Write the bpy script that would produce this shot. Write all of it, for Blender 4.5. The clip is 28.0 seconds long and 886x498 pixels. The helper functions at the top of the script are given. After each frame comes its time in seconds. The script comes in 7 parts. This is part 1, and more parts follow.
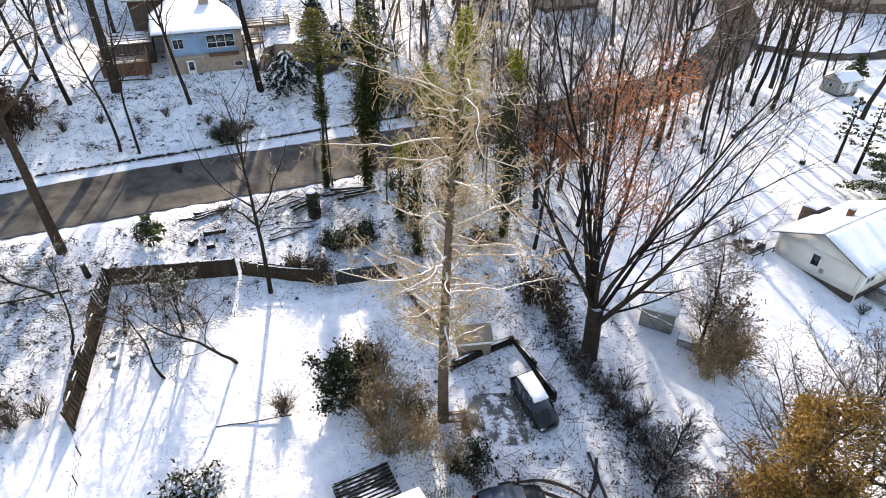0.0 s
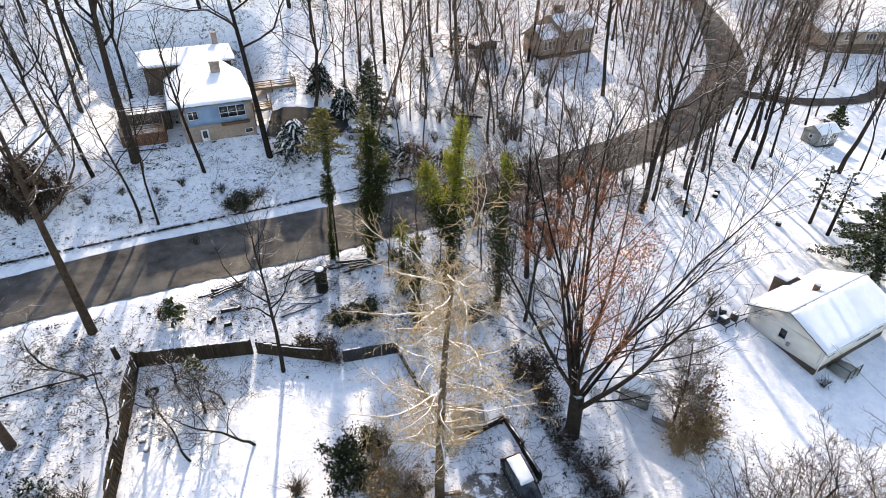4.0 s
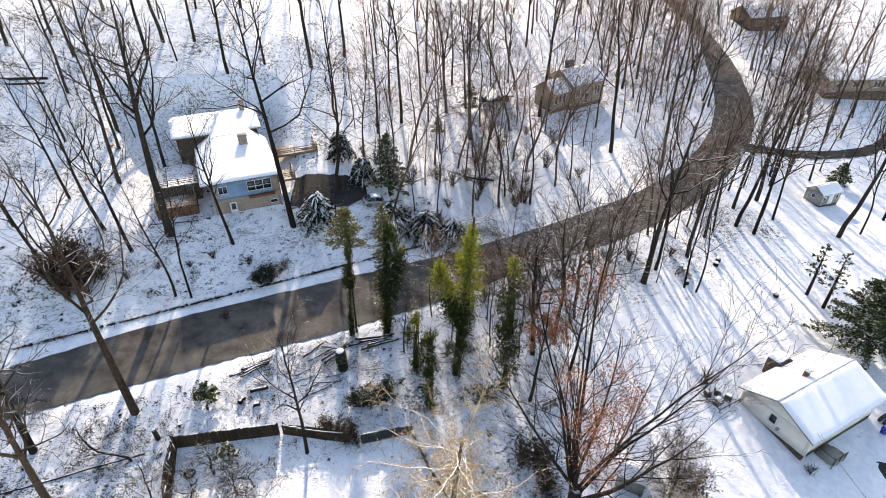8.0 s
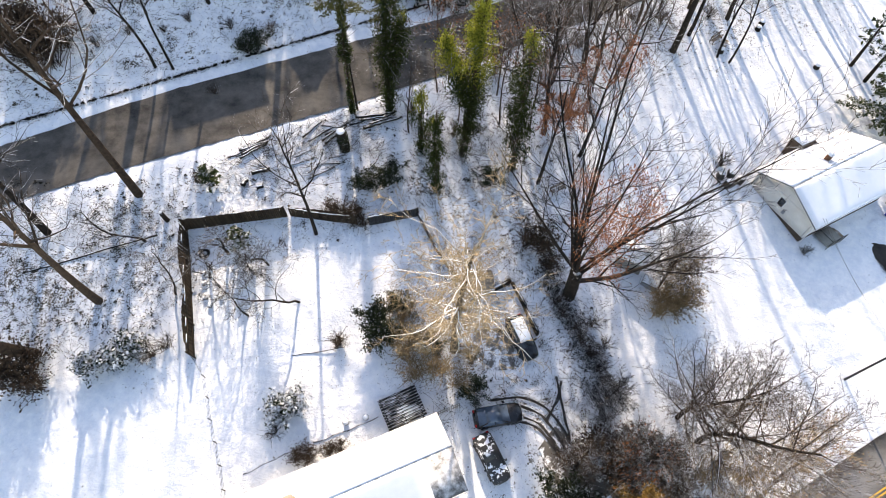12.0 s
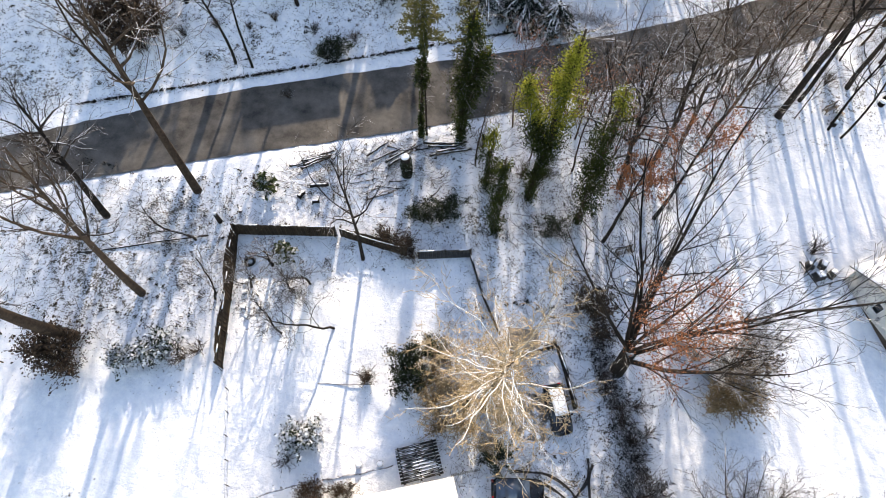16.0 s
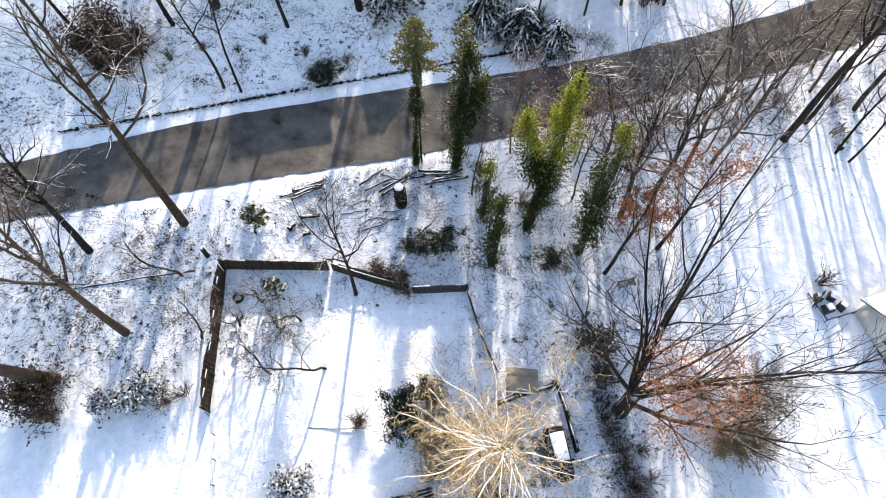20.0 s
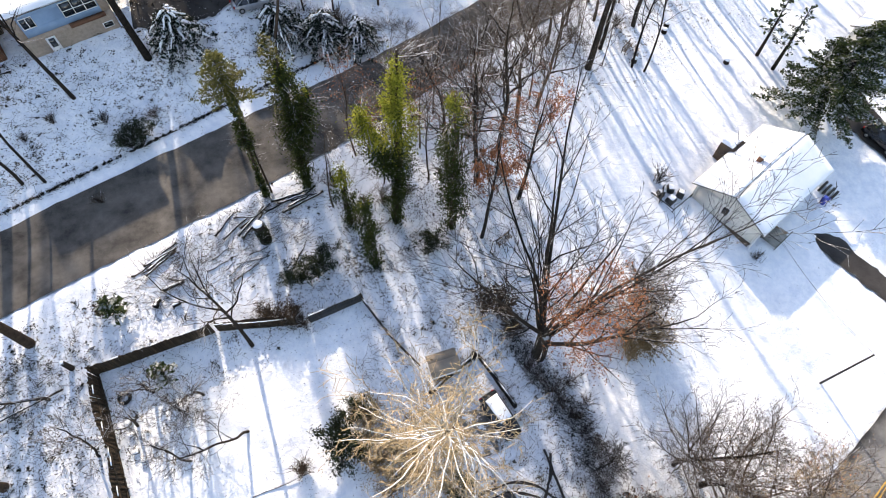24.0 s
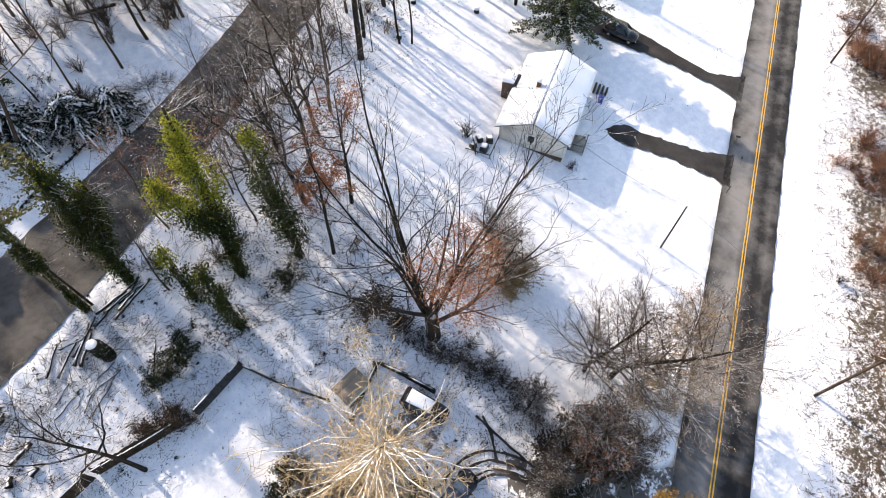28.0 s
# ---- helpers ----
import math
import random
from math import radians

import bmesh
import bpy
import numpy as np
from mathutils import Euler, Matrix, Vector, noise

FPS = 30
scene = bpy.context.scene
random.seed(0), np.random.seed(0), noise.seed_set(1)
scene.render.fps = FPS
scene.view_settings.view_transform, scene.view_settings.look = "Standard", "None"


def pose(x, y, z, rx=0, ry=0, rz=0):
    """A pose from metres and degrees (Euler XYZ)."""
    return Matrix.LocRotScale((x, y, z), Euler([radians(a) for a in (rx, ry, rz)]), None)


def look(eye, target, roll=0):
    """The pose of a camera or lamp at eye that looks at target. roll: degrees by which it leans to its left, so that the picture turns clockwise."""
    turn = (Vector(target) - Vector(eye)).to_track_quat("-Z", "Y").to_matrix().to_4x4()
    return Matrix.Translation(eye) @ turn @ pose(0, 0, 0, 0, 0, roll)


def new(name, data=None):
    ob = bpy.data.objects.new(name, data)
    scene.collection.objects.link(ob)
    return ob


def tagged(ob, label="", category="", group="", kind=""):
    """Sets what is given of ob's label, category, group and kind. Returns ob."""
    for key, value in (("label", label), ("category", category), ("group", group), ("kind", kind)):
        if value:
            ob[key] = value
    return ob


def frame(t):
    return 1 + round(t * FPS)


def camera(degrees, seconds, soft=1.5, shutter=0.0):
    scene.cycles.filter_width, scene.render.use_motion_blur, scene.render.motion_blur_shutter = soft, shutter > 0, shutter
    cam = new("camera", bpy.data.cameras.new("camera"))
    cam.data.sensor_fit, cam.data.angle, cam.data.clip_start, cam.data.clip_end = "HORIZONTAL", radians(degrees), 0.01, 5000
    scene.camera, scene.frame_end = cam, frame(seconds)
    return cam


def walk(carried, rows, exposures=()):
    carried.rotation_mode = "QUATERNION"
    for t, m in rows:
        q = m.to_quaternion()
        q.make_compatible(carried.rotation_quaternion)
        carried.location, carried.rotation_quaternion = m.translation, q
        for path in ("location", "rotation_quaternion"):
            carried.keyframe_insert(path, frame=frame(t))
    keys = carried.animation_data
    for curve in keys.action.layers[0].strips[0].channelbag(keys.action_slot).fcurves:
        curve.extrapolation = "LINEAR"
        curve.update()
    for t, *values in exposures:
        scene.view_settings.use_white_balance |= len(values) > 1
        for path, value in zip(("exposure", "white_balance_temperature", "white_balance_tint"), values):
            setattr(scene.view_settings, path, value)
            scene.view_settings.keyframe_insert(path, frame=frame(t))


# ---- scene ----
cam = camera(77.8, 28.0, soft=0.8)
METRES, EYE, TILT, LEAN, TURN = 34.0, 28.5, -33.0, 0.0, 0.0
ROWS = [
    (0.0, 0.0, 0.0, 0.0, 0.0, 0.0, -0.0),
    (0.5, 0.0012, -0.0095, 0.0118, -0.02, 0.0, 0.01),
    (1.0, 0.0025, -0.0218, 0.0302, -0.03, -0.0, -0.01),
    (1.5, 0.0031, -0.0352, 0.0538, -0.04, -0.03, -0.01),
    (2.0, 0.0028, -0.0516, 0.0828, -0.05, -0.05, -0.01),
    (2.5, 0.0038, -0.0681, 0.1134, -0.04, -0.04, -0.03),
    (3.0, 0.0036, -0.0871, 0.1467, -0.05, -0.05, -0.05),
    (3.5, 0.0046, -0.1075, 0.1836, -0.05, -0.09, -0.05),
    (5.5, 0.0101, -0.2065, 0.3512, 0.08, -0.18, 0.11),
    (6.0, 0.0089, -0.2325, 0.3967, 0.08, -0.19, 0.11),
    (6.5, 0.007, -0.2601, 0.4463, 0.08, -0.24, 0.13),
    (7.0, 0.0066, -0.2728, 0.4776, 0.11, -0.21, 0.12),
    (7.5, 0.0073, -0.269, 0.4926, 0.84, -0.23, -0.34),
    (8.0, 0.008, -0.257, 0.4986, 1.32, -0.22, -0.65),
    (8.5, 0.0084, -0.2441, 0.5039, 1.43, -0.21, -0.69),
    (9.0, 0.0079, -0.2311, 0.5112, 1.43, -0.19, -0.68),
    (9.5, 0.0069, -0.2172, 0.5195, 1.42, -0.33, -0.67),
    (10.0, 0.0067, -0.2056, 0.5262, 1.46, -3.64, -0.64),
    (10.5, 0.0057, -0.1922, 0.532, 1.52, -9.6, -0.69),
    (11.0, -0.0016, -0.178, 0.5401, 1.58, -16.04, -0.77),
    (11.5, -0.007, -0.1655, 0.5483, 1.62, -21.84, -0.81),
    (12.0, -0.007, -0.1501, 0.56, 1.66, -25.45, -0.83),
    (12.5, -0.0055, -0.1337, 0.5706, 1.63, -25.93, -0.82),
    (14.5, -0.0061, -0.0684, 0.6091, 5.68, -25.85, -3.4),
    (15.0, -0.0106, -0.0508, 0.6213, 7.01, -25.96, -4.3),
    (15.5, -0.0121, -0.0339, 0.6323, 8.91, -26.11, -5.49),
    (16.0, -0.0107, -0.019, 0.6435, 10.97, -26.35, -6.79),
    (16.5, -0.01, -0.0029, 0.6551, 12.12, -26.52, -7.5),
    (17.0, -0.011, 0.0129, 0.6673, 12.62, -26.6, -7.81),
    (17.5, -0.0141, 0.0303, 0.679, 13.26, -26.73, -8.19),
    (18.0, -0.0187, 0.0477, 0.69, 13.87, -26.86, -8.52),
    (18.5, -0.0238, 0.0634, 0.6999, 14.06, -26.88, -8.6),
    (19.0, -0.027, 0.0743, 0.7076, 13.8, -26.86, -8.41),
    (19.5, -0.0277, 0.0753, 0.7084, 12.7, -26.66, -7.74),
    (20.0, -0.0267, 0.0736, 0.7072, 10.72, -26.43, -6.54),
    (20.5, -0.027, 0.0731, 0.7059, 8.38, -26.21, -5.09),
    (21.0, -0.0271, 0.073, 0.7034, 5.97, -25.98, -3.58),
    (21.5, -0.0252, 0.0743, 0.7031, 3.55, -25.87, -1.99),
    (23.5, -0.0232, 0.0714, 0.7038, -6.22, -26.02, 4.12),
    (24.0, -0.0227, 0.0711, 0.7033, -9.15, -26.29, 6.07),
    (24.5, -0.0217, 0.0713, 0.7029, -12.48, -26.71, 8.17),
    (25.0, -0.0208, 0.0706, 0.7024, -15.94, -27.31, 10.29),
    (25.5, -0.0197, 0.0712, 0.7019, -19.5, -28.04, 12.41),
    (26.0, -0.0185, 0.0722, 0.7013, -23.24, -28.87, 14.56),
    (26.5, -0.0176, 0.0719, 0.7004, -26.88, -29.79, 16.55),
    (27.0, -0.0171, 0.0713, 0.7006, -30.18, -30.78, 18.31),
    (27.5, -0.0168, 0.0707, 0.7007, -33.12, -31.71, 19.82),
    (28.0, -0.0167, 0.0703, 0.7007, -34.52, -32.17, 20.5),
]
walk(cam, [(t, pose(0, 0, EYE, TILT, LEAN, TURN) @ pose(METRES * x, METRES * y, METRES * z, 90 + pitch, roll, yaw)) for t, x, y, z, yaw, pitch, roll in ROWS],
     [(0.0, 1.1, 7600, 14), (3.0, 1.06, 7600, 14), (7.0, 0.92, 7600, 14), (12.0, 0.92, 7600, 14), (15.0, 0.92, 7550, 13), (18.0, 1.04, 7450, 13), (21.0, 1.17, 7200, 12), (24.0, 1.02, 7350, 14), (28.0, 0.87, 7550, 15)])

# ---- world, sun ----
SUN_AZ, SUN_EL = -8.5, 29.5
world = bpy.data.worlds.new("world")
scene.world = world
world.use_nodes = True
wn = world.node_tree.nodes
sky = wn.new("ShaderNodeTexSky")
sky.sky_type, sky.sun_disc = "NISHITA", False
sky.sun_elevation, sky.sun_rotation = radians(SUN_EL), radians(SUN_AZ)
wn["Background"].inputs[1].default_value = 0.20
world.node_tree.links.new(sky.outputs[0], wn["Background"].inputs[0])
sun = new("sun", bpy.data.lights.new("sun", "SUN"))
sun.data.energy, sun.data.angle, sun.data.color = 4.7, radians(0.9), (1.0, 0.91, 0.78)
sun.matrix_basis = look((60 * math.sin(radians(SUN_AZ)), 60 * math.cos(radians(SUN_AZ)), 60 * math.tan(radians(SUN_EL))), (0, 0, 0))


# ---- materials ----
def nodes_of(name):
    m = bpy.data.materials.new(name)
    m.use_nodes = True
    nt = m.node_tree
    return m, nt, nt.nodes["Principled BSDF"]


def tex_noise(nt, scale, detail=4.0, rough=0.6, vec=None):
    n = nt.nodes.new("ShaderNodeTexNoise")
    n.inputs["Scale"].default_value, n.inputs["Detail"].default_value, n.inputs["Roughness"].default_value = scale, detail, rough
    if vec is not None:
        nt.links.new(vec, n.inputs["Vector"])
    return n.outputs["Fac"]


def ramp(nt, fac, stops):
    r = nt.nodes.new("ShaderNodeValToRGB")
    el = r.color_ramp.elements
    el[0].position, el[0].color = stops[0][0], (*stops[0][1], 1)
    el[1].position, el[1].color = stops[-1][0], (*stops[-1][1], 1)
    for p, c in stops[1:-1]:
        e = el.new(p)
        e.color = (*c, 1)
    nt.links.new(fac, r.inputs[0])
    return r.outputs["Color"]


def mixc(nt, fac, a, b, mode="MIX"):
    n = nt.nodes.new("ShaderNodeMix")
    n.data_type, n.blend_type = "RGBA", mode
    for sock, v in ((n.inputs[0], fac), (n.inputs[6], a), (n.inputs[7], b)):
        if isinstance(v, (int, float)):
            sock.default_value = v
        elif isinstance(v, tuple):
            sock.default_value = (*v, 1)
        else:
            nt.links.new(v, sock)
    return n.outputs[2]


def calc(nt, op, a, b=0.0, clamp=False):
    n = nt.nodes.new("ShaderNodeMath")
    n.operation, n.use_clamp = op, clamp
    for sock, v in zip(n.inputs, (a, b)):
        if isinstance(v, (int, float)):
            sock.default_value = v
        else:
            nt.links.new(v, sock)
    return n.outputs[0]


def bump(nt, bsdf, height, strength, dist=0.02):
    b = nt.nodes.new("ShaderNodeBump")
    b.inputs["Strength"].default_value, b.inputs["Distance"].default_value = strength, dist
    nt.links.new(height, b.inputs["Height"])
    nt.links.new(b.outputs[0], bsdf.inputs["Normal"])


def coords(nt):
    return nt.nodes.new("ShaderNodeTexCoord").outputs["Object"]


SNOW = (0.86, 0.88, 0.92)


def snow_top(nt, low, high, scale=1.5, amount=0.35):
    """How much snow lies on a face: more the flatter it lies, broken up by noise."""
    g = nt.nodes.new("ShaderNodeNewGeometry")
    s = nt.nodes.new("ShaderNodeSeparateXYZ")
    nt.links.new(g.outputs["Normal"], s.inputs[0])
    n = calc(nt, "MULTIPLY", calc(nt, "SUBTRACT", tex_noise(nt, scale, 3.0, vec=g.outputs["Position"]), 0.5), amount * 2)
    m = nt.nodes.new("ShaderNodeMapRange")
    m.inputs["From Min"].default_value, m.inputs["From Max"].default_value = low, high
    nt.links.new(calc(nt, "ADD", s.outputs[2], n), m.inputs["Value"])
    return m.outputs[0]


def plain(name, dark, light, scale=6.0, rough=0.7, metal=0.0, relief=0.3, snow=None, vary=0.0, fine=40.0):
    m, nt, b = nodes_of(name)
    co = coords(nt)
    fac = calc(nt, "ADD", calc(nt, "MULTIPLY", tex_noise(nt, scale, 5.0, vec=co), 0.7), calc(nt, "MULTIPLY", tex_noise(nt, fine, 2.0, vec=co), 0.3))
    if vary:
        info = nt.nodes.new("ShaderNodeObjectInfo")
        fac = calc(nt, "ADD", fac, calc(nt, "MULTIPLY", calc(nt, "SUBTRACT", info.outputs["Random"], 0.5), vary))
    col = ramp(nt, fac, [(0.3, dark), (0.7, light)])
    if snow:
        col = mixc(nt, snow_top(nt, *snow), col, SNOW)
    nt.links.new(col, b.inputs["Base Color"])
    b.inputs["Roughness"].default_value, b.inputs["Metallic"].default_value = rough, metal
    if rough >= 0.8:
        b.inputs["Specular IOR Level"].default_value = 0.12
    if relief:
        bump(nt, b, fac, relief)
    return m


def foliage(name, dark, light, snow=None, scale=0.6, rough=0.6):
    """Leaves: colour varied clump by clump and leaf by leaf."""
    m, nt, b = nodes_of(name)
    g = nt.nodes.new("ShaderNodeNewGeometry")
    fac = calc(nt, "ADD", calc(nt, "MULTIPLY", tex_noise(nt, scale, 2.0, vec=g.outputs["Position"]), 0.6), calc(nt, "MULTIPLY", g.outputs["Random Per Island"], 0.4))
    col = ramp(nt, fac, [(0.25, dark), (0.75, light)])
    if snow:
        col = mixc(nt, snow_top(nt, *snow), col, SNOW)
    nt.links.new(col, b.inputs["Base Color"])
    b.inputs["Roughness"].default_value = rough
    b.inputs["Specular IOR Level"].default_value = 0.12
    thin = nt.nodes.new("ShaderNodeBsdfTranslucent")
    nt.links.new(col, thin.inputs["Color"])
    both = nt.nodes.new("ShaderNodeMixShader")
    both.inputs[0].default_value = 0.35
    nt.links.new(b.outputs[0], both.inputs[1])
    nt.links.new(thin.outputs[0], both.inputs[2])
    nt.links.new(both.outputs[0], nt.nodes["Material Output"].inputs["Surface"])
    return m


def snow_ground():
    """Snow with grass, leaf litter and twigs showing through where the cover is thin."""
    m, nt, b = nodes_of("snow_ground")
    co = coords(nt)
    at = nt.nodes.new("ShaderNodeAttribute")
    at.attribute_name = "litter"
    fine = tex_noise(nt, 1.7, 8.0, 0.78, co)
    speck = tex_noise(nt, 6.0, 3.0, 0.65, co)
    patch = tex_noise(nt, 0.16, 3.0, 0.5, co)
    f = calc(nt, "ADD", calc(nt, "ADD", calc(nt, "MULTIPLY", fine, 0.62), calc(nt, "MULTIPLY", speck, 0.38)), calc(nt, "MULTIPLY", calc(nt, "SUBTRACT", patch, 0.5), 0.30))
    f = calc(nt, "ADD", f, calc(nt, "MULTIPLY", at.outputs["Fac"], 0.33))
    mr = nt.nodes.new("ShaderNodeMapRange")
    mr.inputs["From Min"].default_value, mr.inputs["From Max"].default_value = 0.645, 0.70
    nt.links.new(f, mr.inputs["Value"])
    brown = ramp(nt, tex_noise(nt, 1.3, 5.0, 0.7, co), [(0.3, (0.035, 0.03, 0.022)), (0.55, (0.10, 0.08, 0.055)), (0.75, (0.17, 0.13, 0.085))])
    white = ramp(nt, tex_noise(nt, 0.9, 7.0, 0.75, co), [(0.32, (0.70, 0.74, 0.81)), (0.62, (0.91, 0.92, 0.94))])
    nt.links.new(mixc(nt, mr.outputs[0], white, brown), b.inputs["Base Color"])
    b.inputs["Roughness"].default_value = 0.75
    b.inputs["Specular IOR Level"].default_value = 0.2
    h = calc(nt, "ADD", calc(nt, "MULTIPLY", tex_noise(nt, 0.8, 6.0, 0.65, co), 1.0), calc(nt, "MULTIPLY", fine, 0.25))
    bump(nt, b, h, 0.85, 0.3)
    return m


def asphalt(name, dark, light, snowy=0.0, lanes=False):
    m, nt, b = nodes_of(name)
    co = coords(nt)
    f = calc(nt, "ADD", calc(nt, "MULTIPLY", tex_noise(nt, 0.35, 6.0, 0.65, co), 0.75), calc(nt, "MULTIPLY", tex_noise(nt, 30.0, 2.0, 0.5, co), 0.25))
    if lanes:
        # worn, lighter wheel paths on one lane, darker asphalt on the other
        sp = nt.nodes.new("ShaderNodeSeparateXYZ")
        nt.links.new(co, sp.inputs[0])
        v = calc(nt, "ADD", calc(nt, "ADD", calc(nt, "MULTIPLY", sp.outputs[0], -0.481), calc(nt, "MULTIPLY", sp.outputs[1], 0.877)), 5.3)
        v = calc(nt, "ADD", v, calc(nt, "MULTIPLY", tex_noise(nt, 0.25, 4.0, 0.6, co), 0.5))
        band = ramp(nt, calc(nt, "ADD", calc(nt, "MULTIPLY", v, 0.14), 0.5), [(0.06, (0, 0, 0)), (0.2, (0.25, 0.25, 0.25)), (0.33, (0.0, 0.0, 0.0)), (0.5, (0.35, 0.35, 0.35)), (0.62, (0.9, 0.9, 0.9)), (0.85, (0.6, 0.6, 0.6)), (1.0, (0.15, 0.15, 0.15))])
        f = calc(nt, "ADD", calc(nt, "MULTIPLY", f, 0.7), calc(nt, "MULTIPLY", band, 0.32))
    col = ramp(nt, f, [(0.35, dark), (0.65, light)])
    if snowy:
        mr = nt.nodes.new("ShaderNodeMapRange")
        mr.inputs["From Min"].default_value, mr.inputs["From Max"].default_value = 0.66 - snowy, 0.72 - snowy
        nt.links.new(tex_noise(nt, 0.9, 8.0, 0.75, co), mr.inputs["Value"])
        col = mixc(nt, mr.outputs[0], col, SNOW)
    nt.links.new(col, b.inputs["Base Color"])
    b.inputs["Roughness"].default_value = 0.85
    b.inputs["Specular IOR Level"].default_value = 0.1
    bump(nt, b, tex_noise(nt, 60.0, 2.0, 0.5, co), 0.3, 0.01)
    return m


def glass(name, tint, rough=0.06):
    m, nt, b = nodes_of(name)
    co = coords(nt)
    nt.links.new(ramp(nt, tex_noise(nt, 1.2, 2.0, 0.5, co), [(0.3, tint), (0.7, tuple(1.6 * c for c in tint))]), b.inputs["Base Color"])
    b.inputs["Roughness"].default_value = rough
    b.inputs["Specular IOR Level"].default_value = 0.8
    return m


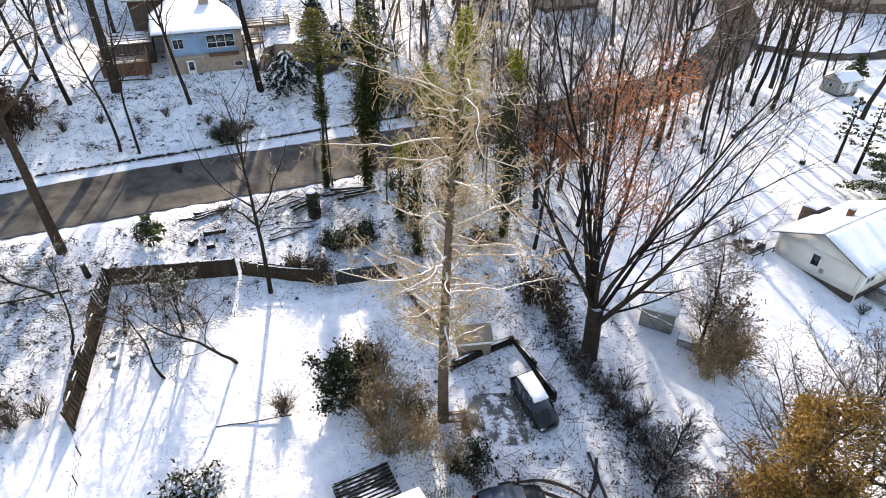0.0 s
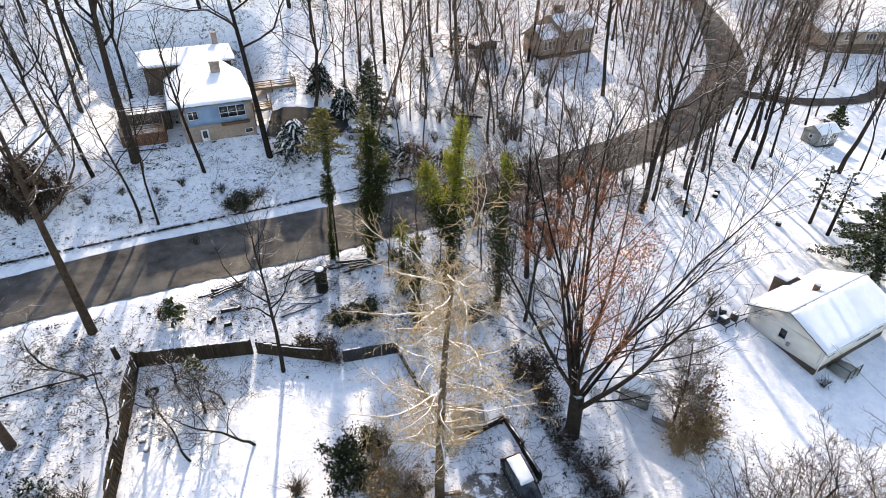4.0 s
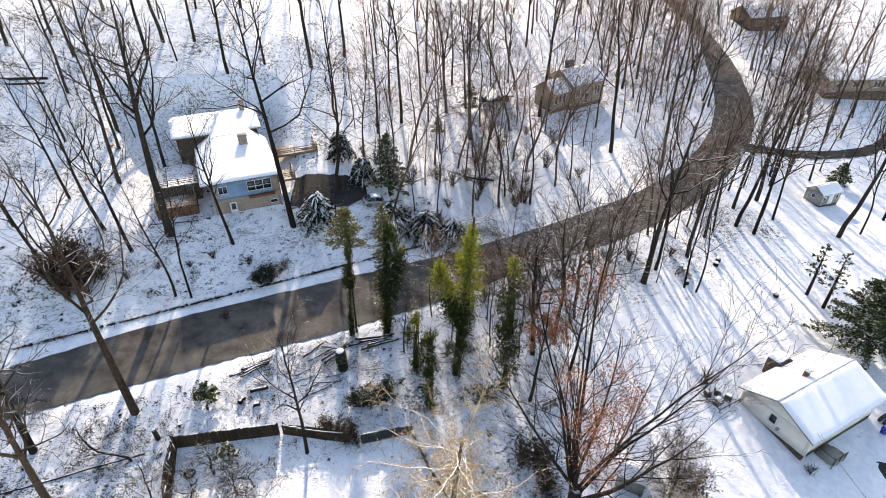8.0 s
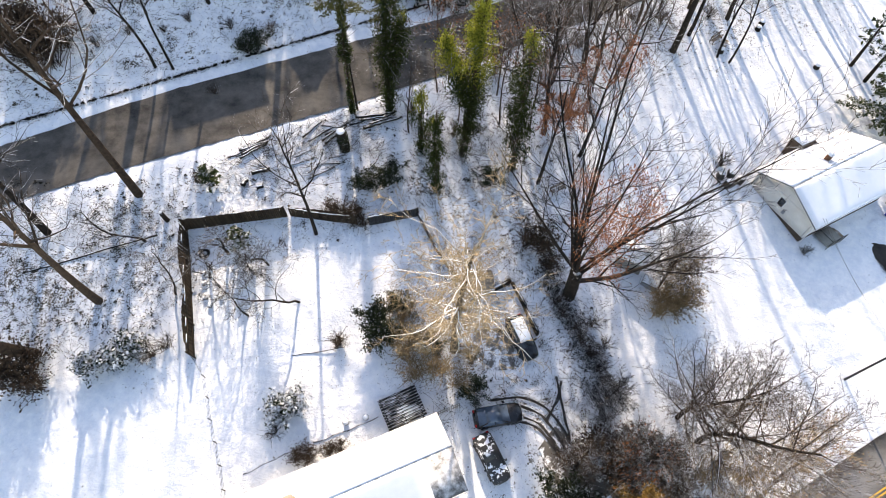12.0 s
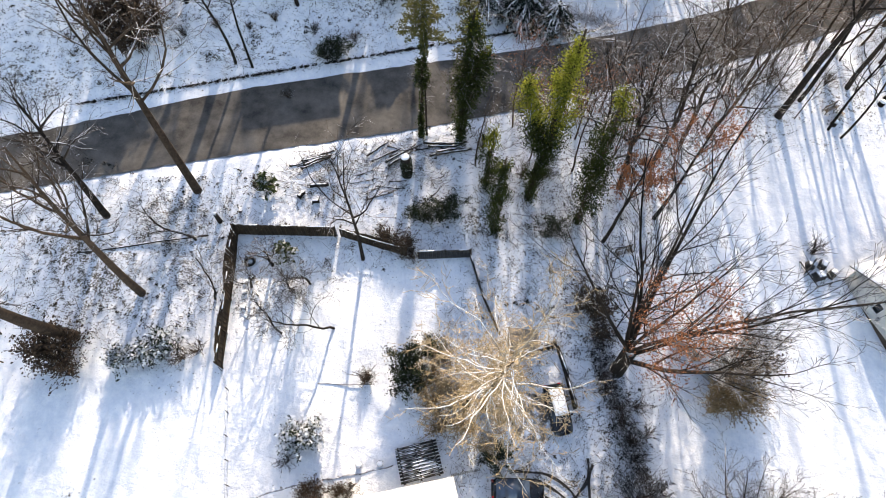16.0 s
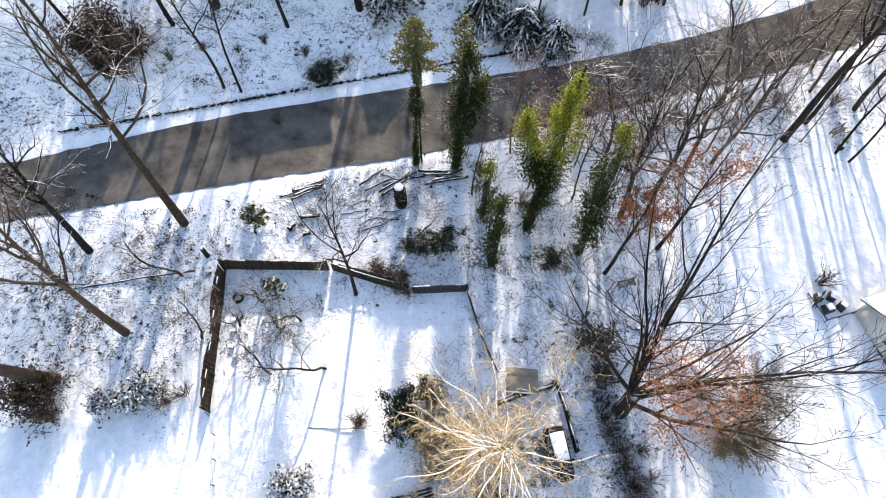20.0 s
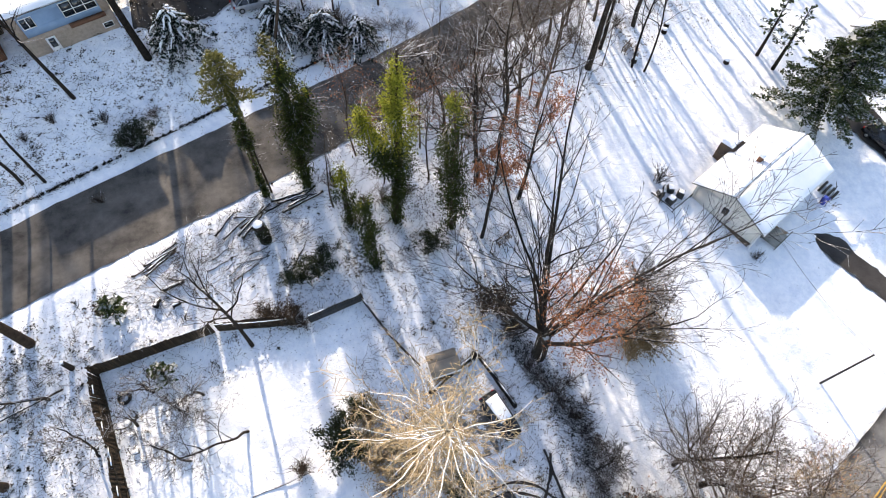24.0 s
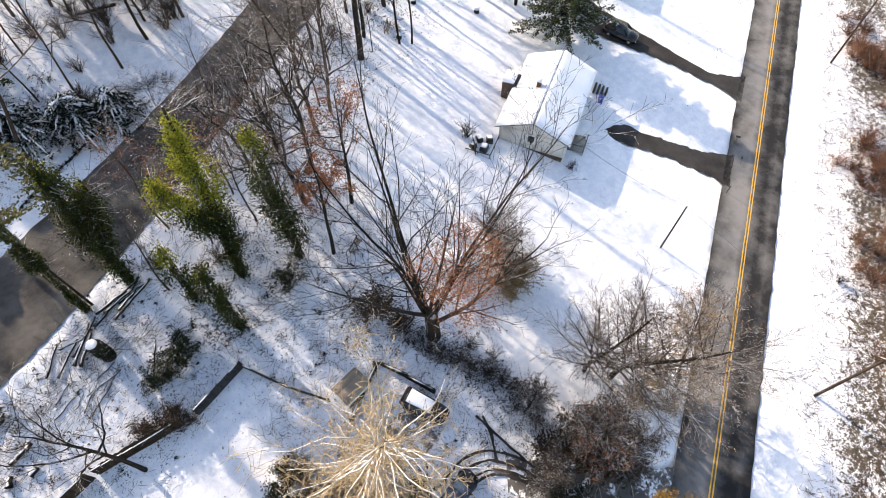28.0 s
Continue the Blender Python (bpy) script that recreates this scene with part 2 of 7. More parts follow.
M = dict(
    ground=snow_ground(),
    snow=plain("snow", (0.82, 0.85, 0.90), (0.92, 0.93, 0.95), 1.2, 0.75, relief=0.5),
    street=asphalt("street_asphalt", (0.032, 0.030, 0.0285), (0.145, 0.134, 0.121)),
    main=asphalt("road_asphalt", (0.026, 0.025, 0.025), (0.22, 0.213, 0.205), 0.0, True),
    drive=asphalt("driveway_asphalt", (0.024, 0.022, 0.021), (0.065, 0.06, 0.057)),
    patch=asphalt("worn_parking_patch", (0.08, 0.077, 0.072), (0.20, 0.192, 0.18), 0.16),
    # gravel tone that carries the brush's shade in its colour
    shaded_gravel=asphalt("brush_shaded_gravel", (0.07, 0.065, 0.06), (0.16, 0.15, 0.14), 0.12),
    yellow=plain("yellow_paint", (0.55, 0.30, 0.03), (0.72, 0.42, 0.05), 2.0, 0.6, relief=0.0),
    bark=plain("dark_bark", (0.010, 0.008, 0.007), (0.046, 0.036, 0.028), 3.0, 0.9, relief=0.9, snow=(0.72, 1.0, 2.0, 0.3), vary=0.35),
    bark_brown=plain("brown_bark", (0.03, 0.021, 0.015), (0.10, 0.07, 0.048), 3.0, 0.9, relief=0.9, snow=(0.75, 1.05, 2.0, 0.3), vary=0.3),
    pale=plain("pale_sycamore_bark", (0.24, 0.19, 0.125), (0.60, 0.53, 0.41), 1.6, 0.8, relief=0.6, snow=(0.62, 0.9, 2.0, 0.4), vary=0.2),
    syc_trunk=plain("sycamore_trunk_bark", (0.035, 0.027, 0.019), (0.15, 0.115, 0.08), 1.2, 0.85, relief=0.8, snow=(0.9, 1.1, 2.0, 0.4)),
    mottled=plain("snow_mottled_paint", (0.012, 0.012, 0.014), (0.03, 0.03, 0.032), 3.0, 0.4, relief=0.3, snow=(0.92, 1.02, 2.2, 1.0)),
    twig_warm=plain("warm_grey_twigs", (0.055, 0.040, 0.030), (0.20, 0.145, 0.11), 1.0, 0.9, relief=0.0, snow=(0.8, 1.1, 1.2, 0.45), vary=0.5),
    twig=plain("fine_twigs", (0.020, 0.015, 0.011), (0.085, 0.062, 0.046), 2.0, 0.9, relief=0.0, snow=(0.75, 1.05, 1.2, 0.45), vary=0.35),
    rust=plain("rusty_twigs", (0.07, 0.038, 0.026), (0.24, 0.135, 0.09), 0.5, 0.9, relief=0.0, snow=(0.9, 1.15, 1.2, 0.4), vary=0.5),
    twig_tan=plain("tan_twigs", (0.15, 0.105, 0.058), (0.44, 0.335, 0.20), 1.0, 0.9, relief=0.0, snow=(0.95, 1.2, 1.2, 0.4), vary=0.25),
    leaf_brown=foliage("dry_brown_leaves", (0.13, 0.05, 0.025), (0.50, 0.21, 0.10)),
    leaf_dark=foliage("dull_brown_leaves", (0.022, 0.016, 0.012), (0.115, 0.08, 0.055)),
    tuft=foliage("dark_weeds", (0.010, 0.010, 0.009), (0.06, 0.052, 0.038)),
    leaf_tan=foliage("dry_tan_leaves", (0.15, 0.11, 0.062), (0.42, 0.31, 0.19)),
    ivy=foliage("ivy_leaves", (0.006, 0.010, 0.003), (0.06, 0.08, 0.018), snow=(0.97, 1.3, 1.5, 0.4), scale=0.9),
    # paler yellow-green copy of the ivy with sunlight put into its colour
    ivy_sunlit=foliage("sunlight_tinted_ivy_leaves", (0.035, 0.055, 0.008), (0.40, 0.40, 0.05), scale=1.0),
    evergreen=foliage("dark_broad_leaves", (0.007, 0.010, 0.006), (0.05, 0.062, 0.028), snow=(0.9, 1.2, 1.5, 0.5)),
    needle=foliage("pine_needles", (0.016, 0.028, 0.012), (0.09, 0.11, 0.04), snow=(0.85, 1.15, 0.8, 0.5)),
    needle_dark=foliage("dark_evergreen", (0.006, 0.011, 0.008), (0.03, 0.042, 0.026), snow=(0.75, 1.0, 1.4, 0.6)),
    needle_snow=foliage("snowy_evergreen", (0.010, 0.017, 0.010), (0.045, 0.06, 0.032), snow=(0.58, 0.8, 1.6, 0.9)),
    gold=foliage("golden_brown_oak_leaves", (0.06, 0.036, 0.012), (0.32, 0.195, 0.055), snow=(0.98, 1.3, 0.8, 0.4)),
    olive=foliage("olive_needles", (0.045, 0.05, 0.016), (0.20, 0.18, 0.055)),
    white_wall=plain("cream_siding", (0.60, 0.58, 0.52), (0.72, 0.70, 0.64), 1.0, 0.6, relief=0.1),
    white_paint=plain("white_paint", (0.70, 0.70, 0.70), (0.82, 0.82, 0.81), 2.0, 0.5, relief=0.05),
    brown_wall=plain("brown_foundation", (0.06, 0.045, 0.035), (0.12, 0.09, 0.07), 2.0, 0.8),
    blue_wall=plain("blue_siding", (0.16, 0.27, 0.42), (0.24, 0.36, 0.52), 1.0, 0.6, relief=0.1),
    brick=plain("tan_brick", (0.24, 0.19, 0.15), (0.42, 0.34, 0.28), 3.0, 0.85, relief=0.4),
    wood=plain("weathered_deck_wood", (0.12, 0.085, 0.06), (0.30, 0.21, 0.14), 2.0, 0.8, relief=0.4, snow=(0.8, 1.05, 0.7, 0.35), vary=0.3),
    deck_snow=plain("snow_striped_boards", (0.05, 0.037, 0.027), (0.14, 0.10, 0.07), 2.0, 0.8, relief=0.4, snow=(0.5, 0.75, 1.5, 0.7), vary=0.3),
    slats=plain("snow_flecked_slats", (0.012, 0.012, 0.012), (0.045, 0.042, 0.038), 2.0, 0.8, relief=0.4, snow=(0.78, 0.95, 1.2, 0.7), vary=0.3),
    wood_red=plain("red_brown_boards", (0.11, 0.055, 0.035), (0.20, 0.10, 0.06), 2.0, 0.8, relief=0.3, vary=0.2),
    fence=plain("fence_boards", (0.028, 0.021, 0.015), (0.085, 0.062, 0.042), 0.6, 0.85, relief=0.5, vary=0.15),
    grey_wall=plain("grey_boards", (0.20, 0.20, 0.19), (0.33, 0.33, 0.31), 2.0, 0.8, relief=0.3),
    tan_wall=plain("taupe_siding", (0.22, 0.18, 0.14), (0.34, 0.28, 0.22), 1.5, 0.8, relief=0.2),
    dark=plain("dark_trim", (0.02, 0.02, 0.02), (0.05, 0.045, 0.04), 3.0, 0.7, relief=0.1),
    shingle=plain("grey_shingles", (0.10, 0.10, 0.10), (0.2, 0.2, 0.2), 4.0, 0.85, relief=0.4, snow=(0.45, 0.95, 1.6, 0.6)),
    metal=plain("grey_metal", (0.22, 0.22, 0.23), (0.4, 0.4, 0.41), 3.0, 0.45, 0.6, relief=0.1),
    rubber=plain("tyre_rubber", (0.012, 0.012, 0.012), (0.03, 0.03, 0.03), 8.0, 0.85, relief=0.1),
    black_paint=plain("black_car_paint", (0.008, 0.008, 0.01), (0.018, 0.018, 0.02), 2.0, 0.18, relief=0.0, snow=(1.05, 1.2, 0.8, 0.3)),
    silver_paint=plain("silver_car_paint", (0.30, 0.32, 0.35), (0.42, 0.44, 0.47), 2.0, 0.3, 0.4, relief=0.0),
    blue_plastic=plain("blue_plastic", (0.01, 0.03, 0.28), (0.03, 0.07, 0.45), 2.0, 0.4, relief=0.0),
    lamp=plain("clear_lamp", (0.5, 0.5, 0.5), (0.7, 0.7, 0.7), 3.0, 0.2, relief=0.0),
    tail=plain("red_lamp", (0.25, 0.01, 0.01), (0.4, 0.02, 0.02), 3.0, 0.25, relief=0.0),
    pane=glass("window_glass", (0.015, 0.018, 0.022)),
    # the blue of the reflected sky is put into this glass colour
    sky_pane=glass("sky_tinted_glass", (0.05, 0.07, 0.10), 0.12),
    stone=plain("fieldstone", (0.10, 0.095, 0.09), (0.26, 0.25, 0.23), 3.0, 0.85, relief=0.6, snow=(0.6, 0.85, 1.0, 0.4), vary=0.4),
    log=plain("cut_logs", (0.012, 0.010, 0.009), (0.05, 0.04, 0.03), 3.0, 0.9, relief=0.7, snow=(0.8, 0.98, 1.4, 0.35), vary=0.3),
    cable=plain("black_cable", (0.015, 0.015, 0.015), (0.03, 0.03, 0.03), 3.0, 0.6, relief=0.0),
)


# ---- mesh tools ----
def from_arrays(name, verts, quads=None, tris=None):
    me = bpy.data.meshes.new(name)
    verts = np.asarray(verts, dtype=np.float32).reshape(-1, 3)
    quads = np.zeros((0, 4), int) if quads is None or len(quads) == 0 else np.asarray(quads, int)
    tris = np.zeros((0, 3), int) if tris is None or len(tris) == 0 else np.asarray(tris, int)
    me.vertices.add(len(verts))
    me.vertices.foreach_set("co", verts.ravel())
    loops = np.concatenate((quads.ravel(), tris.ravel())).astype(np.int32)
    me.loops.add(len(loops))
    me.loops.foreach_set("vertex_index", loops)
    starts = np.concatenate((np.arange(len(quads)) * 4, len(quads) * 4 + np.arange(len(tris)) * 3)).astype(np.int32)
    me.polygons.add(len(starts))
    me.polygons.foreach_set("loop_start", starts)
    me.update(calc_edges=True)
    me.validate()
    return me


class Shape:
    """Collects boxes, prisms and tubes into one mesh."""

    def __init__(self):
        self.v, self.q, self.t, self.n = [], [], [], 0

    def add(self, verts, quads=(), tris=()):
        verts = np.asarray(verts, float).reshape(-1, 3)
        self.v.append(verts)
        if len(quads):
            self.q.append(np.asarray(quads, int) + self.n)
        if len(tris):
            self.t.append(np.asarray(tris, int) + self.n)
        self.n += len(verts)
        return self

    def box(self, x0, x1, y0, y1, z0, z1, m=None):
        c = [(x, y, z) for z in (z0, z1) for y in (y0, y1) for x in (x0, x1)]
        if m is not None:
            c = [m @ Vector(p) for p in c]
        return self.add(c, [(0, 2, 3, 1), (4, 5, 7, 6), (0, 1, 5, 4), (2, 6, 7, 3), (0, 4, 6, 2), (1, 3, 7, 5)])

    def prism(self, ring, z0, z1):
        """A vertical prism over a ring of (x, y)."""
        k = len(ring)
        v = [(x, y, z0) for x, y in ring] + [(x, y, z1) for x, y in ring] + [(sum(p[0] for p in ring) / k, sum(p[1] for p in ring) / k, z) for z in (z0, z1)]
        q = [(i, (i + 1) % k, k + (i + 1) % k, k + i) for i in range(k)]
        t = [((i + 1) % k, i, 2 * k) for i in range(k)] + [(k + i, k + (i + 1) % k, 2 * k + 1) for i in range(k)]
        return self.add(v, q, t)

    def hull(self, pts, faces):
        """Any closed solid: its corners and its faces of three or four corners."""
        return self.add(pts, [f for f in faces if len(f) == 4], [f for f in faces if len(f) == 3])

    def tube(self, pts, radii, k=6, caps=True):
        p = np.asarray(pts, float)
        r = np.asarray(radii, float) if np.ndim(radii) else np.full(len(p), float(radii))
        d = p[-1] - p[0]
        d = d / (np.linalg.norm(d) + 1e-9)
        a = np.array([0, 0, 1.0]) if abs(d[2]) < 0.8 else np.array([1.0, 0, 0])
        u = np.cross(d, a)
        u /= np.linalg.norm(u)
        w = np.cross(d, u)
        ang = np.arange(k) * (2 * math.pi / k)
        ring = np.cos(ang)[:, None] * u + np.sin(ang)[:, None] * w
        v = (p[:, None, :] + r[:, None, None] * ring[None]).reshape(-1, 3)
        n = len(p)
        i = (np.arange(n - 1) * k)[:, None] + np.arange(k)[None]
        j = (np.arange(n - 1) * k)[:, None] + (np.arange(k)[None] + 1) % k
        q = np.stack((i, i + k, j + k, j), -1).reshape(-1, 4)
        t = []
        if caps:
            v = np.vstack((v, p[0], p[-1]))
            e = np.arange(k)
            t = np.vstack((np.stack((e, (e + 1) % k, np.full(k, n * k)), -1), np.stack(((n - 1) * k + (e + 1) % k, (n - 1) * k + e, np.full(k, n * k + 1)), -1)))
        return self.add(v, q, t)

    def mesh(self, name):
        v = np.vstack(self.v) if self.v else np.zeros((0, 3))
        return from_arrays(name, v, np.vstack(self.q) if self.q else None, np.vstack(self.t) if self.t else None)


def part(name, shape, material, parent=None, label="", smooth=False):
    """Links a shape or a mesh as one object under a thing or a part."""
    me = shape if isinstance(shape, bpy.types.Mesh) else shape.mesh(name)
    if not me.materials:
        me.materials.append(M[material])
    if smooth:
        me.polygons.foreach_set("use_smooth", [True] * len(me.polygons))
    ob = new(name, me)
    if parent is not None:
        ob.parent = parent
    if label:
        tagged(ob, label)
    return ob


def thing(name, label, category, m=None, group="", kind=""):
    """A top-level Empty at the base of a thing."""
    ob = new(name)
    ob.empty_display_size = 0.2
    if m is not None:
        ob.matrix_basis = m
    return tagged(ob, label, category, group, kind)


# ---- ground ----
ALONG = Vector((0.876, 0.482))
GRID = math.degrees(math.atan2(0.482, 0.876))
# three cross-sections of the land, from the main road up the hill: by the blue house, by the bend, by the far driveway
SLOPES = (
    ((-120, -40, 0, 15, 26, 39, 50, 62, 66, 70, 75, 88, 100, 110, 125, 160, 240), (-9, -6.5, -4, -2.6, -0.8, 0.9, 3.2, 4.2, 5.6, 8.0, 10.4, 14.0, 19.2, 23.8, 29.5, 37.5, 48)),
    ((-120, -40, 0, 15, 26, 39, 50, 62, 66, 75, 85, 95, 110, 125, 160, 240), (-9, -6.5, -4, -2.6, -0.8, 0.9, 3.2, 4.2, 5.0, 7.4, 9.2, 11, 14, 18, 26, 38)),
    ((-120, -40, 0, 15, 26, 39, 46, 54, 60, 65, 75, 85, 110, 160, 240), (-9, -6.5, -4, -2.6, -1.0, -0.2, 0.1, 1.2, 3.2, 5, 6.5, 8, 13, 24, 36)),
)


def ease(a):
    a = np.clip(a, 0, 1)
    return a * a * (3 - 2 * a)


def height(x, y):
    """The lie of the land: it rises away from the main road, across the side street and up the wooded hill, most steeply behind the blue house."""
    x, y = np.asarray(x, float), np.asarray(y, float)
    u, v = 0.876 * x + 0.482 * y, -0.482 * x + 0.876 * y
    a, b, c = (sum(np.interp(v + d, at_v, at_z) for d in (-3, -1.5, 0, 1.5, 3)) / 5 for at_v, at_z in SLOPES)
    f, g = ease((u - 15) / 50), ease((u - 75) / 33)
    z = (a * (1 - f) + b * f) * (1 - g) + c * g
    # the level ground cut into the bank for the blue house
    hx, hy = 0.906 * (x + 32.7) + 0.423 * (y - 67.1), -0.423 * (x + 32.7) + 0.906 * (y - 67.1)
    pad = ease((hx + 13) / 5) * ease((15 - hx) / 5) * ease((hy + 3) / 3) * ease((30 - hy) / 6)
    return z - pad * np.maximum(0, z - (9.9 + 0.12 * hy))


def zat(x, y):
    return float(height(x, y))


def curve_through(points, step):
    """A smooth line through points of the plan, in even steps."""
    p = [Vector(q) for q in points]
    out = []
    for i in range(len(p) - 1):
        a, b, c, d = p[max(i - 1, 0)], p[i], p[i + 1], p[min(i + 2, len(p) - 1)]
        n = max(2, int((c - b).length / step))
        for k in range(n):
            t = k / n
            out.append(0.5 * ((2 * b) + (c - a) * t + (2 * a - 5 * b + 4 * c - d) * t * t + (3 * b - a - 3 * c + d) * t ** 3))
    return out + [p[-1]]


def even(line, n):
    d = np.array([tuple(q) for q in line])
    s = np.concatenate(([0], np.cumsum(np.hypot(*np.diff(d, axis=0).T))))
    k = np.linspace(0, s[-1], n)
    return np.stack((np.interp(k, s, d[:, 0]), np.interp(k, s, d[:, 1])), -1)


def strip(left, right, n, across, lift, ragged=0.0):
    """A paved strip between two edge lines, lying on the land."""
    a, b = even(curve_through(left, 1.5), n), even(curve_through(right, 1.5), n)
    for e, other, s in ((a, b, 3.1), (b, a, 7.7)):
        for i in range(n):
            out = (e[i] - other[i]) / (np.linalg.norm(e[i] - other[i]) + 1e-6)
            e[i] += out * ragged * (noise.noise((e[i][0] * 0.9, e[i][1] * 0.9, s)) + 0.6 * noise.noise((e[i][0] * 2.7, e[i][1] * 2.7, s)))
    w = np.linspace(0, 1, across + 1)
    g = a[:, None, :] * (1 - w)[None, :, None] + b[:, None, :] * w[None, :, None]
    z = height(g[..., 0], g[..., 1]) + lift
    v = np.concatenate((g, z[..., None]), -1).reshape(-1, 3)
    i = (np.arange(n - 1) * (across + 1))[:, None] + np.arange(across)[None]
    q = np.stack((i, i + 1, i + across + 2, i + across + 1), -1).reshape(-1, 4)
    return Shape().add(v, q), np.vstack((a, b[::-1]))


def inside(ring, x, y):
    """Which points of the plan lie inside a ring."""
    res = np.zeros(x.shape, bool)
    for (x0, y0), (x1, y1) in zip(ring, np.roll(ring, -1, axis=0)):
        if y0 != y1:
            res ^= ((y0 > y) != (y1 > y)) & (x < (x1 - x0) * (y - y0) / (y1 - y0) + x0)
    return res


def within(ring, x, y):
    """Whether one point of the plan lies inside a ring."""
    x0, y0 = ring[:, 0], ring[:, 1]
    x1, y1 = np.roll(x0, -1), np.roll(y0, -1)
    up = (y0 > y) != (y1 > y)
    return bool(np.count_nonzero(up & (x < (x1 - x0) * (y - y0) / np.where(y1 == y0, 1e-9, y1 - y0) + x0)) % 2)


paved = []


def road(name, left, right, n, across, lift, ragged, material, label, category="road"):
    s, ring = strip(left, right, n, across, lift, ragged)
    ob = part(name, s, material, None, smooth=True)
    tagged(ob, label, category, kind="structure")
    paved.append(ring)
    return ob


road("street", [(-120, 1), (-80, 19.5), (-60, 29.5), (-48, 35.3), (-33.5, 42.2), (-13, 51.5), (-1, 57.6), (7.6, 62.7), (19.5, 69.4), (27.3, 74.0), (36.3, 80.6), (44.3, 88.2), (55.1, 101.4), (61.3, 111.4), (66.2, 123.7), (69.2, 136), (70.8, 147), (71.2, 158.5), (70.8, 170), (68, 200)],
     [(-124, 8), (-84, 26), (-64, 35.5), (-50, 42.3), (-34, 51.4), (-17, 59.6), (-1, 67), (13.7, 75.0), (28.1, 84.2), (36.1, 90.8), (43.5, 98.3), (50.7, 108.4), (56.0, 119.2), (58.6, 126.6), (60.9, 135), (62.9, 144.5), (64.6, 152.3), (66.0, 160), (66.2, 170), (63, 199)], 330, 8, 0.03, 0.18, "street", "worn grey asphalt side street ploughed between snowy verges")
road("main_road", [(-60, -35.2), (19.0, 8.1), (37.7, 18.4), (52.1, 26.3), (65, 33.4), (83.4, 43.3), (180, 96.0)],
     [(-56.8, -41), (22.2, 2.3), (41, 12.6), (55.3, 20.5), (68.2, 27.6), (86.6, 37.5), (183, 90.2)], 240, 8, 0.04, 0.12, "main", "two-lane grey asphalt road with double yellow line")
road("house_driveway", [(44.6, 39.0), (47.1, 38.2), (48.3, 35.5), (51.8, 29.9), (53.8, 27.5), (55.6, 26.0)], [(44.2, 38.4), (44.6, 36.6), (45.6, 35.0), (47.8, 31.1), (49.3, 27.2), (50.0, 24.0)], 60, 5, 0.04, 0.35, "drive", "cleared black asphalt driveway edged with snow")
road("neighbour_driveway", [(61.0, 58.0), (60.8, 55.0), (61.7, 50.5), (63.2, 41.4), (64.4, 36.8), (67.5, 34.0)], [(56.5, 54.6), (56.4, 51.2), (59.4, 45.0), (61.3, 40.0), (62.6, 35.2), (63.0, 31.6)], 60, 5, 0.04, 0.3, "drive", "cleared black asphalt driveway beside a pine")
road("far_driveway", [(57.5, 106.5), (64.5, 106.4), (70.1, 107.1), (76.9, 108.7), (84.5, 111.5), (90.1, 115), (94.8, 120)], [(56.5, 103.6), (63.6, 104.0), (69.1, 104.5), (75.7, 106), (83.9, 108.6), (91.2, 113), (97, 119)], 44, 4, 0.04, 0.2, "drive", "narrow dark driveway curving through snow")
road("house_parking", [(-23.6, 70.6), (-20, 71.3), (-16, 72.6), (-13, 75.0)], [(-24.2, 77.0), (-21, 77.8), (-17, 78.4), (-13.6, 77.2)], 30, 8, 0.05, 0.4, "drive", "half-cleared gravel parking beside the blue house")
road("parking_patch", [(2.0, 27.0), (1.9, 25.4), (3.2, 23.2)], [(5.6, 27.4), (5.8, 25.6), (5.6, 23.4)], 24, 8, 0.05, 0.7, "patch", "bare grey gravel patch beside a parked car")
# dark strip painted where the brush throws shade over the snowy drive
road("drive_shade", [(7.5, 16.5), (10.0, 12.5), (14, 8.0), (17.5, 7.3)], [(9.5, 19.0), (13.0, 15.0), (17, 11.0), (20.5, 8.8)], 40, 6, 0.05, 0.4, "shaded_gravel", "gravel driveway mouth darkened to paint in the shade of the brush")

for k, off in enumerate((-0.14, 0.14)):
    c0, c1 = Vector((-58.4, -38.1)), Vector((181.5, 93.1))
    side = Vector((-0.481, 0.877))
    line, _ = strip([tuple(c0 + side * (off - 0.06)), tuple(c1 + side * (off - 0.06))], [tuple(c0 + side * (off + 0.06)), tuple(c1 + side * (off + 0.06))], 240, 1, 0.046, 0.02)
    tagged(part("road_line", line, "yellow"), "solid yellow centre line painted on asphalt", "road marking", "double centre line", "structure")


def axis(lo, hi, step, far):
    core = list(np.arange(lo, hi + step, step))
    a, b, s = core[0], core[-1], step
    while b < far:
        s *= 1.25
        core.append(b + s)
        core.insert(0, a - s)
        a, b = core[0], core[-1]
    return np.array(core)


gx, gy = np.meshgrid(axis(-78, 104, 0.75, 2600), axis(-12, 150, 0.75, 2600), indexing="ij")
gz = height(gx, gy)
gv = -0.482 * gx + 0.876 * gy
near = (np.abs(gx) < 110) & (gy > -30) & (gy < 170)
rough = np.zeros(gx.shape)
idx = np.argwhere(near)
for i, j in idx:
    x, y = gx[i, j], gy[i, j]
    rough[i, j] = 0.10 * noise.noise((x * 0.23, y * 0.23, 0)) + 0.05 * noise.noise((x * 0.9, y * 0.9, 5))
on_road = np.zeros(gx.shape, bool)
for ring in paved:
    lo, hi = ring.min(0), ring.max(0)
    box = (gx > lo[0]) & (gx < hi[0]) & (gy > lo[1]) & (gy < hi[1])
    on_road[box] |= inside(ring[::2], gx[box], gy[box])
gz = np.where(on_road, gz - 0.22, gz + rough)
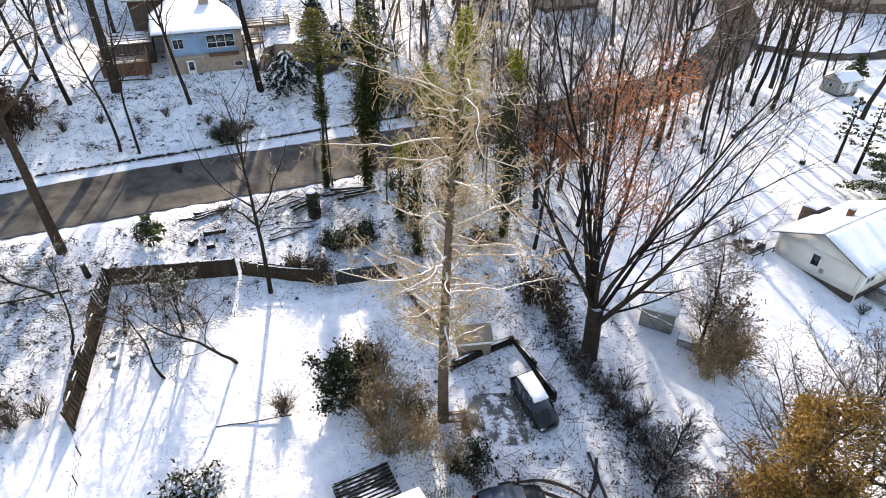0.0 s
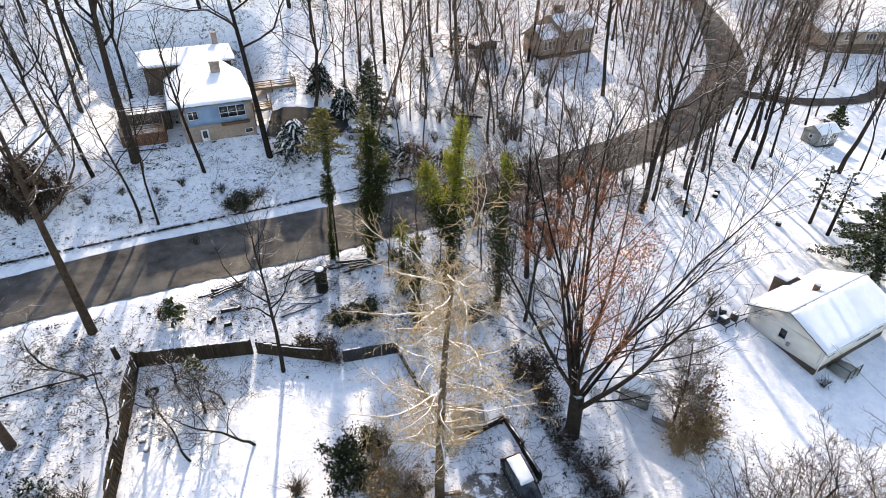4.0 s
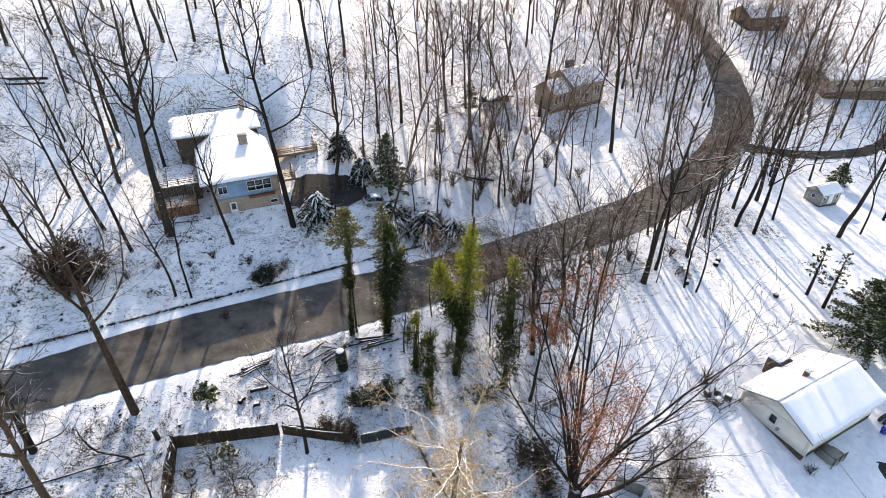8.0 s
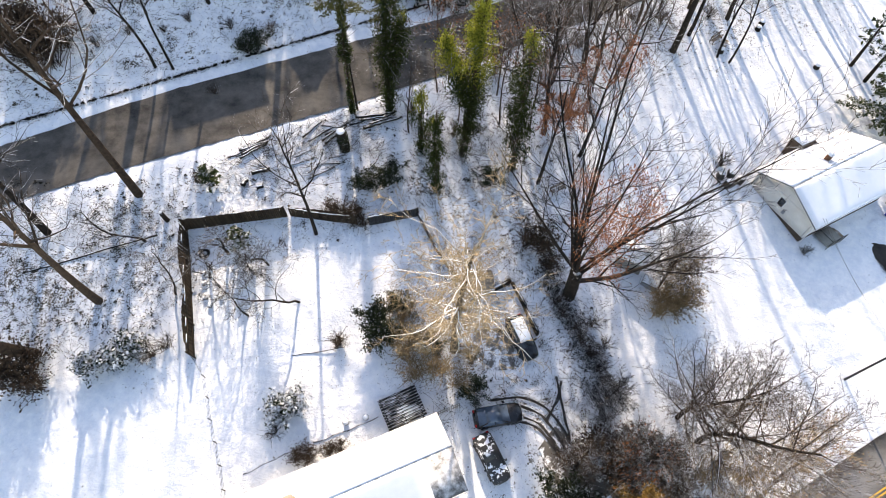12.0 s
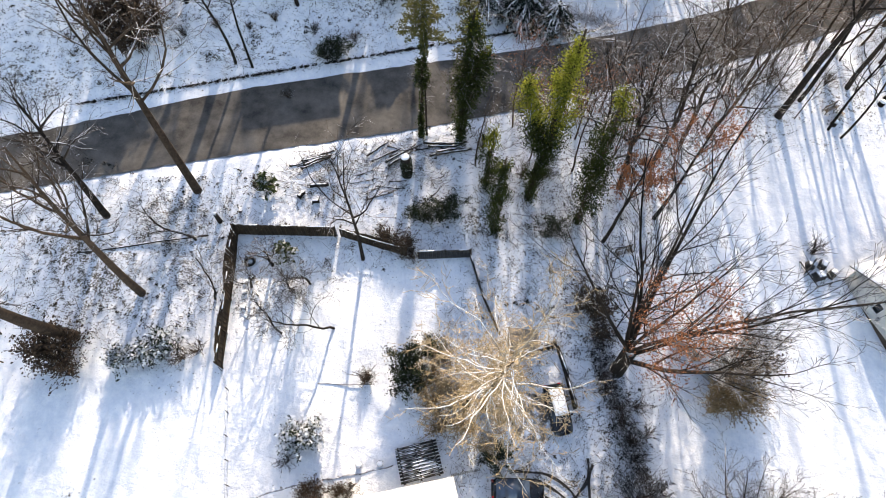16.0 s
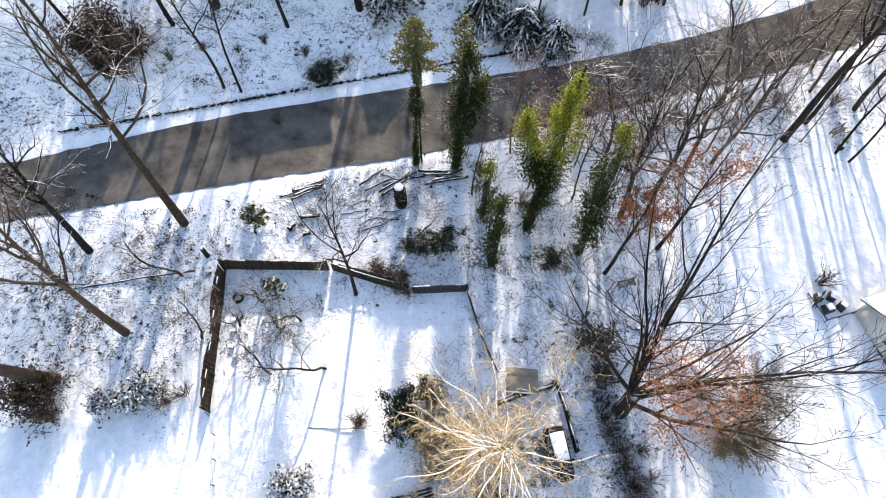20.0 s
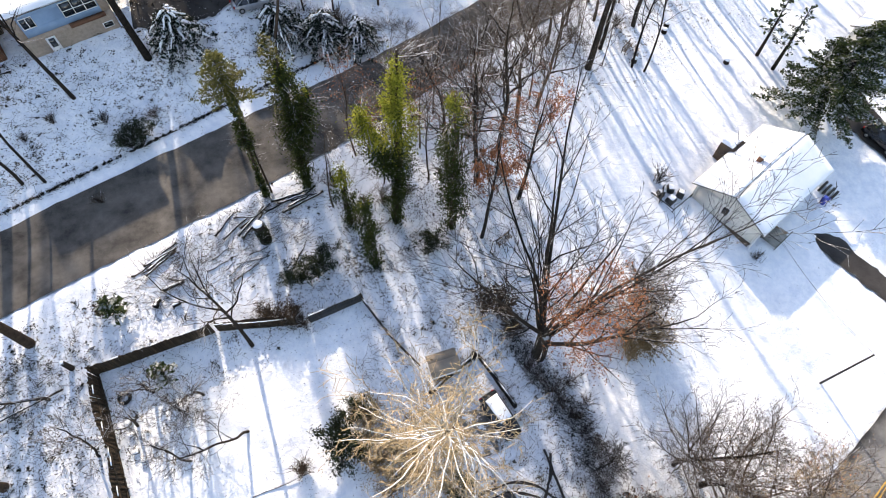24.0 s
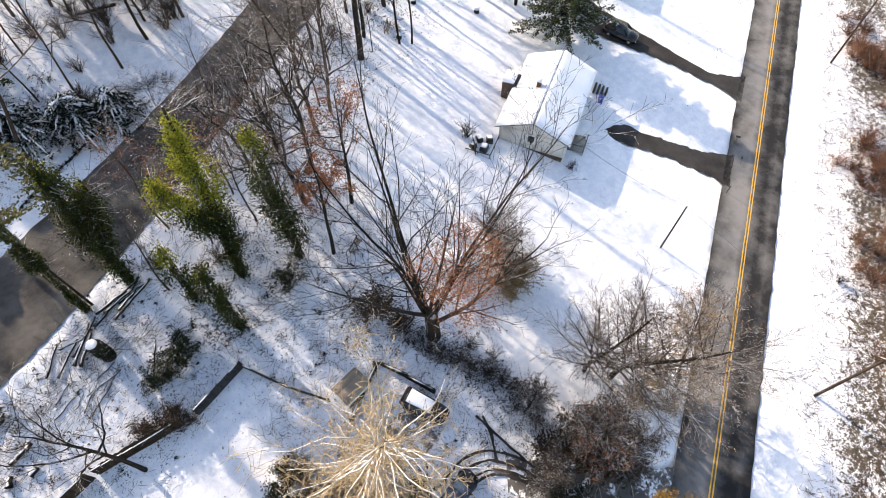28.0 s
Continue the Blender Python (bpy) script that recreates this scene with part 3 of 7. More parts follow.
# how thin the snow lies: woods and banks thin, lawns and fields deep
gu = 0.876 * gx + 0.482 * gy


def bandmask(a, lo, hi, soft):
    return np.clip((a - lo) / soft, 0, 1) * np.clip((hi - a) / soft, 0, 1)


lit = 0.10 + 0.20 * bandmask(gv, 62, 76, 3) * bandmask(gu, -70, 34, 4) + 0.13 * bandmask(gv, 36, 52, 2.5) * bandmask(gu, -30, 22, 4)
lit += 0.13 * bandmask(gv, 22, 52, 4) * bandmask(gx, -75, -27, 3) * np.clip((gy - 20.5) / 3, 0, 1)
lit += 0.16 * bandmask(gx, -6, 17, 3) * bandmask(gy, 8, 50, 5) + 0.24 * bandmask(gv, 75, 300, 8)
lit += 0.44 * bandmask(gv, -90, -14.0, 3) + 0.22 * bandmask(gu, 20, 90, 8) * bandmask(gv, 36, 62, 6)
lit *= 1.0 - 0.9 * bandmask(gu, 24, 80, 6) * bandmask(gv, -6, 38, 4)
nx, ny = gx.shape
gi = (np.arange(nx - 1) * ny)[:, None] + np.arange(ny - 1)[None]
gq = np.stack((gi, gi + ny, gi + ny + 1, gi + 1), -1).reshape(-1, 4)
gm = from_arrays("ground", np.stack((gx, gy, gz), -1).reshape(-1, 3), gq)
gm.materials.append(M["ground"])
at = gm.attributes.new("litter", "FLOAT", "POINT")
at.data.foreach_set("value", np.clip(lit, 0, 0.8).astype(np.float32).ravel())
gm.polygons.foreach_set("use_smooth", [True] * len(gm.polygons))
tagged(new("ground", gm), "snow-covered ground with grass and leaves showing through", "ground", kind="structure")


# ---- trees ----
def grow(rng, start, way, length, radius, level, spec, out):
    """One branch as a bent, tapering line, with its own branches after it."""
    segs = spec["segs"][level]
    p, d = np.array(start, float), np.array(way, float)
    d /= np.linalg.norm(d)
    pts, rad = [p.copy()], [radius]
    tip = spec["tip"][level]
    for i in range(segs):
        d = d + rng.normal(0, spec["bend"][level], 3) + np.array([0, 0, spec["rise"][level]])
        d /= np.linalg.norm(d)
        p = p + d * (length / segs)
        pts.append(p.copy())
        rad.append(radius * (1 - (1 - tip) * (i + 1) / segs))
    out.append((level, pts, rad))
    if level + 1 >= len(spec["segs"]):
        return
    n = spec["count"][level]
    n = int(n * rng.uniform(0.8, 1.2) + 0.5)
    lo = spec["from"][level]
    turn = rng.uniform(0, 6.28)
    for k in range(n):
        t = lo + (1 - lo) * (k + rng.uniform(0.1, 0.9)) / n
        f = t * segs
        i = min(int(f), segs - 1)
        q = pts[i] + (pts[i + 1] - pts[i]) * (f - i)
        axis_ = pts[i + 1] - pts[i]
        axis_ = axis_ / np.linalg.norm(axis_)
        side = np.cross(axis_, (0.3, 0.9, 0.2) if abs(axis_[2]) > 0.7 else (0, 0, 1.0))
        side /= np.linalg.norm(side)
        other = np.cross(axis_, side)
        turn += 2.4 + rng.normal(0, 0.4)
        a = radians(spec["angle"][level] * rng.uniform(*spec.get("wide", (0.7, 1.25))[:2]) if level == 0 else spec["angle"][level] * rng.uniform(0.7, 1.25))
        w = axis_ * math.cos(a) + (side * math.cos(turn) + other * math.sin(turn)) * math.sin(a)
        shape = spec["shape"][level]
        reach = 1 - shape * (t - lo) / max(1 - lo, 0.01)
        r = rad[i] * spec["thin"][level] * rng.uniform(0.75, 1.1)
        grow(rng, q, w, length * spec["ratio"][level] * reach * rng.uniform(*(spec.get("vary", (0.7, 1.2)) if level == 0 else (0.7, 1.2))), max(r, spec.get("least", 0.016)), level + 1, spec, out)


FOREST = dict(segs=(10, 6, 3, 1), bend=(0.045, 0.17, 0.2, 0.2), rise=(0.02, 0.085, 0.04, 0.02), tip=(0.13, 0.2, 0.35, 0.7), count=(13, 6, 3), angle=(48, 46, 44), ratio=(0.41, 0.46, 0.48), shape=(0.5, 0.4, 0.3), thin=(0.6, 0.55, 0.6), least=0.012)
FOREST["from"] = (0.34, 0.2, 0.15)
STRAIGHT = dict(FOREST, bend=(0.02, 0.2, 0.22, 0.22), count=(15, 7, 4))
STRAIGHT["from"] = (0.45, 0.2, 0.15)
# twigs thicker than real so the distant trees throw more shade
FAR = dict(FOREST, count=(13, 6, 2), least=0.03)
MAPLE = dict(segs=(3, 9, 5, 3, 1), bend=(0.03, 0.05, 0.07, 0.1, 0.14), rise=(0.0, 0.022, 0.03, 0.03, 0.02), tip=(0.9, 0.10, 0.2, 0.4, 0.7), count=(10, 12, 7, 4), angle=(33, 30, 34, 36), ratio=(4.6, 0.44, 0.42, 0.46), shape=(0.0, 0.5, 0.4, 0.3), thin=(0.35, 0.48, 0.5, 0.6), wide=(0.2, 1.06), vary=(0.8, 1.05), least=0.013)
MAPLE["from"] = (0.55, 0.14, 0.15, 0.15)
SYCAMORE = dict(segs=(14, 8, 5, 2), bend=(0.009, 0.2, 0.28, 0.3), rise=(0.0, 0.01, -0.03, -0.05), tip=(0.2, 0.22, 0.35, 0.7), count=(92, 9, 5), angle=(62, 48, 50), ratio=(0.19, 0.40, 0.46), shape=(-0.25, 0.4, 0.3), thin=(0.34, 0.5, 0.55), vary=(0.12, 1.2), least=0.016)
SYCAMORE["from"] = (0.3, 0.15, 0.1)
YARD = dict(segs=(8, 6, 4, 2), least=0.016, bend=(0.22, 0.22, 0.25, 0.28), rise=(0.02, 0.02, 0.01, 0.0), tip=(0.3, 0.3, 0.4, 0.5), count=(11, 8, 5), angle=(56, 50, 46), ratio=(0.5, 0.46, 0.46), shape=(0.4, 0.4, 0.3), thin=(0.5, 0.5, 0.6))
YARD["from"] = (0.28, 0.2, 0.2)
TWIGGY = dict(least=0.011, segs=(8, 5, 3, 1), bend=(0.06, 0.09, 0.14, 0.2), rise=(0.02, 0.03, 0.02, 0.02), tip=(0.2, 0.25, 0.35, 0.5), count=(42, 16, 10), angle=(58, 45, 42), ratio=(0.42, 0.36, 0.38), shape=(0.45, 0.45, 0.3), thin=(0.40, 0.5, 0.6))
TWIGGY["from"] = (0.15, 0.12, 0.12)
TANGLE = dict(FOREST, count=(17, 9, 5), bend=(0.1, 0.24, 0.26, 0.26), ratio=(0.46, 0.46, 0.48), least=0.014)
TANGLE["from"] = (0.22, 0.15, 0.15)
THICKET = dict(TWIGGY, count=(22, 9, 5), ratio=(0.5, 0.4, 0.4), least=0.016)
THICKET["from"] = (0.08, 0.12, 0.12)


def leaf_quads(rng, centres, size, flat=0.0, long=1.0):
    """Small four-cornered leaves round the given places, each a separate island."""
    c = np.asarray(centres, float)
    n = len(c)
    a = rng.normal(0, 1, (n, 3))
    a[:, 2] *= 1 - flat
    a /= np.linalg.norm(a, axis=1)[:, None]
    b = rng.normal(0, 1, (n, 3))
    b[:, 2] *= 1 - flat
    b -= a * (a * b).sum(1)[:, None]
    b /= np.linalg.norm(b, axis=1)[:, None]
    s = (size * rng.uniform(0.6, 1.4, n))[:, None]
    v = np.stack((c - a * s * long, c - b * s * 0.5, c + a * s * long, c + b * s * 0.5), 1).reshape(-1, 3)
    return v, np.arange(4 * n).reshape(-1, 4)


def tree_shapes(seed, h, r, spec, lean=(0, 0), fine_from=2, leaves=0, leaf_size=0.09, leaf_zone=(0, 1), leaf_near=None):
    """Meshes of a bare tree: trunk, limbs one by one, the fine crown, and leaves that hang on."""
    rng = np.random.default_rng(seed)
    out = []
    way = np.array((lean[0] / h, lean[1] / h, 1.0))
    grow(rng, (0, 0, -0.3), way, (h if spec is not MAPLE else h * 0.16) * np.linalg.norm(way) + 0.3, r, 0, spec, out)
    trunk, limbs, crown = Shape(), [], Shape()
    tips = []
    for level, pts, rad in out:
        if level == 0:
            rad = list(rad)
            pts = [pts[0] - np.array((0, 0, 0.3)), pts[0] + 0.12 * (pts[1] - pts[0])] + pts[1:]
            rad = [rad[0] * 1.5, rad[0] * 1.05] + rad[1:]
            trunk.tube(pts, rad, 10, True)
        elif level < fine_from:
            limbs.append(Shape().tube(pts, rad, 6, True))
        else:
            crown.tube(pts, rad, 4 if level == 2 and fine_from == 2 and len(spec["segs"]) > 4 else 3, False)
            tips.append(pts[-1])
            tips.append(pts[len(pts) // 2])
    meshes = dict(trunk=trunk.mesh("trunk"), limbs=[s.mesh("limb") for s in limbs], crown=crown.mesh("crown"))
    if leaves and tips:
        t = np.array(tips)
        z = t[:, 2] / h
        t = t[(z >= leaf_zone[0]) & (z <= leaf_zone[1])]
        if leaf_near:
            d = np.linalg.norm((t - np.array(leaf_near[:3])) / leaf_near[3], axis=1)
            t = t[d < np.sort(d)[min(260, len(d) - 1)]]
        c = t[rng.integers(0, len(t), leaves)] + rng.normal(0, 0.35 if spec is MAPLE else 0.18, (leaves, 3))
        meshes["leaves"] = from_arrays("leaves", *leaf_quads(rng, c, leaf_size))
    return meshes


def raise_tree(name, meshes, m, mats, label, category="tree", group="", leaf_mat="leaf_brown", limb_parts=True):
    root = thing(name, label, category, m, group)
    part("trunk", meshes["trunk"], mats[0], root, smooth=True)
    if limb_parts:
        for me in meshes["limbs"]:
            part("limb", me, mats[1], root, smooth=True)
    part("crown", meshes["crown"], mats[2], root)
    if "leaves" in meshes:
        part("foliage", meshes["leaves"], leaf_mat, root)
    return root


stored = {}


def arrays_of(me):
    """A mesh's corners and faces as arrays, kept for the next use."""
    if me.name not in stored:
        v = np.empty(len(me.vertices) * 3, np.float32)
        me.vertices.foreach_get("co", v)
        n = np.empty(len(me.polygons), np.int32)
        me.polygons.foreach_get("loop_total", n)
        ix = np.empty(len(me.loops), np.int32)
        me.loops.foreach_get("vertex_index", ix)
        st = np.concatenate(([0], np.cumsum(n)[:-1]))
        q, t = st[n == 4], st[n == 3]
        stored[me.name] = v.reshape(-1, 3).astype(float), ix[q[:, None] + np.arange(4)] if len(q) else (), ix[t[:, None] + np.arange(3)] if len(t) else ()
    return stored[me.name]


def join_limbs(meshes):
    """Far trees: limbs and crown as one part."""
    s = Shape()
    for me in meshes["limbs"] + [meshes["crown"]]:
        s.add(*arrays_of(me))
    meshes["limbs"], meshes["crown"] = [], s.mesh("crown")
    return meshes


def on(x, y, turn=0.0, sink=0.05):
    return pose(x, y, zat(x, y) - sink, 0, 0, turn)


BARK = ("bark", "bark", "twig")
BROWN = ("bark_brown", "bark_brown", "twig")
WARM = ("bark_brown", "bark_brown", "twig_warm")


def tall(x, y, h, r, seed, lean=(0, 0), spec=FOREST, mats=BARK, label="tall bare hardwood with dark trunk standing in snow", group="bare trees", **more):
    name = more.pop("name", "tree")
    leaf_mat = more.pop("leaf_mat", "leaf_brown")
    return raise_tree(name, tree_shapes(seed, h, r, spec, lean, **more), on(x, y), mats, label, "tree", group, leaf_mat)


# trees beside the street and in the lower woods
tall(-32.2, 38.8, 26, 0.42, 11, (-0.5, -0.4), spec=STRAIGHT, mats=BROWN, label="tall leaning hardwood with brown trunk beside the street")
tall(-39.6, 34.0, 15, 0.36, 12, (0.2, 0.3), spec=STRAIGHT, label="dark bare hardwood at the edge of the street")
tall(-33.2, 27.7, 21, 0.38, 13, (0.0, 0.0), spec=STRAIGHT, mats=BROWN, label="straight brown-barked hardwood in the snowy wood")
tall(-37.4, 22.5, 20, 0.60, 14, (-0.7, -3.4), spec=STRAIGHT, mats=BROWN, label="thick brown hardwood trunk at the lawn's edge")
tall(-37.6, 63.0, 29, 0.55, 15, (1.4, 0.9), spec=STRAIGHT, label="massive dark trunk in front of the wooden deck")
tall(-41.1, 59.5, 18, 0.26, 16, (-1.6, -1.2), spec=STRAIGHT, label="slim leaning bare tree on the snowy bank")
tall(-34.5, 55.0, 17, 0.17, 17, (0.0, 0.0), label="slim straight bare tree on the bank above the street")
tall(-32.6, 55.1, 18, 0.15, 18, (0.6, 0.4), label="slim straight bare tree on the bank above the street")
tall(-29.6, 63.3, 19, 0.22, 19, (-2.0, -1.0), label="slim forked bare tree before the blue house")
tall(-22.6, 67.8, 30, 0.40, 20, (-1.9, -0.7), spec=STRAIGHT, label="large dark hardwood at the corner of the blue house")
tall(-17.1, 75.6, 19, 0.30, 21, (-5.0, -1.3), spec=YARD, label="spreading bare tree beside the wooden deck")
tall(-45.5, 62, 20, 0.25, 22, (-2.0, 0.5), label="dark bare hardwood on the snowy slope")
tall(-49, 55, 18, 0.22, 23, (-3.0, -1.0), label="dark bare hardwood on the snowy slope")
tall(-14.2, 36.0, 17, 0.19, 24, (-0.5, -0.2), label="slim crooked bare tree behind the fence")
tall(26.4, 63.9, 27, 0.40, 25, (1.2, -0.5), spec=STRAIGHT, label="tall dark hardwood at the edge of the snowfield")
tall(32.1, 63.6, 16, 0.16, 26, (-1.2, 0.6), label="slim dark bare tree in the snowfield")
tall(9.6, 50.2, 17, 0.30, 28, (1.5, 0.6), spec=TANGLE, label="thick-limbed bare tree in the thicket beside the street")
for k, (x, y, h, r) in enumerate(((6.6, 52.0, 15, 0.22), (15.5, 56.4, 17, 0.25), (10.8, 57.2, 14, 0.2), (18.6, 58.8, 16, 0.22))):
    tall(x, y, h, r, 230 + k, (0.8 * math.sin(k * 1.9), 0.6 * math.cos(k * 2.3)), spec=TANGLE, mats=WARM if k % 2 else BARK, label="thick-limbed bare tree in the thicket beside the street")
tall(12.6, 53.5, 19, 0.28, 29, (2.2, 0.3), spec=TANGLE, label="thick-limbed bare tree in the thicket beside the street")
tall(8.6, 43.6, 14, 0.20, 30, (0.6, 0), label="young bare tree with rusty leaves still hanging", leaves=3800, leaf_size=0.10, leaf_zone=(0.1, 0.8))
tall(13.5, 47.5, 15, 0.22, 34, (1.2, 0.4), label="young bare tree with rusty leaves still hanging", leaves=2600, leaf_size=0.10, leaf_zone=(0.4, 1.0))
tall(33.4, 62.8, 14, 0.15, 27, (1.2, 0.4), label="slim dark bare tree in the snowfield")

# the big forked maple and the sycamore
maple = raise_tree("maple_tree", tree_shapes(31, 30, 0.66, MAPLE, (0.5, 0.2), leaves=3600, leaf_size=0.075, leaf_near=(-3.5, -4.4, 20.0, (1.0, 1.0, 2.2))), on(11.2, 31.0, 20), ("bark", "bark", "bark"), "large bare maple forking low into dark rising limbs", "tree", leaf_mat="leaf_brown")
sycamore = raise_tree("sycamore_tree", tree_shapes(33, 25, 0.40, SYCAMORE, (0.0, -3.5), leaves=3000, leaf_size=0.06, leaf_zone=(0.25, 1.0)), on(0.0, 25.0, 0), ("syc_trunk", "pale", "twig_tan"), "pale-barked sycamore with tangled snowy branches", "tree", leaf_mat="leaf_tan")

# bare trees of the fenced yard
for k, (x, y, h, r, lx, ly) in enumerate(((-14.7, 28.8, 6.5, 0.10, -0.5, 0), (-18.3, 32.3, 4.6, 0.10, 0.2, 0.3), (-19.7, 31.5, 4.6, 0.10, 0.6, 0.4), (-22.5, 33.2, 3.2, 0.13, 0.5, 0), (-26.5, 28.8, 6.0, 0.09, -0.5, -0.4), (-19.3, 27.2, 4.2, 0.09, -1.6, 0.6), (-23.6, 30.6, 4.4, 0.11, 0.9, -0.5), (-30.2, 33.8, 5.0, 0.12, -1.0, 0.4))):
    tall(x, y, h * 1.3, r * 1.2, 40 + k, (lx * 1.2, ly * 1.2), spec=YARD, label="small crooked bare tree in the snowy yard", group="small yard trees", name="small_tree")

# twiggy trees by the main road
tall(20.4, 19.8, 14.5, 0.22, 61, (-0.3, 1.0), spec=TWIGGY, mats=("bark", "bark", "twig"), label="twiggy bare tree with olive-brown crown by the driveway", group="roadside trees", leaves=2600, leaf_size=0.06, leaf_mat="leaf_dark")
tall(21.9, 17.8, 19.0, 0.26, 62, (-0.2, 0.9), spec=TWIGGY, mats=("bark", "bark_brown", "twig"), label="twiggy bare tree with tan crown beside the road", group="roadside trees", leaves=3200, leaf_size=0.06, leaf_mat="leaf_tan")
tall(26.3, 13.2, 10.5, 0.2, 63, (0.0, 1.4), spec=TWIGGY, mats=("bark_brown", "bark_brown", "twig_tan"), label="rust-twigged bare tree leaning over the road", group="roadside trees", leaves=900, leaf_size=0.08)
tall(15.2, 14.0, 9.5, 0.2, 64, (0.3, 0.3), spec=TWIGGY, label="dense dark twiggy tree by the driveway mouth", group="roadside trees", leaves=1200, leaf_size=0.09, leaf_mat="leaf_brown")
tall(20.3, 32.4, 9.5, 0.16, 65, (1.6, 0.2), spec=TWIGGY, mats=("bark_brown", "bark_brown", "twig"), label="brown twiggy tree beside the grey shed", group="roadside trees", leaves=1500, leaf_size=0.07, leaf_mat="leaf_tan")
tall(13.2, 20.5, 6.0, 0.12, 66, (0.2, 0.2), spec=TWIGGY, label="dark twiggy young tree by the driveway", group="roadside trees")

for k, (x, y, h) in enumerate(((14.0, 15.6, 7.5), (18.0, 15.6, 7.0), (10.6, 15.0, 6.0), (16.2, 12.6, 7.5))):
    tall(x, y, h, 0.14, 270 + k, (0.2, 0.2), spec=TWIGGY, mats=("bark", "bark", "twig"), label="dense dark twiggy tree by the driveway mouth", group="roadside trees", leaves=3200, leaf_size=0.07, leaf_mat="leaf_dark")

# the wood: six grown forms repeated
MID = dict(FOREST, count=(11, 6, 3), least=0.018, bend=(0.06, 0.19, 0.2, 0.2))
DENSE = dict(FOREST, count=(14, 7, 3), bend=(0.07, 0.19, 0.2, 0.2), ratio=(0.40, 0.46, 0.5))
far_forms = [join_limbs(tree_shapes(80 + k, h, r, FAR, (lx, 0))) for k, (h, r, lx) in enumerate(((23, 0.30, 0.8), (20, 0.24, -1.4), (25, 0.33, 0.3)))]
wood_forms = [join_limbs(tree_shapes(70 + k, h, r, MID, (lx, 0))) for k, (h, r, lx) in enumerate(((24, 0.26, 0.8), (21, 0.20, -1.4), (26, 0.29, 0.3), (18, 0.15, 1.8), (22, 0.22, -0.6), (16, 0.12, 0.9)))]
belt_forms = [join_limbs(tree_shapes(170 + k, h, r, DENSE, (lx, 0), leaves=700 if k % 2 else 0, leaf_size=0.09)) for k, (h, r, lx) in enumerate(((22, 0.22, 0.8), (19, 0.17, -1.4), (16, 0.13, 1.6), (14, 0.11, 0.9)))]
sapling_forms = [join_limbs(tree_shapes(95 + k, h, r, dict(FAR, count=(10, 4, 2), least=0.012, tip=(0.2, 0.3, 0.5, 0.7)), (lx, 0))) for k, (h, r, lx) in enumerate(((9, 0.09, 0.8), (7, 0.07, -0.5), (11, 0.11, 0.4)))]
rng = random.Random(5)
placed = [(-32.5, 38.7), (-37.5, 63.6), (-22.6, 67.6)]
KEEP_OUT = [(-31, 73, 10.5), (-30, 82, 10), (-36, 87, 9), (-18, 74.5, 7), (26, 117, 9), (9.5, 109.5, 4.5), (95, 137, 11), (65.5, 90, 5.5), (91, 177, 9)]


RINGS = [r[::4] for r in paved[:6]]


def clear(x, y, gap):
    if any((x - a) ** 2 + (y - b) ** 2 < r * r for a, b, r in KEEP_OUT):
        return False
    if any((x - a) ** 2 + (y - b) ** 2 < gap * gap for a, b in placed):
        return False
    return not any(within(ring, x + dx, y + dy) for ring in RINGS for dx, dy in ((0, 0), (1.3, 0), (-1.3, 0), (0, 1.3), (0, -1.3)))


gathered = []


def gather(name, label):
    """Joins the trees planted from a pool into one sheet of stuff."""
    trunks = Shape()
    for forms, m in gathered:
        a = np.array(m)
        for me in (forms["trunk"], forms["crown"]):
            v, q, t = arrays_of(me)
            trunks.add(v @ a[:3, :3].T + a[:3, 3], q, t)
    tagged(part(name, trunks, "twig" if "sapling" in name else "twig_warm"), label, "trees", kind="stuff")
    gathered.clear()


def plant(n, u0, u1, v0, v1, gap, label, forms=(0, 1, 2, 3, 4, 5), low=0.8, high=1.15, pool=None, shapes=None):
    made = tries = 0
    while made < n and tries < n * 40:
        tries += 1
        u, v = rng.uniform(u0, u1), rng.uniform(v0, v1)
        x, y = 0.876 * u - 0.482 * v, 0.482 * u + 0.876 * v
        if not clear(x, y, gap):
            continue
        placed.append((x, y))
        made += 1
        s = rng.uniform(low, high)
        if pool:
            gathered.append((pool[rng.choice(forms)], on(x, y, rng.uniform(0, 360)) @ Matrix.Diagonal((s, s, s, 1))))
            continue
        raise_tree("tree", (shapes or wood_forms)[rng.choice(forms)], on(x, y, rng.uniform(0, 360)) @ Matrix.Diagonal((s, s, s, 1)), WARM if shapes else BARK, label, "tree", "trees of the wood", limb_parts=False)


for k, (x, y) in enumerate(((28.8, 66.6), (38.6, 74.7), (44.8, 78.2), (50.5, 81.7), (57.3, 93.3), (64.4, 100.5), (67.0, 97.6), (62.0, 78.7), (66.5, 80.2), (73.5, 85.3), (-68.6, 98.0), (-63.0, 93.5), (-52.3, 96.5), (-47.9, 97.3), (-46.8, 103.2), (-39.5, 97.1), (-34.2, 101.3), (-26.8, 104.6), (-24.0, 108.0), (-13.3, 91.5), (-12.2, 102.5), (-6.8, 107.0), (-1.8, 104.1), (40.5, 76.4), (47.1, 76.7), (34.4, 69.9), (52.3, 81.4), (28.9, 98.0), (4.6, 101.4), (-0.9, 117.0))):
    placed.append((x, y))
    s_ = 0.85 + 0.3 * ((k * 7) % 10) / 10
    raise_tree("tree", wood_forms[k % 5], on(x, y, k * 67.0) @ Matrix.Diagonal((s_ * 1.1, s_ * 1.1, s_, 1)), BARK, "tall bare hardwood with dark trunk in the snowy wood", "tree", "trees of the wood", limb_parts=False)
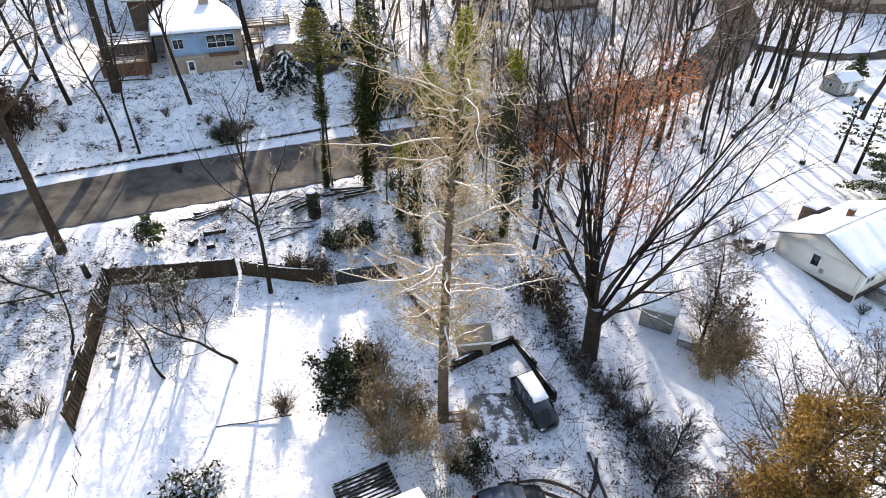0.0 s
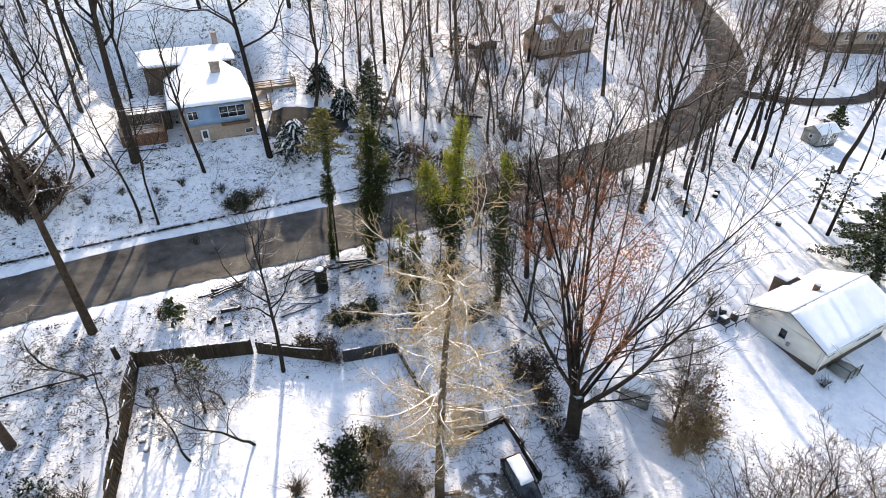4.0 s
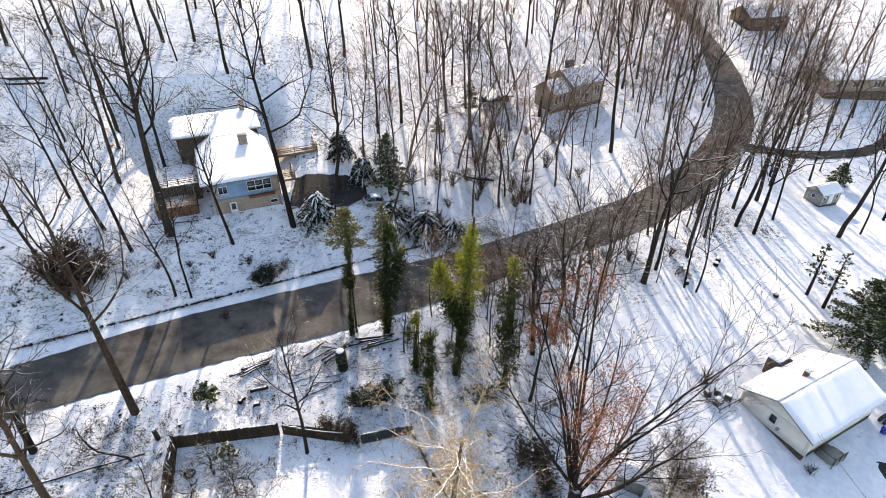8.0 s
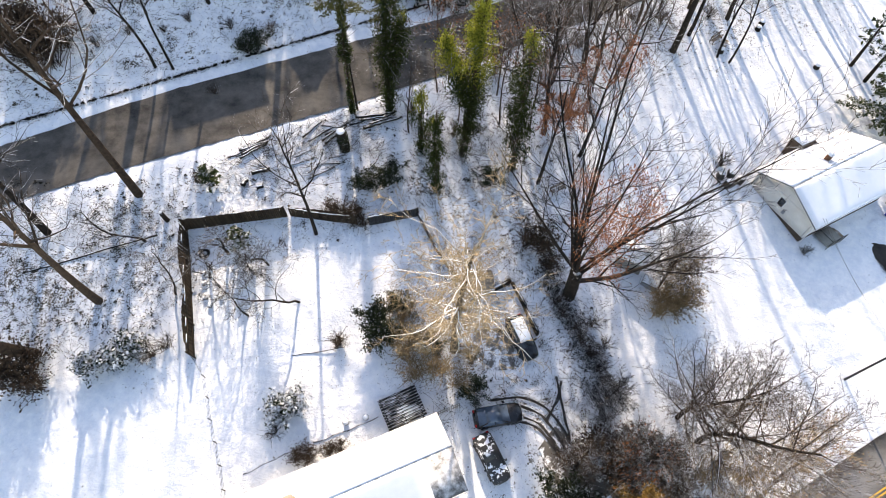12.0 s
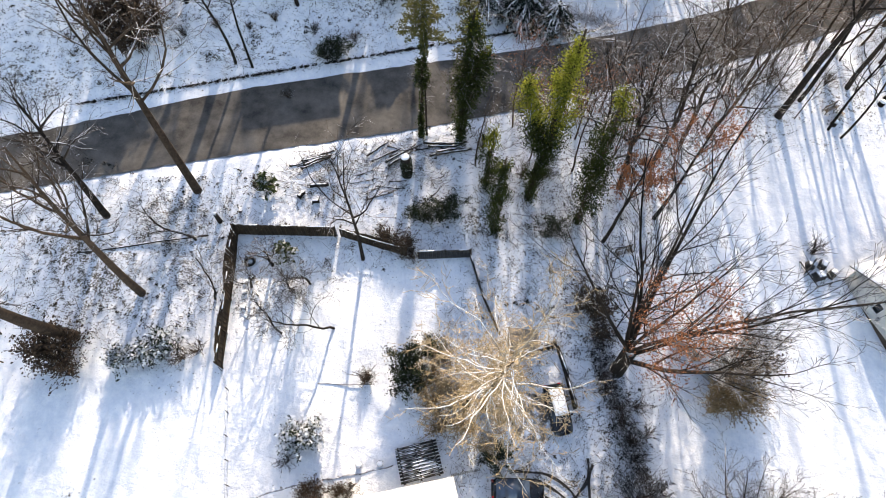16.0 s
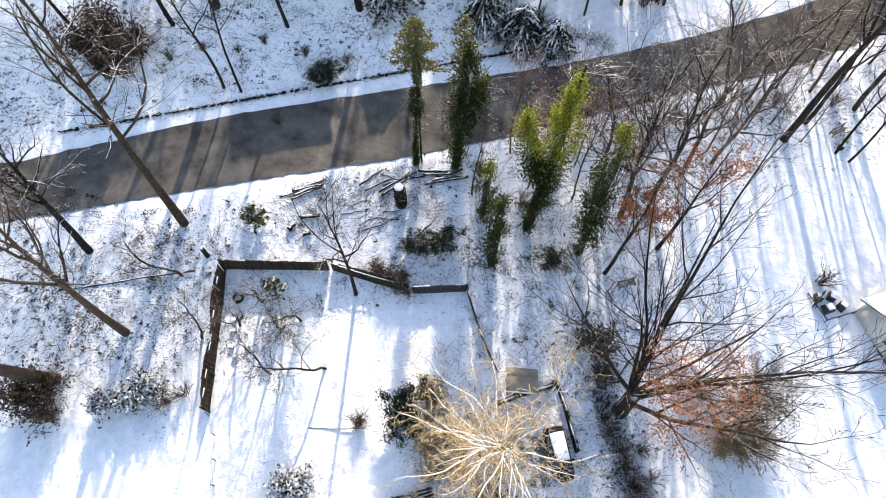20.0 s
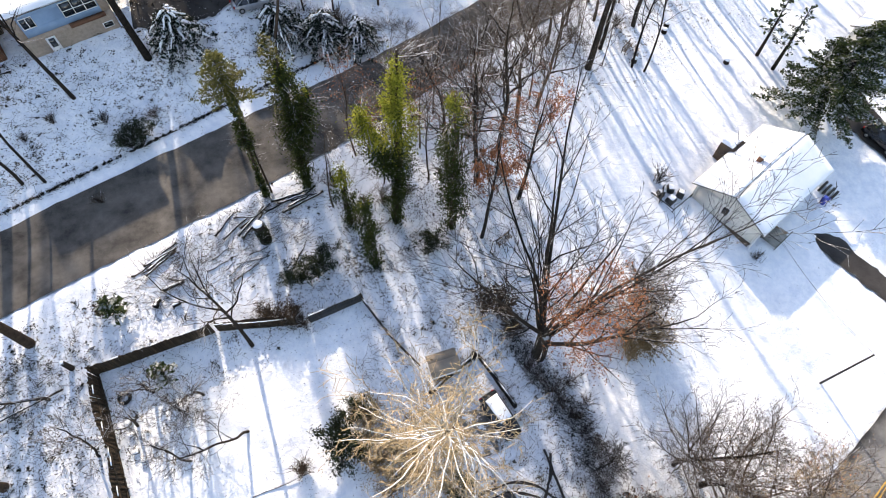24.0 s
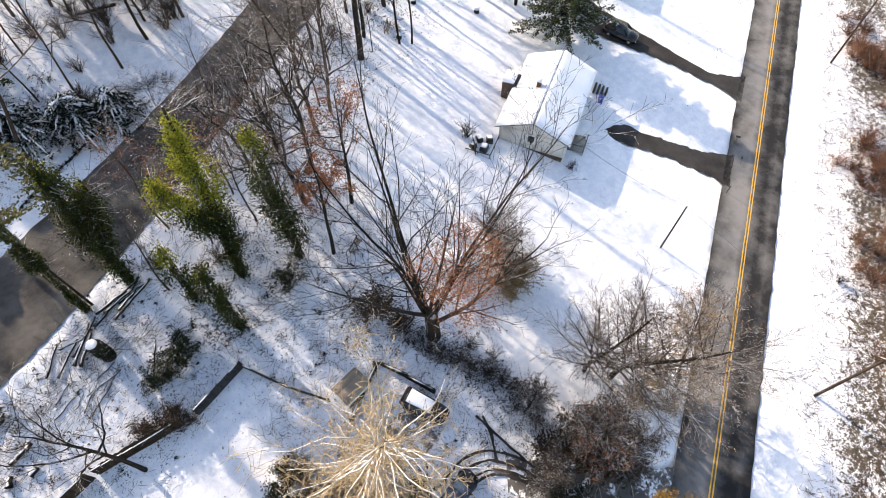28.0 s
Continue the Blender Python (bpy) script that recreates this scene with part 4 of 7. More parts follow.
plant(32, -62, 40, 82, 125, 4.6, "tall bare hardwood in the snowy hillside wood")
plant(38, 40, 140, 80, 125, 4.6, "tall bare hardwood in the snowy hillside wood")
plant(26, 24, 62, 64, 84, 3.4, "bare hardwood in the belt beside the street bend", (0, 1, 2), shapes=belt_forms)
plant(24, 52, 110, 74, 114, 3.0, "bare hardwood in the wood inside the bend", (0, 1, 2), shapes=belt_forms)
plant(15, 46, 76, 48, 58, 2.8, "bare hardwood in the belt along the street", (0, 1, 2), shapes=belt_forms)
plant(26, 78, 140, 48, 84, 4.0, "bare hardwood near the far driveway")
plant(18, -64, -34, 62, 88, 3.6, "bare hardwood on the snowy bank")
plant(6, -64, -30, 28, 48, 4.5, "bare hardwood in the lower wood", (1, 3, 5))
plant(9, 21, 38, 40, 54, 2.2, "slim bare tree in the thicket by the street", (2, 3), 0.7, 1.0, shapes=belt_forms)
plant(14, 20, 120, -40, -22, 5.0, "bare tree in the brush beyond the main road", (3, 5), 0.4, 0.6)
# largely unseen trees up the hill, added to shade the slope below
plant(90, -95, 150, 122, 190, 4.5, "tall bare hardwood high on the wooded hill", (0, 1, 2), pool=far_forms)
plant(34, 126, 160, 104, 138, 2.6, "bare hardwood at the head of the street", (0, 1, 2, 3), shapes=belt_forms)
plant(34, 100, 190, 84, 150, 5.0, "tall bare hardwood beyond the bend of the street", (0, 1, 2), pool=far_forms)
plant(30, 92, 150, 50, 110, 3.2, "bare hardwood with brown twigs near the far houses", (0, 1, 2, 3), shapes=belt_forms)
gather("distant_wood", "distant bare wood on the snowy hill, largely unseen, added for its shade")
plant(34, 30, 140, 62, 125, 2.6, "young bare tree with thin dark stem in the wood", (0, 1, 2), pool=sapling_forms)
plant(22, -62, 40, 80, 120, 2.6, "young bare tree with thin dark stem in the wood", (0, 1, 2), pool=sapling_forms)
plant(14, 18, 60, 40, 55, 1.6, "young bare tree with thin dark stem in the thicket", (0, 1, 2), pool=sapling_forms)
plant(28, -58, -27, 23, 48, 1.8, "young bare tree with thin dark stem in the lower wood", (0, 1), pool=sapling_forms)
plant(26, 78, 150, 50, 100, 3.0, "young bare tree with thin dark stem near the far houses", (0, 1, 2), pool=sapling_forms)
gather("sapling_thicket", "thin bare saplings between the larger trees")

# more trees of the bank left of the wooden decks
for k, (x, y) in enumerate(((-52.0, 66.5), (-47.5, 71.0), (-56.0, 60.5), (-50.5, 78.0), (-43.5, 76.5))):
    placed.append((x, y))
    raise_tree("tree", wood_forms[(k + 1) % 5], on(x, y, 40 + k * 83.0) @ Matrix.Diagonal((1.0, 1.0, 0.92, 1)), BARK, "tall bare hardwood with dark trunk on the snowy bank", "tree", "trees of the wood", limb_parts=False)


# ---- buildings ----
def wall(length, high, thick, openings):
    """A wall along x from 0, standing on z 0 with its outer face at y 0, with real openings (x0, x1, z0, z1)."""
    xs = sorted({0, length, *(o[0] for o in openings), *(o[1] for o in openings)})
    zs = sorted({0, high, *(o[2] for o in openings), *(o[3] for o in openings)})
    nx_, nz_ = len(xs), len(zs)
    full = {(i, k) for i in range(nx_ - 1) for k in range(nz_ - 1) if not any(o[0] <= xs[i] and xs[i + 1] <= o[1] and o[2] <= zs[k] and zs[k + 1] <= o[3] for o in openings)}

    def at_(i, k, d):
        return (i * nz_ + k) * 2 + d

    q = []
    for i, k in full:
        c = [(i, k), (i + 1, k), (i + 1, k + 1), (i, k + 1)]
        q.append([at_(*p_, 0) for p_ in c])
        q.append([at_(*p_, 1) for p_ in reversed(c)])
        for (a_, b_), nb in (((0, 1), (i, k - 1)), ((1, 2), (i + 1, k)), ((2, 3), (i, k + 1)), ((3, 0), (i - 1, k))):
            if nb not in full:
                q.append([at_(*c[b_], 0), at_(*c[a_], 0), at_(*c[a_], 1), at_(*c[b_], 1)])
    return Shape().add([(x, y, z) for x in xs for z in zs for y in (0, thick)], q)


def window(parent, x0, x1, z0, z1, bars=1, m=None, frame_mat="white_paint", rail=False):
    w = new("window")
    w.parent = parent
    if m is not None:
        w.matrix_basis = m
    s = Shape()
    for a, b, c, d in ((x0 - 0.06, x1 + 0.06, z0 - 0.06, z0), (x0 - 0.06, x1 + 0.06, z1, z1 + 0.06), (x0 - 0.06, x0, z0, z1), (x1, x1 + 0.06, z0, z1)):
        s.box(a, b, -0.04, 0.08, c, d)
    for k in range(1, bars):
        xm = x0 + (x1 - x0) * k / bars
        s.box(xm - 0.04, xm + 0.04, -0.02, 0.08, z0, z1)
    if rail:
        zm = z0 + (z1 - z0) * 0.42
        s.box(x0, x1, -0.022, 0.078, zm - 0.03, zm + 0.03)
    part("window_frame", s, frame_mat, w)
    for k in range(bars):
        a, b = x0 + (x1 - x0) * k / bars, x0 + (x1 - x0) * (k + 1) / bars
        part("pane", Shape().box(a + 0.02, b - 0.02, 0.05, 0.065, z0, z1), "pane", w)
    return w


def gable(parent, w, high, rise, thick, m, material, name="gable"):
    """The triangle over a wall of width w along x."""
    s = Shape().hull([(0, 0, high), (w, 0, high), (w / 2, 0, high + rise), (0, thick, high), (w, thick, high), (w / 2, thick, high + rise)], [(0, 1, 2), (5, 4, 3), (0, 3, 4, 1), (1, 4, 5, 2), (2, 5, 3, 0)])
    ob = part(name, s, material, parent)
    ob.matrix_basis = m
    return ob


def slab(corners, thick):
    """A sloping slab: four top corners and a thickness downwards."""
    low = [(x, y, z - thick) for x, y, z in corners]
    return Shape().hull(list(corners) + low, [(0, 1, 2, 3), (7, 6, 5, 4), (0, 4, 5, 1), (1, 5, 6, 2), (2, 6, 7, 3), (3, 7, 4, 0)])


def soft_slab(corners, thick, n=14, wave=0.03, seed=0):
    """A snow blanket with a rounded, uneven edge over four corners of a slope."""
    c = [Vector(p) for p in corners]
    pts, s = [], Shape()
    for i in range(n + 1):
        for j in range(n + 1):
            u, v = i / n, j / n
            p = (c[0] * (1 - u) + c[1] * u) * (1 - v) + (c[3] * (1 - u) + c[2] * u) * v
            e = min(u, 1 - u, v, 1 - v)
            fall = thick * (1 - min(1, e * n / 1.2)) * 0.7
            pts.append((p.x, p.y, p.z + wave * noise.noise((p.x * 0.8 + seed, p.y * 0.8, p.z)) + wave * 0.5 * noise.noise((p.x * 3 + seed, p.y * 3, 1)) - fall))
    q = [(i * (n + 1) + j, (i + 1) * (n + 1) + j, (i + 1) * (n + 1) + j + 1, i * (n + 1) + j + 1) for i in range(n) for j in range(n)]
    k = len(pts)
    pts += [(x, y, z - thick) for x, y, z in pts]
    rim = [i * (n + 1) for i in range(n + 1)] + [n * (n + 1) + j for j in range(1, n + 1)] + [i * (n + 1) + n for i in range(n - 1, -1, -1)] + [j for j in range(n - 1, 0, -1)]
    q += [(a + k, b + k, b, a) for a, b in zip(rim, rim[1:] + rim[:1])]
    q += [(a + k, d + k, c_ + k, b + k) for a, b, c_, d in q[: n * n]]
    return s.add(pts, q)


def ranch(name, label, m, L, W, high, rise, wall_mat, base, front=(), gables=(), back=(), over=0.45, base_mat="brown_wall", snow=True, bare=0.0):
    """A gabled house: x along the ridge, y across. Openings are (x0, x1, z0, z1, bars)."""
    h = thing(name, label, "house", m)
    part("foundation", Shape().box(0.06, L - 0.06, 0.06, W - 0.06, -base, 0.0), base_mat, h)
    mats = [(pose(0, 0, 0), L, front), (pose(L, W, 0, 0, 0, 180), L, back), (pose(0, W, 0, 0, 0, -90), W, gables), (pose(L, 0, 0, 0, 0, 90), W, gables)]
    for k, (wm, ln, ops) in enumerate(mats):
        cut = 0.0 if k < 2 else 0.2
        s = wall(ln - 2 * cut, high, 0.2, [(o[0] - cut, o[1] - cut, o[2], o[3]) for o in ops])
        ob = part("wall", s, wall_mat, h)
        ob.matrix_basis = wm @ pose(cut, 0, 0)
        for o in ops:
            window(h, o[0], o[1], o[2], o[3], o[4], wm)
        if k >= 2:
            gable(h, ln, high + 0.002, rise, 0.2, wm, wall_mat)
    k = rise / (W / 2)
    for s, n in ((0, "roof"), (1, "roof")):
        y0, y1 = (-over, W / 2) if s == 0 else (W + over, W / 2)
        z0, z1 = high - over * k + 0.12, high + rise + 0.12
        c = [(-over, y0, z0), (L + over, y0, z0), (L + over, y1, z1), (-over, y1, z1)]
        if s:
            c = [c[1], c[0], c[3], c[2]]
        r = part("roof", slab(c, 0.12), "shingle", h)
        if snow:
            gap = 0.10
            y1b = y1 - gap if s == 0 else y1 + gap
            xr_ = L + over - 0.03 - (bare if s == 0 else 0)
            c2 = [(-over + 0.03, y0, z0 + 0.12), (xr_, y0, z0 + 0.12), (xr_, y1b, z1 + 0.12 - gap * k), (-over + 0.03, y1b, z1 + 0.12 - gap * k)]
            if s:
                c2 = [c2[1], c2[0], c2[3], c2[2]]
            part("snow_layer", soft_slab(c2, 0.12, 16, 0.012, s * 9.0), "snow", r, "thick unbroken snow on the roof", smooth=True)
        part("gutter", Shape().box(-over, L + over, y0 - 0.1, y0, z0 - 0.13, z0 + 0.0) if s == 0 else Shape().box(-over, L + over, y0, y0 + 0.1, z0 - 0.13, z0), "white_paint", h)
    return h


# the cream house
wx, wy, wz = 36.3, 38.5, -1.5
cream = ranch("cream_house", "cream ranch house with snow-covered gable roof", pose(wx, wy, wz, 0, 0, GRID), 12.2, 7.8, 2.6, 1.75, "white_wall", 1.7,
              front=((1.2, 2.6, 0.9, 2.1, 2), (6.5, 8.6, 0.8, 2.1, 3), (9.8, 11.0, 0.9, 2.1, 2)), gables=((3.5, 4.2, 1.0, 2.1, 1),), back=((2.0, 3.4, 0.9, 2.1, 2), (8.0, 9.4, 0.9, 2.1, 2)))
flue = part("chimney", Shape().box(5.75, 6.25, 4.95, 5.45, 3.3, 4.75), "wood_red", cream, "red-brown chimney with a snowy cap")
part("chimney_cap", Shape().box(5.68, 6.32, 4.88, 5.52, 4.752, 4.84), "snow", flue)
part("downpipe", Shape().tube([(0.05, -0.12, -1.5), (0.05, -0.12, 2.4)], 0.05, 6), "white_paint", cream)
part("meter_box", Shape().box(-0.16, 0.0, 3.0, 3.3, 0.6, 1.0), "metal", cream)
annex = new("annex")
annex.parent = cream
part("annex_wall", Shape().box(6.2, 8.3, 7.85, 9.6, -0.9, 2.9), "brown_wall", annex, "dark brown rear lean-to")
part("annex_roof", soft_slab([(6.3, 8.2, 3.1), (8.6, 8.2, 3.1), (8.6, 9.7, 2.97), (6.3, 9.7, 2.97)], 0.06), "snow", annex, smooth=True)
porch = thing("porch", "grey wooden porch with steps and thin rails", "porch", pose(wx, wy, wz, 0, 0, GRID) @ pose(2.2, -2.0, -0.75))
part("platform", Shape().box(0, 2.2, 0, 1.95, 0.0, 0.16), "grey_wall", porch)
for k in range(3):
    part("step", Shape().box(2.2 + 0.28 * k, 2.48 + 0.28 * k, 0.3, 1.6, -0.4, 0.0 - 0.15 * k), "wood", porch)
for x, y in ((0.05, 0.05), (1.1, 0.05), (2.1, 0.05), (0.05, 1.85)):
    part("post", Shape().box(x - 0.04, x + 0.04, y - 0.04, y + 0.04, -0.6, 1.05), "dark", porch)
part("rail", Shape().box(0.0, 2.2, 0.02, 0.08, 1.0, 1.06).box(0.02, 0.08, 0.1, 1.9, 1.0, 1.06), "dark", porch)

# the blue house on the bank: a front block and a longer wing behind
BA = 25.0
bm_ = pose(-32.7, 67.1, 9.4, 0, 0, BA)
blue = thing("blue_house", "split-level house with blue siding, tan brick and snowy roof", "house", bm_)
L, D, HB = 8.8, 13.2, 5.3
lower = wall(L, 2.6, 0.25, [(1.9, 2.85, 0.0, 2.05), (7.4, 8.3, 0.9, 1.4)])
part("brick_wall", lower, "brick", blue)
upper = wall(L, 2.7, 0.22, [(0.9, 2.0, 0.9, 1.9), (4.7, 7.8, 0.7, 2.1)])
up = part("upper_wall", upper, "blue_wall", blue)
up.matrix_basis = pose(0, 0.02, 2.6)
part("brick_pier", Shape().box(0.0, 0.7, -0.02, 0.02, 2.6, 5.3), "brick", blue)
part("brick_pier", Shape().box(7.95, L, -0.02, 0.02, 2.6, 5.3), "brick", blue)
window(blue, 0.9, 2.0, 3.5, 4.5, 2)
window(blue, 4.7, 7.8, 3.3, 4.7, 3, rail=True)
window(blue, 7.4, 8.3, 0.9, 1.4, 1)
part("brown_band", Shape().box(4.6, 8.1, -0.5, 0.0, 2.35, 2.62), "wood_red", blue, "brown timber ledge under the picture window")
door = new("door")
door.parent = blue
part("door_leaf", Shape().box(1.9, 2.85, 0.03, 0.1, 0.0, 2.05), "white_paint", door)
part("door_glass", Shape().box(2.1, 2.65, 0.015, 0.035, 0.9, 1.85), "pane", door)
part("door_handle", Shape().tube([(2.75, 0.0, 1.0), (2.75, -0.06, 1.0)], 0.04, 6), "metal", door)
for x0, x1 in ((0.0, 0.22), (L - 0.22, L)):
    part("side_wall", Shape().box(x0, x1, 0.25, D, 0.0, HB), "tan_wall", blue)
part("rear_wall", Shape().box(0.22, L - 0.22, D - 0.2, D, 0.0, HB), "tan_wall", blue)
ov = 0.55
rz, ry = HB + 2.1, D * 0.86
RL, RR = 2.0, L - 2.0
roof_c = [(-1.2, -ov, HB + 0.05), (L + ov, -ov, HB + 0.05), (RR, ry, rz), (RL, ry, rz)]
rf = part("roof", slab(roof_c, 0.16), "shingle", blue)
part("snow_layer", soft_slab([(x, y, z + 0.14) for x, y, z in roof_c], 0.14, 16), "snow", rf, smooth=True)
for sgn, xe, xr in ((0, -1.2, RL), (1, L + ov, RR)):
    c = [(xe, -ov, HB + 0.05), (xr, ry, rz), (xr, D + 0.5, rz), (xe, D + 0.5, HB + 0.05)]
    if sgn == 0:
        c = [c[0], c[1], c[2], c[3]]
        c = c[::-1]
    hp = part("roof_hip", slab(c, 0.16), "shingle", blue)
    part("snow_layer", soft_slab([(x, y, z + 0.14) for x, y, z in c], 0.14, 12), "snow", hp, smooth=True)
part("roof_top", soft_slab([(RL, ry, rz + 0.14), (RR, ry, rz + 0.14), (RR, D + 0.5, rz + 0.14), (RL, D + 0.5, rz + 0.14)], 0.2), "snow", blue, smooth=True)
part("chimney", Shape().box(5.1, 6.3, 8.0, 8.8, HB, HB + 2.9).box(5.02, 6.38, 7.92, 8.88, HB + 2.9, HB + 3.02), "brick", blue, "brick chimney with a flat cap")
wing = new("rear_wing")
wing.parent = blue
wing.matrix_basis = pose(-3.4, D + 1.1, 0.0, 0, 0, 0)
WL, WD, WH = 11.8, 8.4, 7.1
part("wing_wall", Shape().box(0, WL, 0, 0.25, 0, WH).box(0, 0.25, 0.25, WD, 0, WH).box(WL - 0.25, WL, 0.25, WD, 0, WH).box(0.25, WL - 0.25, WD - 0.25, WD, 0, WH), "brown_wall", wing)
part("wing_roof", slab([(-0.6, -0.7, WH + 0.1), (WL + 0.6, -0.7, WH + 0.1), (WL + 0.6, WD * 0.55, WH + 1.1), (-0.6, WD * 0.55, WH + 1.1)], 0.2), "tan_wall", wing)
part("wing_snow", soft_slab([(-0.6, -0.7, WH + 0.25), (WL + 0.6, -0.7, WH + 0.25), (WL + 0.6, WD * 0.55, WH + 1.25), (-0.6, WD * 0.55, WH + 1.25)], 0.15), "snow", wing, smooth=True)
part("wing_snow", soft_slab([(-0.6, WD * 0.55, WH + 1.25), (WL + 0.6, WD * 0.55, WH + 1.25), (WL + 0.6, WD + 0.6, WH + 0.4), (-0.6, WD + 0.6, WH + 0.4)], 0.15), "snow", wing, smooth=True)
part("wing_chimney", Shape().box(10.1, 10.9, 5.6, 6.3, WH, WH + 2.6).box(10.03, 10.97, 5.53, 6.37, WH + 2.6, WH + 2.7), "brick", wing)


def deck(name, label, m, w, d, top, posts, boards=14, skirt=None, floor_mat="wood"):
    """A raised timber deck with posts, boards and railings."""
    dk = thing(name, label, "deck", m)
    for k in range(boards):
        y0 = d * k / boards
        part("board", Shape().box(0, w, y0, y0 + d / boards - 0.02, top - 0.06, top), floor_mat, dk)
    for y0 in (0, d - 0.1):
        part("joist", Shape().box(0, w, y0, y0 + 0.1, top - 0.3, top - 0.06), "wood", dk)
    for x, y in posts:
        part("post", Shape().box(x - 0.07, x + 0.07, y - 0.07, y + 0.07, -1.5, top + 1.0), "wood", dk)
    for x0, x1, y0, y1 in ((0, w, 0.0, 0.06), (0, 0.06, 0.06, d), (w - 0.06, w, 0.06, d)):
        for z in (0.35, 0.62, 0.94):
            part("rail", Shape().box(x0, x1, y0, y1, top + z - 0.05, top + z + 0.05), floor_mat, dk)
    if skirt:
        for k in range(12):
            x0 = w * k / 12
            part("skirt_board", Shape().box(x0 + 0.01, x0 + w / 12 - 0.01, -0.05, -0.005, -1.2, top - 0.1), skirt, dk)
        for k in range(8):
            y0 = d * k / 8
            part("skirt_board", Shape().box(w + 0.005, w + 0.05, y0 + 0.01, y0 + d / 8 - 0.01, -1.2, top - 0.1), skirt, dk)
    return dk


deck("deck", "raised wooden deck with red-brown boarded skirt", bm_ @ pose(-7.4, 1.4, 0.0), 5.2, 3.4, 2.2, ((0.1, 0.1), (2.6, 0.1), (5.1, 0.1), (0.1, 3.3), (5.1, 3.3)), skirt="wood_red")
deck("deck", "upper wooden deck with snowy boards and open rails", bm_ @ pose(-6.6, 5.0, 0.0), 5.2, 7.4, 3.6, ((0.1, 0.1), (2.6, 0.1), (5.1, 0.1), (0.1, 7.3)), boards=20, skirt="brown_wall", floor_mat="deck_snow")
deck("balcony", "small tan wooden balcony on posts beside the house", bm_ @ pose(9.0, 2.2, 0.0), 2.6, 3.4, 3.0, ((2.5, 0.1), (2.5, 3.3), (0.1, 0.1)))
deck("deck", "rear wooden deck with long open railing", bm_ @ pose(9.4, 9.8, 0.6), 7.2, 3.6, 3.0, ((0.1, 0.1), (3.6, 0.1), (7.1, 0.1), (7.1, 3.5)))

# the near house, whose snowy roof shows beside the driveway
nearm = pose(-1.3, 18.5, 0, 0, 0, 24.2) @ pose(-21.45, -6.05, -2.0)
near_house = ranch("near_house", "low house with broad snow-covered roof", nearm, 21.0, 5.6, 2.6, 1.2, "white_wall", 1.5, back=((3, 4.4, 0.9, 2.0, 2), (9, 10.4, 0.9, 2.0, 2), (15, 16.4, 0.9, 2.0, 2)), bare=2.6)
part("chimney", Shape().box(8.0, 8.9, 3.4, 4.1, 3.0, 4.9), "brick", near_house, "brick chimney on the roof")

# houses in the wood
WA = 35.0
far_house = ranch("wood_house", "tan house with snowy roof among bare trees", pose(23.4, 112.0, 10.4, 0, 0, WA), 9.0, 7.6, 4.4, 2.2, "tan_wall", 2.5, front=((1.0, 2.2, 1.6, 3.2, 2), (3.6, 4.6, 0.1, 2.1, 1), (6.4, 7.8, 1.4, 3.2, 2)), gables=((2.2, 3.4, 1.5, 2.8, 2), (4.6, 5.8, 1.5, 2.8, 2)))
part("chimney", Shape().box(1.6, 3.4, 3.7, 4.6, 5.5, 8.0), "dark", far_house)
side_wing = ranch("side_wing", "lower side wing", pose(0, 0, 0), 4.6, 5.0, 3.4, 1.7, "tan_wall", 2.5, front=((0.8, 1.5, 1.0, 2.6, 1), (1.9, 2.6, 1.0, 2.6, 1), (3.0, 3.7, 1.0, 2.6, 1)))
for ob in list(side_wing.children):
    ob.parent = far_house
    ob.matrix_basis = pose(-4.65, 0.8, 0) @ ob.matrix_basis
bpy.data.objects.remove(side_wing)
carport = thing("carport", "open dark timber carport with snow on its arched roof", "carport", pose(6.6, 108.0, zat(9, 109.5) - 0.2, 0, 0, 22))
for x, y in ((0.1, 0.1), (6.1, 0.1), (0.1, 3.9), (6.1, 3.9)):
    part("post", Shape().box(x - 0.08, x + 0.08, y - 0.08, y + 0.08, -0.8, 2.4), "dark", carport)
part("rear_wall", Shape().box(0.2, 6.0, 3.86, 3.96, -0.5, 2.4), "dark", carport)
for k in range(4):
    x0, x1 = 6.4 * k / 4 - 0.1, 6.4 * (k + 1) / 4 - 0.1
    z0, z1 = 2.45 + 0.8 * math.sin(math.pi * k / 4), 2.45 + 0.8 * math.sin(math.pi * (k + 1) / 4)
    rp = part("roof", slab([(x0, -0.3, z0), (x1, -0.3, z1), (x1, 4.3, z1), (x0, 4.3, z0)], 0.12), "dark", carport)
    part("snow_layer", soft_slab([(x0, -0.05, z0 + 0.12), (x1, -0.05, z1 + 0.12), (x1, 4.3, z1 + 0.12), (x0, 4.3, z0 + 0.12)], 0.12, 6), "snow", rp)
ranch("brown_house", "long brown house with flat snowy roof beyond the street", pose(86.0, 131, 7.8, 0, 0, 5), 17, 12, 2.9, 1.6, "tan_wall", 3.0, front=((2, 3.6, 0.9, 2.2, 2), (6, 7.6, 0.9, 2.2, 2), (11, 13.6, 0.9, 2.2, 3)))
ranch("hill_house", "dark house with snowy roof at the head of the street", pose(84.0, 171.5, 13.4, 0, 0, 14), 13, 9, 3.4, 2.4, "brown_wall", 2.5, front=((3, 4.6, 0.9, 2.1, 2), (9, 10.6, 0.9, 2.1, 2)))
